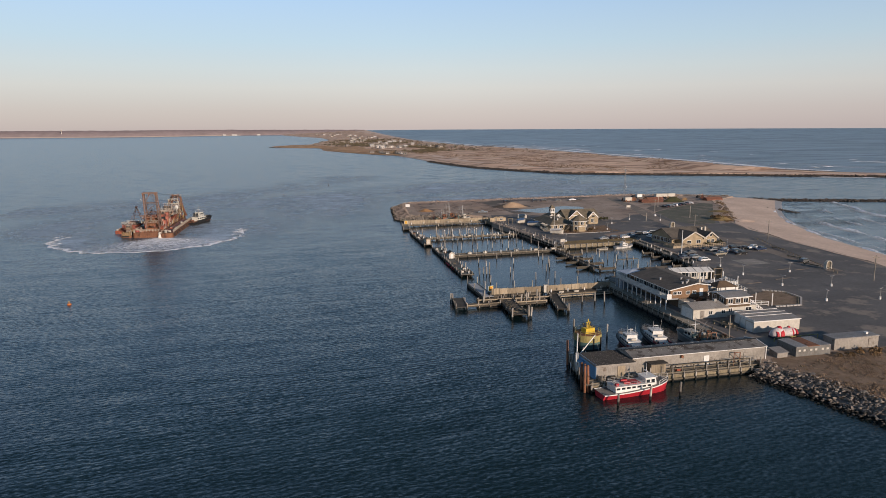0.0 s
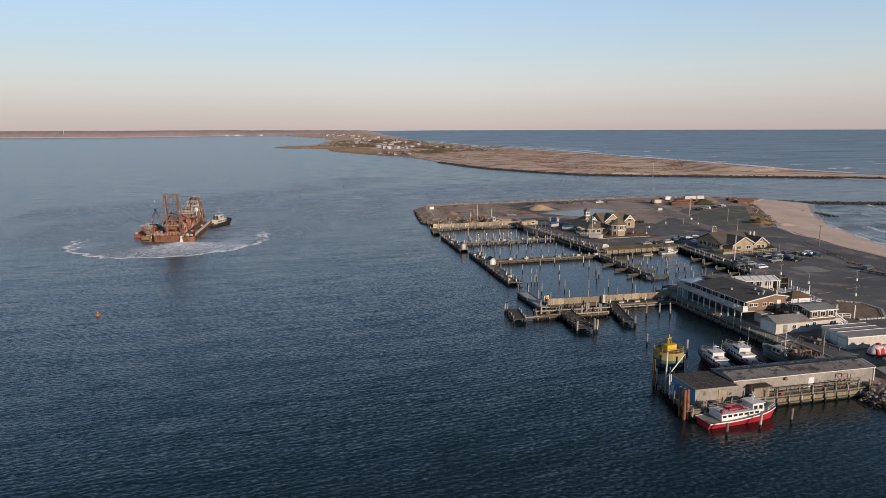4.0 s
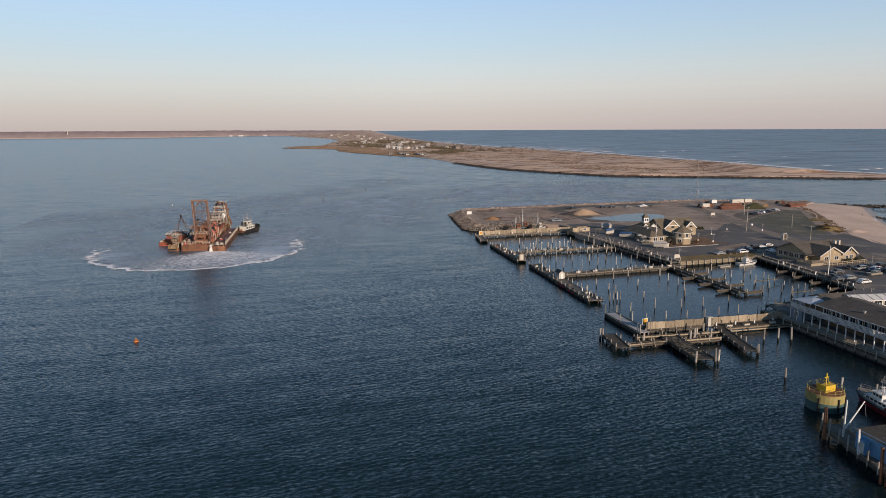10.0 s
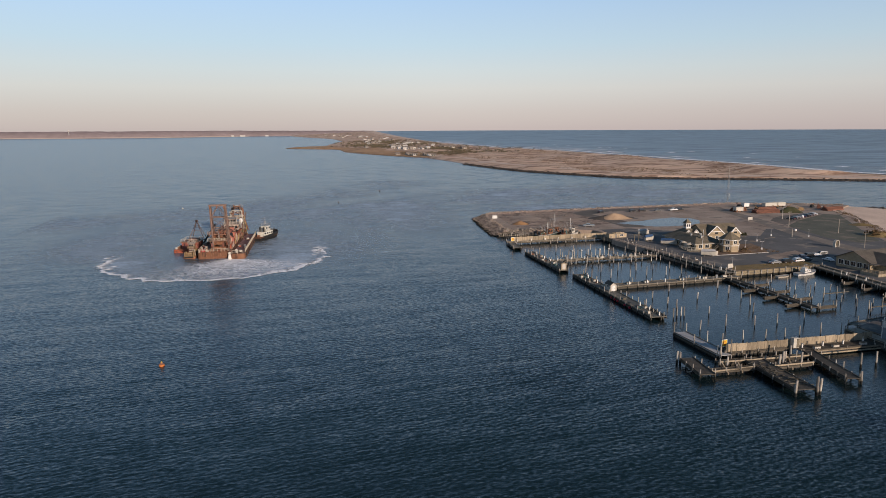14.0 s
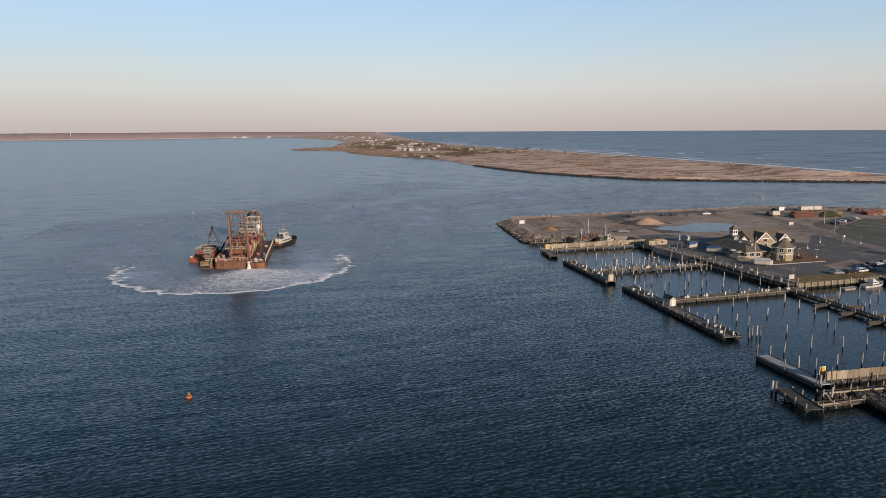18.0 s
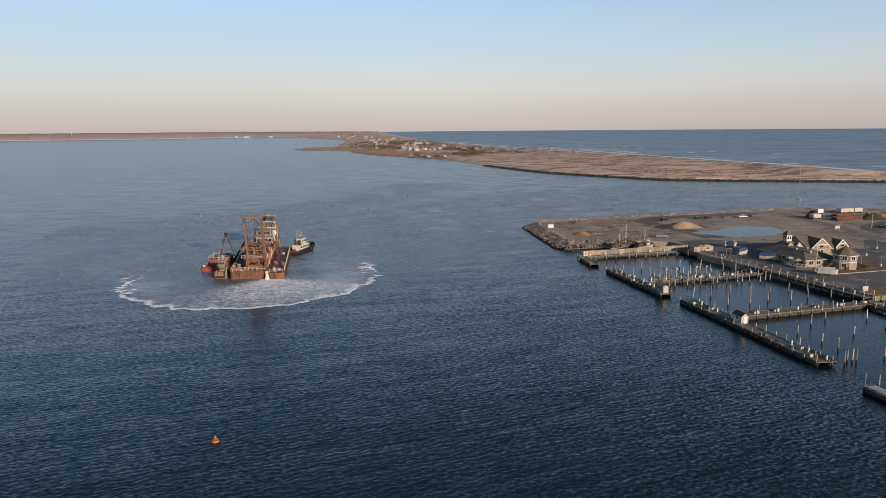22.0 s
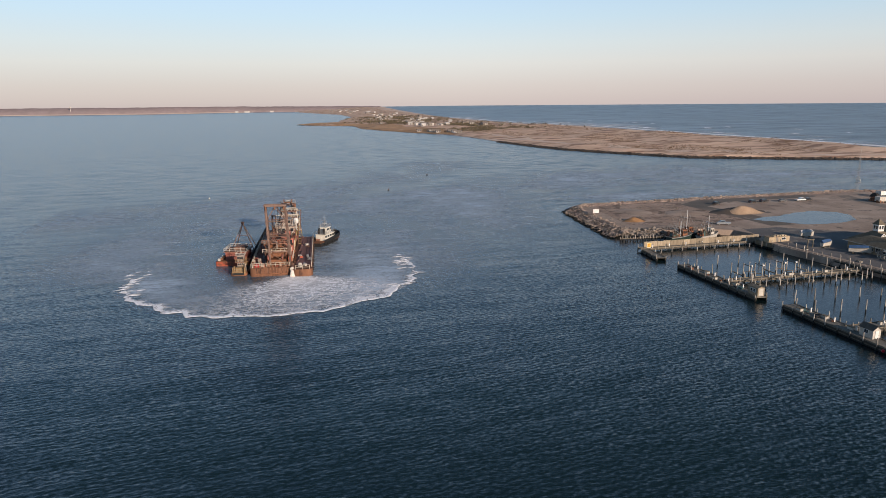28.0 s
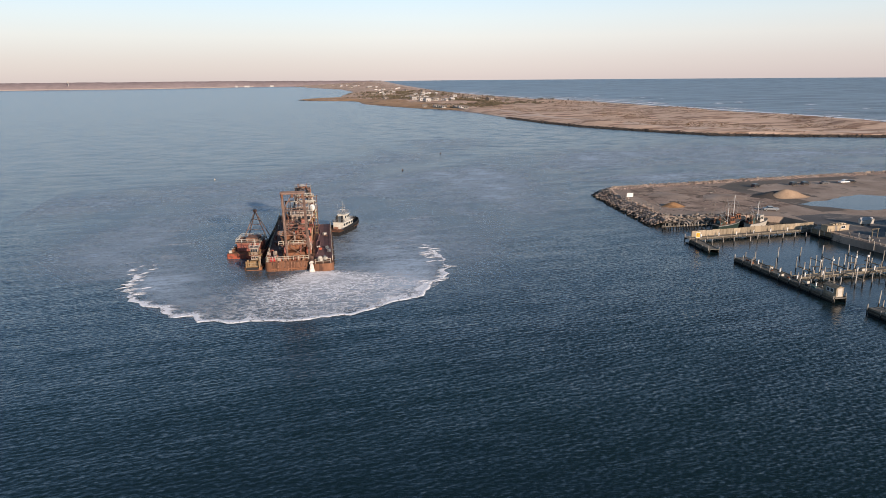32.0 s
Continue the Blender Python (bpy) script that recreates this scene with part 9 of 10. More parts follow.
def foam_sheet(name, rows, mat, label, z=0.03, lift=0.0):
    """rows: lists of (x, y, mask); lift raises a crest where the foam is thick."""
    nn = len(rows[0])
    me = bpy.data.meshes.new(name)
    verts = [(p[0], p[1], z + lift * p[2]) for r in rows for p in r]
    faces = [(i * nn + j, i * nn + j + 1, (i + 1) * nn + j + 1, (i + 1) * nn + j) for i in range(len(rows) - 1) for j in range(nn - 1)]
    me.from_pydata(verts, [], faces)
    uv = me.uv_layers.new(name="mask")
    for lp in me.loops:
        r, c = divmod(lp.vertex_index, nn)
        uv.data[lp.index].uv = (rows[r][c][2], 0.0)
    me.update()
    if me.polygons[0].normal.z < 0:
        me.flip_normals()
    me.materials.append(mat)
    return tagged(new(name, me), label, "foam", kind="stuff")


CX, CY, CR = -55.6, 319.0, 41.6
ring = []
for i in range(121):
    a = radians(150 + 250 * i / 120)
    s = i / 120
    strength = min(1.0, min(s, 1 - s) / 0.12)
    near = 1.0 - 0.35 * abs(s - .5)
    wob = 2.6 * noise.noise((i * 0.16, 2.0, 0)) + 2.2 * noise.noise((i * 0.42, 5.0, 0))
    side = abs(s - .5) * 2
    brk = max(.75, min(1.25, 1.05 + 1.6 * noise.noise((i * .4, 9.0, 0)))) if side < .55 else max(.3, min(1.1, .55 + 2.0 * noise.noise((i * .55, 9.0, 0))))
    strength *= brk
    row = []
    for dr, mk in ((-4.6, 0.0), (-2.4, .16), (-1.1, .36), (-.45, .85), (0, 1.2), (.25, .9), (.6, 0.0)):
        r = CR + wob + dr
        row.append((CX + r * math.cos(a) * .93, CY + r * math.sin(a), mk * strength * near))
    ring.append(row)
foam_sheet("foam_ring", ring, foam_material("foam_edge", "ring", (0, 0), 0.42, 0.37, 0.52, 1.9), "white foam line where the dredge plume spreads", 0.03, 0.10)
OX, OY = -51.3, 314.0
fan = []
for i in range(61):
    a = radians(196 + 160 * i / 60)
    s = i / 60
    row = []
    for k in range(14):
        # out to the ring along this bearing
        ox, oy = OX - CX, OY - CY
        dx, dy = math.cos(a), math.sin(a)
        bq = ox * dx + oy * dy
        far = -bq + math.sqrt(max(0, bq * bq - (ox * ox + oy * oy - (CR - 1) ** 2)))
        t = (k / 13) ** 1.3 * far
        mk = .8 * math.exp(-t / 17.0) + .5 * (1 - .4 * k / 13)
        mk *= min(1, s / .3, (1 - s) / .2)
        row.append((OX + dx * t, OY + dy * t, mk))
    fan.append(row)
foam_sheet("foam_plume", fan, foam_material("foam_lace", "fan", (0, 0), 0.55, 0.52, 0.66, 1.35), "lacy white foam spreading from the outfall", 0.02)
# streaks right of the tug and left of the barge
g = random.Random(12)
M_STREAK = foam_material("foam_streaks", "streak", (0, 0), 0.5, 0.5, 0.62, 0.9)
for k, (x, y, w, h, a) in enumerate(((-24, 341, 12, 2.0, 20), (-28, 332, 9, 1.8, 10), (-19, 330, 9, 1.6, 35), (-97, 333, 8, 1.5, 15), (-88, 352, 14, 2.0, 5), (-92, 372, 12, 1.5, 0), (-20, 352, 10, 1.4, 15), (-14, 372, 14, 1.6, 12))):
    c, s = math.cos(radians(a)), math.sin(radians(a))
    rows = []
    for i in range(7):
        r = []
        for j in range(5):
            u, v = (i / 6 - .5) * w, (j / 4 - .5) * h
            r.append((x + u * c - v * s, y + u * s + v * c, 1.0 - max(abs(i / 3 - 1), abs(j / 2 - 1)) ** 1.5))
        rows.append(r)
    foam_sheet("foam_streak", rows, M_STREAK, "broken streak of foam near the dredge", 0.025)

# surf on the beach and along the sea side
surf_mat = foam_material("surf_foam", "streak", (0, 0), 0.3, 0.38, 0.54, 1.5)
# one wash line on the sand and curved breakers further out, each with a crisp front and a torn back
for seed, wid, amount, line in ((1, 3.2, .95, [(284, 354), (262, 321), (240, 285), (224, 247), (213, 205), (205, 170), (202, 120)]),
                                (2, 3.0, 1.1, [(262, 292), (254, 276), (249, 262), (246, 246), (240, 226), (236, 200)]), (3, 2.2, .8, [(276, 296), (268, 276), (263, 256)]),
                                (4, 3.0, 1.0, [(327, 346), (318, 326), (309, 310), (304, 296), (299, 276)]), (5, 2.6, .8, [(331, 356), (326, 342)]),
                                (6, 2.4, .9, [(292, 300), (284, 284), (278, 264), (274, 240), (270, 210)]), (7, 2.0, .6, [(240, 276), (232, 256), (226, 232), (220, 205)]), (8, 2.4, .7, [(300, 330), (292, 318), (286, 306)])):
    rows = []
    path_ = along(line, 2.0)
    for i, (x, y, dx, dy) in enumerate(path_):
        f = i / max(1, len(path_) - 1)
        ends = min(1.0, f / .15, (1 - f) / .15)
        gate = max(.1, min(1.2, .7 + 1.4 * noise.noise((i * .13, seed * 3.1, 4)))) * ends * amount
        w = 1.6 * noise.noise((i * .12, seed, 0)) + .7 * noise.noise((i * .5, seed, 5))
        rows.append([(x + dy * (w + d * wid), y - dx * (w + d * wid), mk * gate) for d, mk in ((-.35, 0), (-.15, 1.1), (.1, 1.0), (.5, .5), (1.1, .2), (1.9, 0))])
    foam_sheet("surf", rows, surf_mat, "white breaking surf off the beach", 0.09, 0.5)
# thin torn foam left on the shallows between the breakers
wash = []
for i, (x, y, dx, dy) in enumerate(along([(286, 356), (262, 321), (240, 285), (224, 247), (213, 205), (206, 170), (203, 110)], 4.0)):
    wash.append([(x + dy * d, y - dx * d, k_ * max(.2, min(1.0, .6 + 1.2 * noise.noise((i * .1, d * .04, 7))))) for d, k_ in ((0, 0), (2, .9), (8, .55), (18, .5), (30, .45), (42, .3), (56, 0))])
foam_sheet("surf_wash", wash, foam_material("wash_foam", "streak", (0, 0), 0.22, 0.47, 0.62, 0.9), "thin torn foam on the shallows off the beach", .06)
far_mat = foam_material("far_surf", "streak", (0, 0), 0.05, 0.32, 0.48, 1.5)
for off, am in ((10, 1.0), (48, .9), (95, .6)):
    rows = []
    for i, v in enumerate([600 + 12 * q for q in range(160)]):
        u = lerp_line(SEA, v) + off + 8 * noise.noise((i * .11, off, 0))
        gate = max(0.0, min(1.0, .35 + 1.8 * noise.noise((i * .08, off * 1.7, 2)))) if off > 20 else .8
        rows.append([(u + d, v, mk * am * gate) for d, mk in ((-12, 0), (-4, .9), (1, 1.0), (6, .7), (13, 0))])
    foam_sheet("far_surf", rows, far_mat, "white breakers along the far island beach", 0.1, 0.7)
rows = []
for i, (x, y, dx, dy) in enumerate(along([(440, 560), (537, 510), (720, 418)], 5.0)):
    gate = max(0.0, min(1.0, .2 + 1.8 * noise.noise((i * .2, 3.3, 2))))
    rows.append([(x + dy * d, y - dx * d, mk * gate) for d, mk in ((0, 0), (3, .9), (6, .7), (10, 0))])
foam_sheet("jetty_surf", rows, far_mat, "white water along the far jetty", 0.1, 0.6)
# scattered whitecaps and breakers on the bar off the island
g = random.Random(77)
for k in range(46):
    if k < 26:
        y = g.uniform(640, 1900)
        x = lerp_line(SEA, y) + g.uniform(30, 240)
    else:
        x, y = g.uniform(600, 1050), g.uniform(430, 760)
    w, h = g.uniform(8, 34), g.uniform(3.0, 7.0)
    turn = radians(g.uniform(55, 95) if k < 26 else g.uniform(-25, 25))
    c, s_ = math.cos(turn), math.sin(turn)
    if k < 26:
        w, h = h * 2.2, w * 1.3
        c, s_ = 1.0, 0.1
    rows = []
    for i in range(7):
        row = []
        for j in range(5):
            u, v = (i / 6 - .5) * w, (j / 4 - .5) * h
            row.append((x + u * c - v * s_, y + u * s_ + v * c, 1.2 - max(abs(i / 3 - 1), abs(j / 2 - 1)) ** 1.4 * 1.2))
        rows.append(row)
    foam_sheet("whitecap", rows, far_mat, "white breaking crest on the open sea", .2, 0.7)
# bright broken crests along the two sides of the ring
M_CREST = foam_material("foam_crests", "streak", (0, 0), 0.9, 0.36, 0.5, 1.6)
g = random.Random(21)
for k in range(34):
    side = k % 2
    a = radians(g.uniform(168, 205) if side else g.uniform(325, 378))
    r = CR + g.uniform(-4.0, 1.2)
    x, y = CX + r * math.cos(a) * .93, CY + r * math.sin(a)
    w, h = g.uniform(1.6, 4.8), g.uniform(.5, 1.3)
    t = radians(g.uniform(-15, 25))
    c, s = math.cos(t), math.sin(t)
    rows = []
    for i in range(7):
        row = []
        for j in range(5):
            u, v = (i / 6 - .5) * w, (j / 4 - .5) * h
            row.append((x + u * c - v * s, y + u * s + v * c, 1.25 - max(abs(i / 3 - 1), abs(j / 2 - 1)) ** 1.4 * 1.25))
        rows.append(row)
    foam_sheet("foam_crest", rows, M_CREST, "bright foam crest at the plume's edge", 0.035, 0.12)
# pale silt that the current draws out behind the dredge and across the inlet
TURBID = [
    ([(-26, 340), (6, 392), (38, 452), (92, 512), (210, 556)], 30, 0.98),
    ([(-62, 366), (-36, 420), (20, 476), (96, 500), (220, 486)], 22, 0.78),
    ([(-100, 345), (-92, 388), (-50, 420), (0, 428)], 20, 0.72),
    ([(40, 436), (120, 440), (240, 452)], 14, 0.72),
    ([(-130, 430), (-60, 470), (0, 540), (60, 660)], 26, 0.52),
    ([(90, 520), (180, 520), (330, 500)], 20, 0.65),
]
TURBID = [([(p[0], p[1]) for p in along(line, 4.0)], w, k) for line, w, k in TURBID]


def turbid_at(x, y):
    """How much silt the dredge and the tide have stirred up there."""
    d = math.hypot((x - CX) / .93, y - CY) / CR
    edge_ = 1.0 - .02 + .05 * noise.noise((x * .08, y * .08, 4.4))
    k = .95 if d < edge_ - .06 else .95 * max(0.0, (edge_ - d) / .06)
    # thinned beyond the dredge so that its cast shadow darkens the sheet less
    if y > CY:
        k = max(.55 * k, .5 * max(0.0, min(1.0, (1.5 - d) / .4)))
    for line, w, f in TURBID:
        near = min((px - x) ** 2 + (py - y) ** 2 for px, py in line)
        if near < 6 * w * w:
            k = max(k, f * math.exp(-near / (w * w)))
    return k * max(.15, min(1.2, .75 + .9 * noise.noise((x * .022, y * .014, 1.7)) + .35 * noise.noise((x * .09, y * .05, 6.1))))


m = bpy.data.materials.new("silty_water")
m.use_nodes = True
n_, l_ = m.node_tree.nodes, m.node_tree.links
p_ = n_["Principled BSDF"]
p_.inputs["Base Color"].default_value = (0.415, 0.505, 0.61, 1)
p_.inputs["Roughness"].default_value = 0.6
uv_ = n_.new("ShaderNodeUVMap")
sep_ = n_.new("ShaderNodeSeparateXYZ")
l_.new(uv_.outputs[0], sep_.inputs[0])
geo_ = n_.new("ShaderNodeNewGeometry")
streak = []
# the finest noise paints ripple light and dark into the alpha
for sc, rz_ in ((0.16, 25), (0.6, 10), (2.6, 8)):
    mp_ = n_.new("ShaderNodeMapping")
    mp_.inputs["Rotation"].default_value = (0, 0, radians(rz_))
    mp_.inputs["Scale"].default_value = (sc * .35, sc, 1)
    l_.new(geo_.outputs["Position"], mp_.inputs["Vector"])
    t_ = n_.new("ShaderNodeTexNoise")
    t_.inputs["Scale"].default_value = 1.0
    t_.inputs["Detail"].default_value = 5.0
    t_.inputs["Roughness"].default_value = 0.65
    t_.inputs["Distortion"].default_value = 1.0
    l_.new(mp_.outputs[0], t_.inputs["Vector"])
    r_ = n_.new("ShaderNodeMapRange")
    r_.inputs["From Min"].default_value, r_.inputs["From Max"].default_value = 0.34, 0.66
    r_.inputs["To Min"].default_value, r_.inputs["To Max"].default_value = 0.5, 1.0
    l_.new(t_.outputs["Fac"], r_.inputs["Value"])
    streak.append(r_.outputs[0])
mul_ = n_.new("ShaderNodeMath")
mul_.operation = 'MULTIPLY'
l_.new(streak[0], mul_.inputs[0])
l_.new(streak[1], mul_.inputs[1])
mul0 = n_.new("ShaderNodeMath")
mul0.operation = 'MULTIPLY'
l_.new(mul_.outputs[0], mul0.inputs[0])
l_.new(streak[2], mul0.inputs[1])
mul2 = n_.new("ShaderNodeMath")
mul2.operation = 'MULTIPLY'
l_.new(mul0.outputs[0], mul2.inputs[0])
l_.new(sep_.outputs[0], mul2.inputs[1])
amt = n_.new("ShaderNodeMath")
amt.operation = 'MULTIPLY'
amt.inputs[1].default_value = 2.3
l_.new(mul2.outputs[0], amt.inputs[0])
l_.new(amt.outputs[0], p_.inputs["Alpha"])
rows = [[(x, y, turbid_at(x, y)) for y in range(270, 680, 5)] for x in range(-150, 345, 5)]
foam_sheet("silty_water", rows, m, "pale silty water stirred up round the dredge and drawn out by the current", 0.012)

# ---------------------------------------------------------------- cars
PAINT = {"white": (.66, .66, .66), "silver": (.24, .25, .26), "black": (.015, .015, .017), "grey": (.10, .105, .11), "navy": (.015, .03, .07), "red": (.30, .02, .02), "beige": (.26, .23, .18)}
PAINTS = {}


def paint(c):
    if c not in PAINTS:
        m = plain("car_paint_" + c, PAINT[c], 0.28, 0.0, 0.6)
        PAINTS[c] = m
    return PAINTS[c]


CARS = {}


def car_profile(kind):
    if kind == "suv":
        return 4.6, 1.85, [(0, .45), (.05, .95), (.25, 1.0), (.45, 1.62), (2.9, 1.68), (3.55, 1.08), (4.45, .92), (4.6, .5)]
    if kind == "pickup":
        return 5.6, 1.95, [(0, .55), (0, 1.12), (2.1, 1.12), (2.25, 1.80), (3.9, 1.80), (4.4, 1.18), (5.5, 1.05), (5.6, .55)]
    if kind == "van":
        return 5.2, 2.0, [(0, .45), (.05, 2.1), (3.9, 2.15), (4.5, 1.3), (5.1, 1.05), (5.2, .5)]
    return 4.6, 1.78, [(0, .42), (.05, .92), (.8, .98), (1.45, 1.42), (2.9, 1.42), (3.6, .96), (4.5, .82), (4.6, .45)]


def car(x, y, rz, kind, colour, z=1.98):
    label = {"suv": "%s sport utility car parked on the lot", "pickup": "%s pickup truck parked on the lot", "van": "%s van parked on the lot", "sedan": "%s saloon car parked on the lot"}[kind] % colour
    key = (kind, colour)
    if key in CARS:
        return copy_thing(CARS[key], pose(x, y, z, 0, 0, rz))
    t = thing("car", x, y, z, rz, label, "car", "parked cars")
    CARS[key] = t
    L, W, pr = car_profile(kind)
    b = Build()
    belt = 1.0 if kind != "pickup" else 1.15

    def loop(s):
        return [(px - L / 2, s * (W / 2 - (.14 if pz > belt + .1 else 0)), pz) for px, pz in pr]
    lo_, hi_ = loop(-1), loop(1)
    b.rings([lo_, hi_])
    part("body", b, paint(colour), t)
    roof = [p for p in pr if p[1] > belt + .1]
    x0, x1, zt = roof[0][0] - L / 2, roof[-1][0] - L / 2, roof[-1][1]
    for s in (-1, 1):
        yy = s * (W / 2 + .02)
        part("side_glass", Build().add([(x0 - .15, yy, belt + .05), (x1 + .5, yy, belt + .05), (x1 - .05, s * (W / 2 - .08), zt - .12), (x0 + .12, s * (W / 2 - .08), zt - .12)] + [(q[0], q[1] - s * .05, q[2]) for q in ((x0 - .15, yy, belt + .05), (x1 + .5, yy, belt + .05), (x1 - .05, s * (W / 2 - .08), zt - .12), (x0 + .12, s * (W / 2 - .08), zt - .12))],
                                       [(0, 1, 2, 3), (7, 6, 5, 4), (0, 4, 5, 1), (1, 5, 6, 2), (2, 6, 7, 3), (3, 7, 4, 0)]), M_GLASS, t)
    nxt = pr[[p[0] for p in pr].index(roof[-1][0]) + 1]
    fx, fz = nxt[0] - L / 2, nxt[1]
    part("windscreen", Build().add([(x1 + .06, -W / 2 + .25, zt - .06), (x1 + .06, W / 2 - .25, zt - .06), (fx - .02, W / 2 - .2, fz + .08), (fx - .02, -W / 2 + .2, fz + .08), (x1 + .11, -W / 2 + .25, zt), (x1 + .11, W / 2 - .25, zt), (fx + .04, W / 2 - .2, fz + .12), (fx + .04, -W / 2 + .2, fz + .12)],
                                   [(0, 1, 2, 3), (7, 6, 5, 4), (0, 4, 5, 1), (1, 5, 6, 2), (2, 6, 7, 3), (3, 7, 4, 0)]), M_GLASS, t)
    for wx in (-L / 2 + .85, L / 2 - .9):
        for s in (-1, 1):
            w = part("wheel", Build().rod((wx, s * (W / 2 - .2), .34), (wx, s * (W / 2 + .02), .34), .34, .34, 14), M_BLACK, t)
            part("rim", Build().rod((wx, s * (W / 2 + .02), .34), (wx, s * (W / 2 + .035), .34), .19, .19, 10), M_STEEL, w)
    for s in (-1, 1):
        part("headlight", Build().box(L / 2 - .08, s * W * .36 - .18, .68, L / 2 + .01, s * W * .36 + .18, .82), M_WHITE, t)
        part("tail_light", Build().box(-L / 2 - .01, s * W * .4 - .1, .75, -L / 2 + .06, s * W * .4 + .1, .95), M_RED, t)
    t.matrix_world = pose(x, y, z, 0, 0, rz) @ Matrix.Scale(0.88, 4)
    return t


for x, y, rz, k, c in ((136.7, 199.4, 8, "suv", "white"), (136.6, 204.6, 10, "suv", "silver"), (134.0, 207.6, 10, "sedan", "black"), (132.6, 204.4, 10, "sedan", "grey"), (140.4, 213.2, 185, "sedan", "grey"), (148.9, 217.0, 5, "sedan", "black"),
                       (151.0, 215.6, 185, "suv", "silver"), (152.6, 211.8, 5, "sedan", "navy"), (154.8, 213.4, 8, "suv", "white"), (157.6, 211.4, 8, "suv", "grey"), (156.4, 207.2, 8, "pickup", "black"),
                       (161.0, 217.6, 8, "suv", "black"), (164.6, 216.4, 8, "sedan", "black"), (167.8, 216.0, 8, "pickup", "white"), (168.2, 212.4, 8, "pickup", "navy"), (148.1, 207.4, 8, "pickup", "beige"),
                       (167.4, 189.6, 15, "suv", "grey"),
                       (147.0, 257.0, 180, "sedan", "white"), (143.8, 256.6, 180, "suv", "black"), (140.6, 255.6, 180, "sedan", "navy"), (145.2, 249.0, 90, "sedan", "white"), (124.8, 249.2, 5, "sedan", "silver"),
                       (129.8, 249.6, 5, "suv", "black"), (134.4, 250.0, 8, "suv", "white"), (138.6, 251.0, 8, "sedan", "grey"), (150.6, 258.0, 170, "suv", "grey"), (153.6, 236.0, 95, "suv", "white"),
                       (149.5, 390.5, 10, "suv", "black"), (155.3, 390.7, 5, "suv", "black"), (164.1, 390.1, 5, "sedan", "grey"), (173.0, 389.4, 5, "pickup", "white"), (177.6, 390.4, 5, "sedan", "black"),
                       (103.0, 344.3, 160, "pickup", "silver"), (131.2, 390.2, 20, "suv", "black")):
    car(x, y, rz, k, c)
for i in range(9):
    car(207.5 + i * 3.0, 342.3 + i * 1.6, 118, ("sedan", "suv")[i % 2], ("black", "grey", "silver", "white", "navy")[i % 5])


# ---------------------------------------------------------------- poles and lamps
def lamp_post(x, y, h=3.0, label="white-based car park lamp post", z=1.98):
    key = ("lamp", h)
    if key in CARS:
        return copy_thing(CARS[key], pose(x, y, z, 0, 0, rng.uniform(0, 180)))
    t = thing("lamp_post", x, y, z, 0, label, "lamp post", "car park lamps")
    CARS[key] = t
    part("base", Build().rod((0, 0, 0), (0, 0, .75), .3, .26, 10), M_WHITE, t, "white concrete base")
    part("pole", Build().rod((0, 0, .75), (0, 0, h), .07, .05), M_STEEL, t)
    part("lamp_head", Build().box(-.7, -.12, h - .05, -.2, .12, h + .08), M_STEEL, t)
    part("lamp_head", Build().box(.2, -.12, h - .05, .7, .12, h + .08), M_STEEL, t)
    part("arm", Build().box(-.3, -.04, h - .06, .3, .04, h + .02), M_STEEL, t)
    return t


for x, y in ((151.5, 177.4), (136.5, 162.2), (149.2, 158.2), (135.3, 144.6), (135.1, 177.4), (150.0, 142.7), (136.2, 178.1 + 12), (134.1, 276.8), (138.5, 273.5), (163.5, 300.3), (176.4, 294.2), (149, 290), (108.2, 248.2), (156.6, 207.8), (160.6, 221)):
    lamp_post(x, y)


def utility_pole(x, y, h, arm=True, mat=None):
    t = thing("utility_pole", x, y, 1.95, rng.uniform(-10, 10), "tall wooden utility pole with a crossarm" if arm else "tall bare wooden pole", "pole", "utility poles")
    part("pole", Build().rod((0, 0, 0), (0, 0, h), .17, .11), mat or M_PILE, t)
    if arm:
        part("crossarm", Build().box(-1.1, -.06, h - .7, 1.1, .06, h - .55), M_BEAM, t)
        for s in (-.9, 0, .9):
            part("insulator", Build().rod((s, 0, h - .55), (s, 0, h - .35), .05, .04, 6), M_WHITE, t)


for x, y, h, a in ((166.5, 161.2, 7.6, True), (136.4, 212.5, 8.6, False), (186.0, 231.0, 8.0, True), (177.1, 267.0, 6.2, True), (189.2, 321.3, 7.2, True), (91.8, 123.6, 5.0, False), (170, 296, 3.5, False), (196, 300, 6, False), (205, 345, 6, False)):
    utility_pole(x, y, h, a, M_WHITE if (x, y) == (136.4, 212.5) else None)

mast = thing("radio_mast", 215.0, 402.4, 1.95, 12, "slender red and white lattice radio mast", "mast")
lattice(mast, (-.7, -.7, .7, .7), (-.2, -.2, .2, .2), 0, 17.5, 8, .07, M_STEEL)
part("tip_rod", Build().rod((0, 0, 17.5), (0, 0, 23), .09, .05, 6), M_OFFWHITE, mast)
part("platform", Build().box(-1.0, -1.0, 5.6, 1.0, 1.0, 5.8), M_STEEL, mast)
part("upper_platform", Build().box(-.8, -.8, 7.0, .8, .8, 7.15), M_STEEL, mast)
part("dish", Build().rod((.6, -.6, 6.6), (.8, -.8, 6.6), .5, .5, 12), M_WHITE, mast)

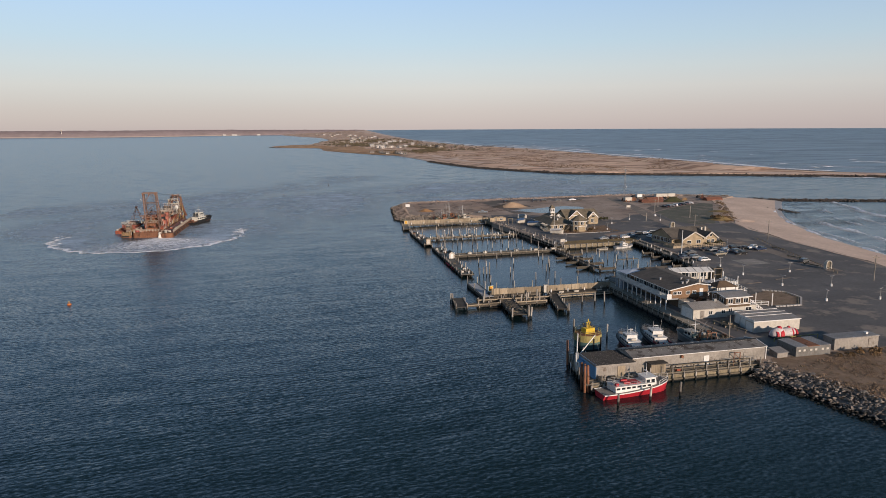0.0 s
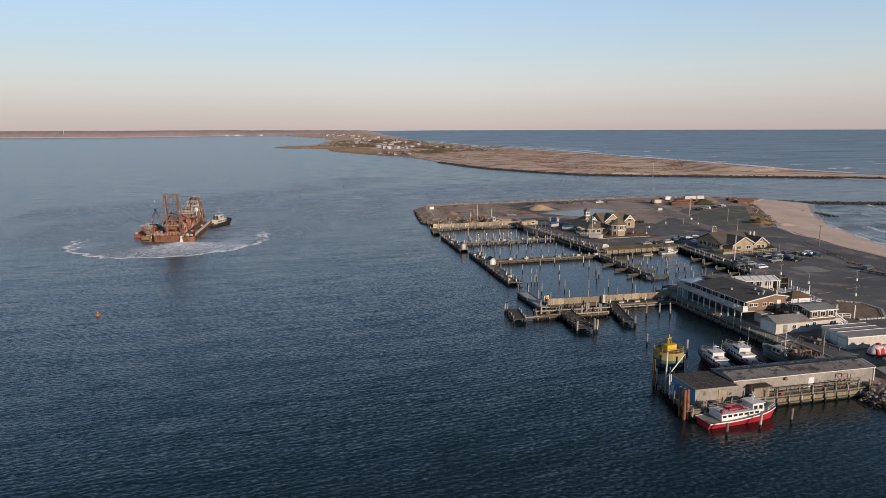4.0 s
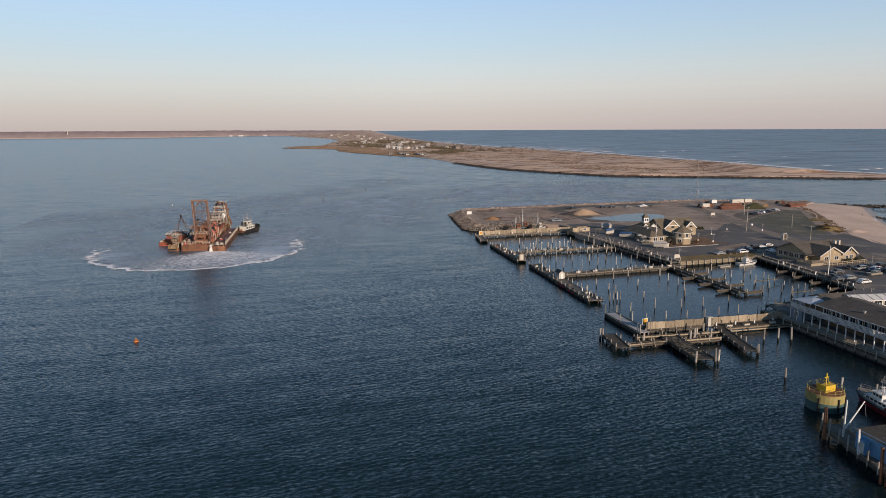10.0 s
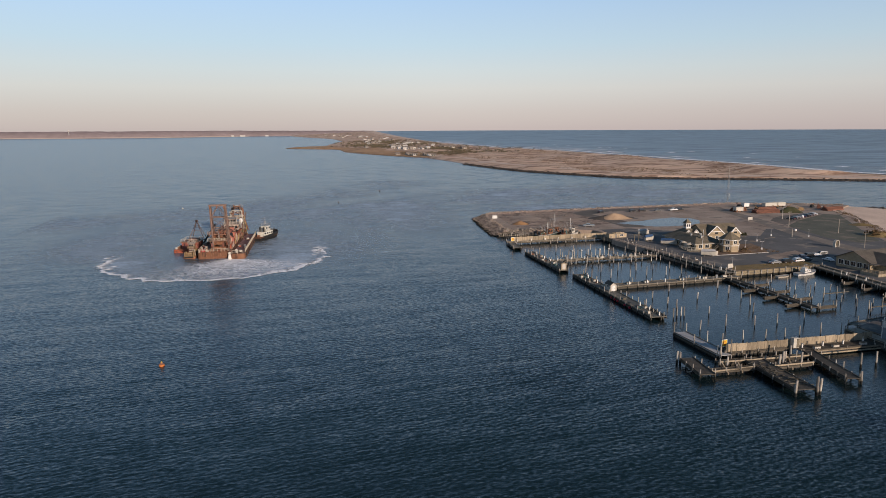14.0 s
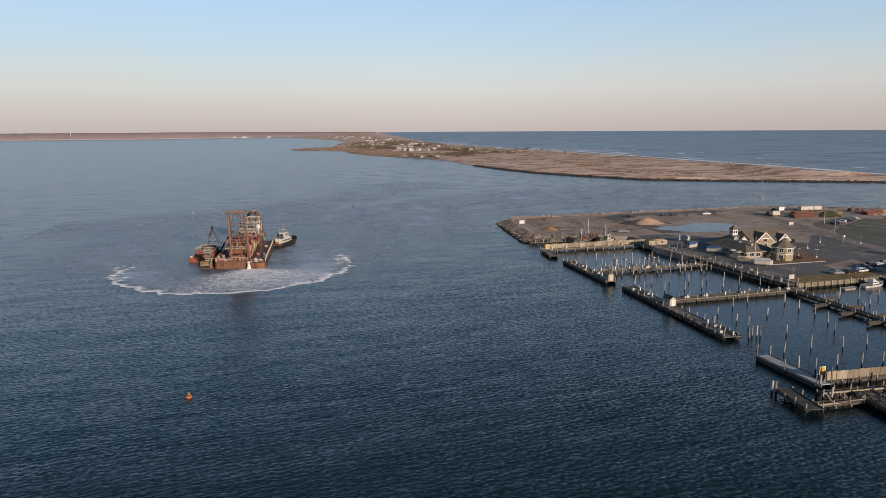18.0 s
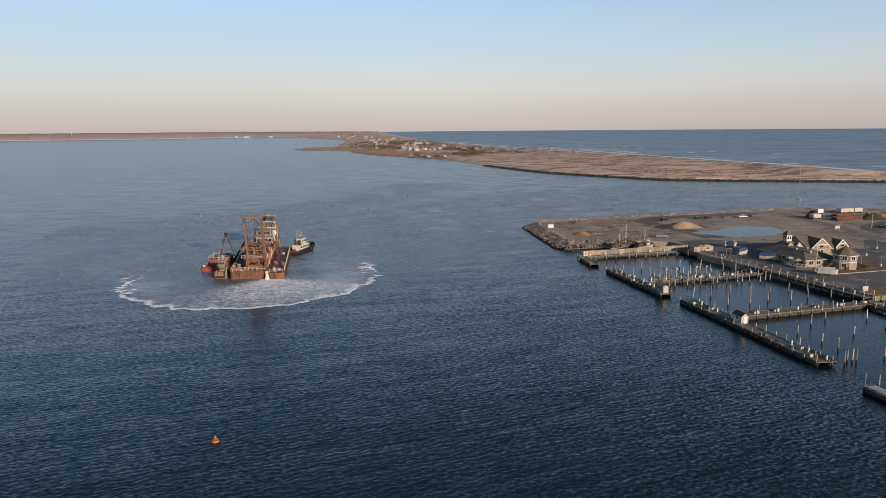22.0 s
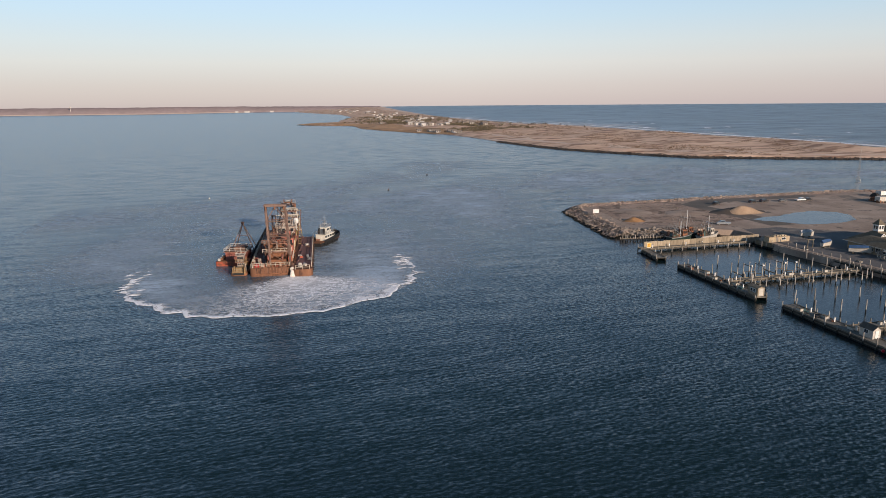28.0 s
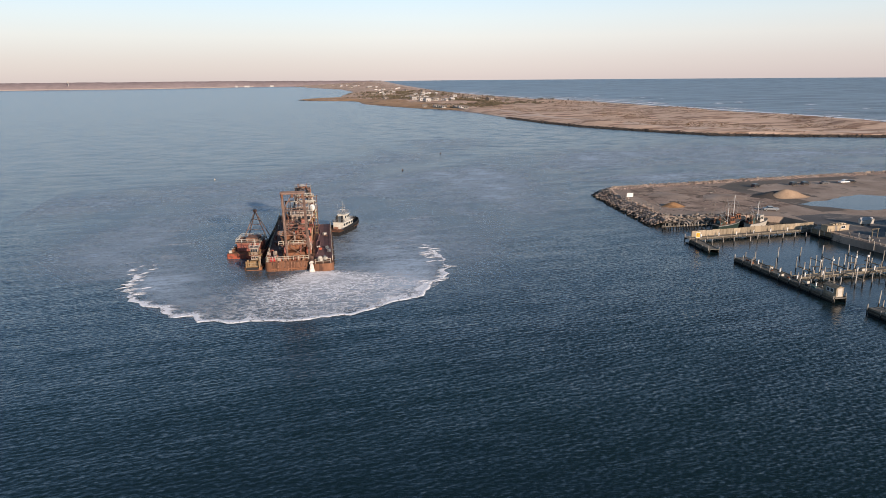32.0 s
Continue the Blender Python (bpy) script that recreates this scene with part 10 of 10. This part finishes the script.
def arch_shelter(x, y, rz, label):
    arch = thing("entrance_arch", x, y, 1.95, rz, label, "shelter", "arched shelters")
    b = Build()
    loops = []
    for i in range(9):
        a = math.pi * i / 8
        c, s = math.cos(a), math.sin(a)
        loops.append([(1.25 * c, -.45, 1.7 + 1.15 * s), (1.25 * c, .45, 1.7 + 1.15 * s), (1.0 * c, .45, 1.7 + .92 * s), (1.0 * c, -.45, 1.7 + .92 * s)])
    part("arch", b.rings(loops), M_OFFWHITE, arch)
    for s in (-1, 1):
        part("post", Build().box(s * 1.12 - .14, -.45, 0, s * 1.12 + .14, .45, 1.72), M_OFFWHITE, arch)
    part("notice_panel", Build().box(-.95, .1, .1, .95, .2, 2.3), M_BEAM, arch)
    part("bench", Build().box(-.9, -.3, .4, .9, .05, .5), M_OFFWHITE, arch)


arch_shelter(166.3, 178.4, 10, "white arched notice shelter at the beach lot")
arch_shelter(168.6, 271.2, 15, "white arched shelter beside the road")
sg = thing("white_globe", 182.1, 308.6, 1.95, 0, "white round light globe beside the road", "lamp")
part("globe", Build().rings([[(r * math.cos(a * math.pi / 5), r * math.sin(a * math.pi / 5), z) for a in range(10)] for r, z in ((.15, .1), (.5, .3), (.65, .65), (.5, 1.0), (.15, 1.2))]), M_WHITE, sg, smooth=True)
M_PAD = surf("worn_slab", (0.23, 0.215, 0.195), (0.32, 0.295, 0.27), 0.25, 0.92, c3=(0.11, 0.1, 0.09), cover=.6)
pad = thing("concrete_pad", 150.9, 194.8, 1.98, 0, "pale concrete slab let into the asphalt", "slab")
part("slab", Build().box(-4.4, -4.1, 0, 4.4, 4.1, .05), M_PAD, pad)
for x, y, rz in ((159.4, 295.9, 12), (147.9, 289.8, 12), (150.5, 293.0, 12), (152.5, 181.5, 8), (158.0, 180.0, 8), (131, 167, 10), (143, 170, 10)):
    ks = thing("car_park_island", x, y, 1.98, rz, "pale kerbed car park island", "kerb", "car park islands")
    part("kerb", Build().box(-3.0, -.2, 0, 3.0, .2, .14), M_OLDASPHALT, ks)
bar2 = thing("guard_rail", 0, 0, 1.95, 0, "low timber guard rail along the beach edge of the lot", "railing")
railing(bar2, [(164, 172, 0), (170, 192, 0), (178, 218, 0), (184, 236, 0)], .7, 2.4, M_BEAM, .08, 1)
for i, (x, y) in enumerate(((153, 184), (157.5, 197), (164, 213))):
    bl = thing("beach_barrier", x + 12, y, 1.95, -70, "weathered timber barrier beside the sand", "barrier", "beach barriers")
    part("beam", Build().box(-2.5, -.12, .4, 2.5, .12, .65), M_BEAM, bl)
    for s in (-2, 2):
        part("post", Build().box(s - .12, -.12, 0, s + .12, .12, .7), M_BEAM, bl)
# white picket edging round the grassy island
pe = thing("picket_edging", 0, 0, 1.98, 0, "low weathered picket edging round the grassy island", "fence")
b = Build()
for (x, y, dx, dy) in along([(120, 143), (125.5, 143), (130.5, 149), (131, 155), (127, 157.5)], .9):
    b.box(x - .06, y - .06, 0, x + .06, y + .06, .45)
part("pickets", b, M_BEAM, pe, kind="stuff")

# ---------------------------------------------------------------- yard at the inlet
M_PIPE = surf("brown_red_pipe", (0.12, 0.055, 0.04), (0.20, 0.09, 0.062), 0.4, 0.8, c3=(0.08, 0.04, 0.03), cover=.55, rnd=.3)
for i, (x, y, w, d, h, mt, lb) in enumerate(((214.5, 369.0, 14, 5, 2.2, M_PIPE, "stack of rusty red dredge pipe"), (222, 379, 12, 4, 2.0, M_PIPE, "stack of rusty red dredge pipe"), (206, 380, 8, 4, 2.4, M_RUSTDARK, "stack of dark rusty pipe"), (257, 370.5, 13, 4, 1.8, M_PIPE, "stack of rusty red dredge pipe"))):
    st = thing("pipe_stack", x, y, 1.95, 4 * i, lb, "pipes", "pipe stacks")
    for r in range(3):
        for k in range(6 - r):
            yy = -d / 2 + (k + r * .5 + .5) * d / 6
            part("pipe", Build().rod((-w / 2 + rng.uniform(-.3, .3), yy, .35 + r * .6), (w / 2 + rng.uniform(-.3, .3), yy, .35 + r * .6), .34, .34, 8), mt, st)
for x, y, L, c, lb in ((234, 391, 8, M_OFFWHITE, "long white box trailer on the yard"), (241, 391.3, 5, M_OFFWHITE, "white box trailer on the yard"), (219.4, 392.5, 3.4, M_WHITE, "white camper on the yard"), (203, 376, 4.5, M_OFFWHITE, "cream truck on the yard")):
    tr = thing("box_trailer", x, y, 1.95, 3, lb, "trailer", "yard trailers")
    part("box", Build().box(-L / 2, -1.3, .7, L / 2, 1.3, 2.6), c, tr)
    part("trailer_roof", Build().box(-L / 2 - .05, -1.33, 2.6, L / 2 + .05, 1.33, 2.68), M_OFFWHITE, tr)
    for s in (-L * .3, -L * .15, L * .3):
        part("wheel", Build().rod((s, -1.3, .4), (s, 1.3, .4), .4, .4, 12), M_BLACK, tr)
for i in range(14):
    x, y = 200 + rng.uniform(0, 62), 374 + rng.uniform(-4, 18)
    jk = thing("yard_equipment", x, y, 1.95, rng.uniform(0, 180), "dark pile of dredging equipment on the yard", "equipment", "yard equipment")
    s = rng.uniform(1.0, 2.2)
    b = Build()
    b.rings([[(-s, -s * .5, 0), (s, -s * .5, 0), (s, s * .5, 0), (-s, s * .5, 0)], [(-s * .9, -s * .5, s * .6), (s * .7, -s * .5, s * .5), (s * .7, s * .4, s * .6), (-s * .8, s * .5, s * .7)], [(-s * .3, -s * .3, s), (s * .2, -s * .3, s * .9), (s * .2, s * .3, s), (-s * .3, s * .3, s * 1.1)]])
    part("body", b, (M_RUSTDARK, M_BLACK, M_OCHRE, M_PIPE)[i % 4], jk)
    part("arm", Build().beam((s * .2, 0, s * .8), (s * 1.6, .3, s * 1.5), .25), (M_OCHRE, M_RUSTDARK)[i % 2], jk)
pl = thing("post_marker", 186.3, 343.8, 1.95, 0, "white framed notice by the road", "sign")
part("panel", Build().box(-1.2, -.06, .6, 1.2, .06, 1.8), M_OFFWHITE, pl)
for s in (-1, 1):
    part("leg", Build().box(s - .08, -.08, 0, s + .08, .08, .6), M_OFFWHITE, pl)
# yard fence of stacked dark rock behind the road at the inlet
tpw = thing("tip_notice", 69.4, 379.5, 1.95, -10, "white notice board on the tip", "sign")
part("board", Build().box(-1.2, -.07, .5, 1.2, .07, 2.0), M_WHITE, tpw)
for s in (-.9, .9):
    part("leg", Build().box(s - .07, -.07, 0, s + .07, .07, .5), M_BEAM, tpw)


def mound(name, x, y, rx, ry, h, mat, label, seed, kind=""):
    n1, n2 = 28, 12
    pts, faces = [], []
    for i in range(n2 + 1):
        s = i / n2
        for j in range(n1):
            a = 2 * math.pi * j / n1
            k = 1 + .18 * noise.noise((math.cos(a) * 1.3 + seed, math.sin(a) * 1.3, 0))
            px, py = x + rx * s * k * math.cos(a), y + ry * s * k * math.sin(a)
            z = 1.9 + h * (math.cos(s * math.pi) * .5 + .5) * (1 + .35 * noise.noise((px * .2, py * .2, seed)))
            pts.append((px, py, z if i < n2 else 1.8))
        if i:
            o = (i - 1) * n1
            faces += [(o + j, o + (j + 1) % n1, o + n1 + (j + 1) % n1, o + n1 + j) for j in range(n1)]
    return solid(name, Build().add(pts, faces), mat, label, "mound", kind=kind, smooth=True)


mound("sand_mound", 127.2, 366.6, 10.6, 5.0, 2.7, surf("dry_sand_heap", (0.31, 0.215, 0.145), (0.40, 0.29, 0.20), 0.3, .95, bump=.3), "heap of pale sand by the pond", 3)
mound("earth_mound", 229, 369, 8.5, 6, 3.0, M_BUSH, "dark earth mound on the yard", 5)
mound("dune", 206, 289.5, 7, 6, 1.9, M_GRASS, "low dune with brown beach grass", 7)
mound("dune", 225, 318, 7, 6, 1.0, M_GRASS, "low dune with brown beach grass", 8)
mound("dune", 214, 284, 6, 4, .8, M_SAND, "low bare sand dune", 9)
# bank of dirt round the pond
M_DARKEARTH = surf("dark_damp_earth", (0.07, 0.058, 0.05), (0.11, 0.09, 0.075), 0.2, .95, bump=.4, world_space=True)
mound("dirt_bank", 126.5, 369.5, 14, 8.5, 1.9, M_DARKEARTH, "dark bank of earth round the sand heap", 13)
mound("brush_pile", 76, 360, 5, 4, 1.6, surf("orange_brush", (0.28, 0.15, 0.07), (0.38, 0.22, 0.11), .5, .95, bump=.5), "orange-brown heap of cut brush on the tip", 14)
gq = random.Random(41)
b = Build()
for i in range(1100):
    x, y = gq.uniform(66, 112), gq.uniform(346, 398)
    if noise.noise((x * .11, y * .11, 6.0)) > .02 and x > 64 + (y - 346) * .05:
        boulder(b, x, y, 2.0, gq.uniform(.12, .42), gq)
solid("rubble", b, M_ROCK, "scattered rubble and stones on the tip", "rubble", kind="stuff")
mound("dirt_bank", 105, 372, 12, 10, .8, M_GROUND, "low bank of reddish earth on the tip", 11)
mound("dirt_bank", 86, 380, 10, 12, .6, M_GROUND, "low bank of reddish earth on the tip", 12)

# timber groyne at the tip
gr = thing("timber_groyne", 57.4, 334.6, 0, -2, "row of old piles and beams at the tip", "groyne")
for i in range(14):
    pile_part(gr, i * .9, rng.uniform(-.2, .2), 1.6 + rng.uniform(-.4, .5), .18)
for i in range(6):
    pile_part(gr, 13 + i * 1.6, rng.uniform(-.2, .2), 1.3, .15)
part("beam", Build().beam((0, 0, .9), (20, .5, .9), .25, .3), M_BEAM, gr)


# ---------------------------------------------------------------- plants
def tufts(name, area, count, h0, h1, mat, label, seed, blades=5, z=1.98, spread=.35, cat="grass"):
    """Tufts of thin blades over a polygon."""
    g = random.Random(seed)
    xs, ys = [p[0] for p in area], [p[1] for p in area]
    b = Build()
    done = 0
    while done < count:
        x, y = g.uniform(min(xs), max(xs)), g.uniform(min(ys), max(ys))
        inside = False
        for (x0, y0), (x1, y1) in zip(area, area[1:] + area[:1]):
            if (y0 > y) != (y1 > y) and x < (x1 - x0) * (y - y0) / (y1 - y0) + x0:
                inside = not inside
        if not inside:
            continue
        done += 1
        if noise.noise((x * .12, y * .12, seed)) < -.15 and g.random() < .8:
            continue
        h = g.uniform(h0, h1)
        for k in range(blades):
            a = g.random() * 6.28
            w = .10 + .08 * g.random()
            dx, dy = math.cos(a), math.sin(a)
            px, py = x + g.uniform(-spread, spread), y + g.uniform(-spread, spread)
            tx, ty = px + dx * h * g.uniform(.1, .5), py + dy * h * g.uniform(.1, .5)
            b.add([(px - dy * w, py + dx * w, z), (px + dy * w, py - dx * w, z), (tx, ty, z + h)], [(0, 1, 2)])
    me = b.mesh(name)
    me.materials.append(mat)
    return tagged(new(name, me), label, cat, kind="stuff")


tufts("grass", [(94.8, 86), (99, 62), (105, 30), (122, 30), (114, 80), (120, 107), (96, 107.5), (90, 104), (92.6, 94)], 6500, .08, .26, M_REDSCRUB, "brown winter grass behind the rocks", 31, 6)
tufts("grass", [(203, 281), (209, 284), (217, 298), (212, 302)], 240, .2, .6, M_SCRUB, "dry dune grass behind the beach", 32)
tufts("dune_fringe", [(206, 277), (212, 284), (233, 321), (252, 352), (264, 378), (260, 379), (247, 353), (228, 322), (206, 288)], 420, .15, .5, M_SCRUB, "ragged brown beach grass along the top of the sand", 36, 6, spread=.8)
tufts("grass", [(115.5, 146), (120, 143), (125.5, 143), (130.5, 149), (131, 155), (127, 157.5), (119, 154)], 900, .08, .2, M_REDSCRUB, "dry grass on the traffic island", 33)
edg = thing("bed_border", 0, 0, 2.0, 0, "curved pale stone border of the traffic island", "kerb")
for x, y, dx, dy in along([(119, 142.6), (125.8, 142.4), (131.3, 148.8), (131.6, 155.4), (127.4, 158.4)], 1.0):
    part("border_stone", Build().turned(x, y, 0, .8, .5, .35, math.degrees(math.atan2(dy, dx))), M_CONCRETE, edg)
tufts("grass", [(105.8, 242.6), (137, 244.8), (138.2, 250.4), (107, 249.2)], 420, .06, .16, M_GRASS, "short dry grass on the bulkhead", 34)
tufts("grass", [(127, 266), (142, 268), (142, 279), (130, 280)], 160, .1, .35, M_SCRUB, "dry garden grass beside the tower", 35)


def clump(b, x, y, z, r, g, n=26):
    """A ragged crown of small leaf clusters."""
    for i in range(n):
        a, e = g.random() * 6.28, math.asin(g.uniform(-.2, 1))
        d = r * g.uniform(.45, 1.05)
        px, py, pz = x + d * math.cos(a) * math.cos(e), y + d * math.sin(a) * math.cos(e), z + d * .75 * math.sin(e)
        s = r * g.uniform(.14, .30)
        for k in range(2):
            q = g.random() * 6.28
            c, s_ = math.cos(q) * s, math.sin(q) * s
            t = g.uniform(-.7, .7) * s
            b.add([(px - c, py - s_, pz - t), (px + c, py + s_, pz + t * .5), (px + s_ * .6, py - c * .6, pz + s * 1.1)], [(0, 1, 2)])


def bush(x, y, r, z=1.95, mat=None, label="leafless brown garden bush"):
    g = random.Random(int(x * 31 + y * 17))
    t = thing("bush", x, y, z, 0, label, "bush", "garden bushes")
    b = Build()
    for k in range(4):
        b.rod((0, 0, 0), (g.uniform(-.5, .5) * r, g.uniform(-.5, .5) * r, r * .9), .05, .02, 5)
    part("stems", b, M_BEAM, t)
    b = Build()
    clump(b, 0, 0, r * .5, r, g, 40)
    me = b.mesh("crown")
    me.materials.append(mat or M_SCRUB)
    part("crown", me, None, t)


for x, y, r in ((122, 269.6, 1.0), (129, 270.4, 1.2), (132, 274, .9), (118.6, 270.6, .9), (149.4, 300.8, 1.6), (151.6, 301.6, 1.4), (112.4, 148.2, .8), (156.5, 226.4, 1.2), (159.5, 226.8, 1.1), (162.5, 227.6, 1.3)):
    bush(x, y, r, mat=M_BUSH if x > 140 else None, label="dark evergreen bush by the wall" if x > 140 else "leafless brown garden bush")
for x, y, r in ((106.5, 106.6, .9), (109.5, 107.4, 1.1), (113, 107, 1.2), (117, 105, 1.1), (104.2, 106.9, .7), (111.2, 105.6, 1.0)):
    bush(x, y, r, label="brown scrub bush beside the yard")

for x, y, r in ((203.4, 288.6, 1.9), (205.6, 290.6, 2.2), (204.2, 293.2, 1.7), (207.4, 288.8, 1.6)):
    bush(x, y, r, 1.7, label="round rust-brown thicket behind the beach")

# ---------------------------------------------------------------- far island: houses, scrub and woods
g = random.Random(77)


def far_house(x, y, z, rz, w, d, h, rise, wall_mat, roof_mat, label):
    t = thing("house", x, y, z, rz, label, "house", "island houses")
    part("wall", Build().gwall(-w / 2, -d / 2, w / 2, d / 2, -3, h, rise, 'x'), wall_mat, t)
    part("roof", Build().gable(-w / 2, -d / 2, w / 2, d / 2, h, rise, .5, .3, 'x'), roof_mat, t)
    for i in range(max(2, int(w / 4))):
        xx = -w / 2 + w * (i + .5) / max(2, int(w / 4))
        for zz in ((1.0, 4.2) if h > 6 else (1.2,)):
            part("window", Build().box(xx - .8, -d / 2 - .1, zz, xx + .8, -d / 2, zz + 1.6), M_GLASS, t)


M_FARWHITE = plain("white_house_paint", (0.52, 0.49, 0.46), 0.6)
M_FARGREY = plain("grey_cedar", (0.28, 0.25, 0.22), 0.8)
M_FARROOF = plain("far_roof", (0.20, 0.17, 0.15), 0.9)


def isl(u, v):
    ub, us = lerp_line(BAY, v), lerp_line(SEA, v)
    return island_height(u, v, min(1, max(0, (u - ub) / (us - ub))))


def on_island(f, v):
    ub, us = lerp_line(BAY, v), lerp_line(SEA, v)
    return ub + f * (us - ub)


for i in range(80):
    v = 1480 + (i / 80) ** 1.9 * 2900 + g.uniform(-30, 30)
    f = g.choice((.28, .36, .44, .54, .62)) + g.uniform(-.05, .05)
    if 1700 < v < 2000:
        f = max(f, .5)
    u = on_island(f, v)
    white = g.random() < .6
    k = .8
    far_house(u, v, isl(u, v) + .2, g.uniform(-25, 25), g.uniform(7, 13), g.uniform(6, 8), g.uniform(2.4, 4), g.uniform(1.4, 2.2), M_FARWHITE if white else M_FARGREY, M_FARROOF if not white or g.random() < .4 else M_FARWHITE,
              "white beach house on the far island" if white else "grey cedar beach house on the far island")
far_house(on_island(.34, 1530), 1530, isl(on_island(.34, 1530), 1530), 12, 26, 10, 5, 2, M_FARWHITE, M_FARROOF, "long white hotel building on the far island")
for i in range(7):
    v = 1150 + i * 16
    u = on_island(.05 + .01 * (i % 3), v)
    far_house(u, v, isl(u, v), g.uniform(-20, 20), 7, 6, 3, 1.6, M_FARWHITE if i % 2 else M_FARGREY, M_FARROOF, "small boathouse on the bay shore")
for x, y, w in ((-1560, 4110, 60), (-270, 4720, 90), (-330, 4690, 50), (-120, 4790, 60)):
    far_house(x, y - 20, 2, 0, w * .35, 12, 5, 2, M_FARWHITE, M_FARWHITE, "distant white building on the far shore")
wt = thing("water_tower", -1150, 4200, 32, 0, "distant pale water tower above the woods", "water tower")
part("stem", Build().rod((0, 0, -15), (0, 0, 7), 1.4, 1.4, 8), M_FARWHITE, wt)
part("tank", Build().rings([[(r * math.cos(a * math.pi / 5), r * math.sin(a * math.pi / 5), z) for a in range(10)] for r, z in ((1.4, 4), (4.5, 6.5), (5.5, 9), (3.6, 11.5), (.6, 12))]), M_FARWHITE, wt)
M_FARWOOD = surf("brown_green_far_woods", (0.085, 0.072, 0.045), (0.15, 0.125, 0.085), 0.3, 0.95, bump=0.3, world_space=True)
# scrub over the dunes, woods by the houses
b, b2 = Build(), Build()
for i in range(9000):
    v = 610 + (i / 9000) ** 1.1 * 1100
    f = g.uniform(.12, .80)
    u = on_island(f, v)
    if noise.noise((u * .014, v * .009, 8.0)) + .25 * noise.noise((u * .06, v * .05, 2.0)) < .02:
        continue
    r = g.uniform(.6, 1.7)
    clump(b, u, v, isl(u, v) + .1, r, g, 5)
for i in range(3600):
    v = 1190 + (i / 3600) ** 1.2 * 1350
    f = min(.85, max(.05, g.gauss(.36 + .0001 * (v - 1200), .17)))
    if 1280 < v < 2000:
        f = max(f, g.uniform(.2, .5))
    u = on_island(f, v)
    if noise.noise((u * .01, v * .007, 4.0)) < -.12:
        continue
    clump(b2, u, v, isl(u, v) + .8, g.uniform(2.4, 4.6), g, 9)
for bb, nm, mt, lb in ((b, "dune_scrub", M_SCRUB, "brown winter scrub on the dunes"), (b2, "woods", M_FARWOOD, "dark low woods round the island houses")):
    me = bb.mesh(nm)
    me.materials.append(mt)
    tagged(new(nm, me), lb, "scrub" if nm != "woods" else "woods", kind="stuff")

# clutter on the quay by the bait house
bar_ = thing("timber_barrier", 94.8, 133.2, 1.95, -75, "low timber barrier along the fishing quay", "barrier")
for i in range(5):
    part("post", Build().box(i * 2.1 - .1, -.1, 0, i * 2.1 + .1, .1, .8), M_BEAM, bar_)
part("rail", Build().beam((-.3, 0, .8), (8.7, 0, .8), .26, .22), M_FENCE, bar_)
gz = random.Random(91)
for i in range(9):
    x, y = 96.6 + gz.uniform(-.9, 1.6), 131.0 + gz.uniform(-1.6, 1.8)
    pt_ = thing("fish_crate", x, y, 1.97, gz.uniform(0, 90), "weathered wooden fish crate on the quay", "crate", "fish crates")
    h_ = gz.uniform(.4, 1.1)
    part("box", Build().box(-.55, -.45, 0, .55, .45, h_), M_FENCE, pt_)
    part("rim", Build().box(-.6, -.5, h_, .6, .5, h_ + .06), M_BEAM, pt_)
cb_ = thing("mooring_crib", 87.6, 123.6, 0, 0, "dark timber mooring crib with tangled gear", "crib")
for i in range(10):
    x, y = (i % 5) * .95, (i // 5) * 5.2 + gz.uniform(-.4, .4)
    part("pile", Build().rod((x, y, -1.2), (x + gz.uniform(-.15, .15), y, gz.uniform(1.8, 3.0)), .16, .14, 8), M_DARKBEAM, cb_)
for y in (0, 2.6, 5.2):
    part("beam", Build().beam((-.4, y, 1.5), (4.4, y + .3, 1.5), .24), M_DARKBEAM, cb_)
for i in range(6):
    part("plank", Build().turned(gz.uniform(.5, 3.8), gz.uniform(.6, 4.6), 1.62, 3.6, .25, .1, gz.uniform(0, 180)), M_BEAM, cb_)
for i in range(5):
    part("hung_gear", Build().turned(gz.uniform(.3, 4), gz.uniform(.3, 5), 1.7, .9, .7, .6, gz.uniform(0, 90)), (M_NET, M_RUSTDARK, M_BLACK)[i % 3], cb_)
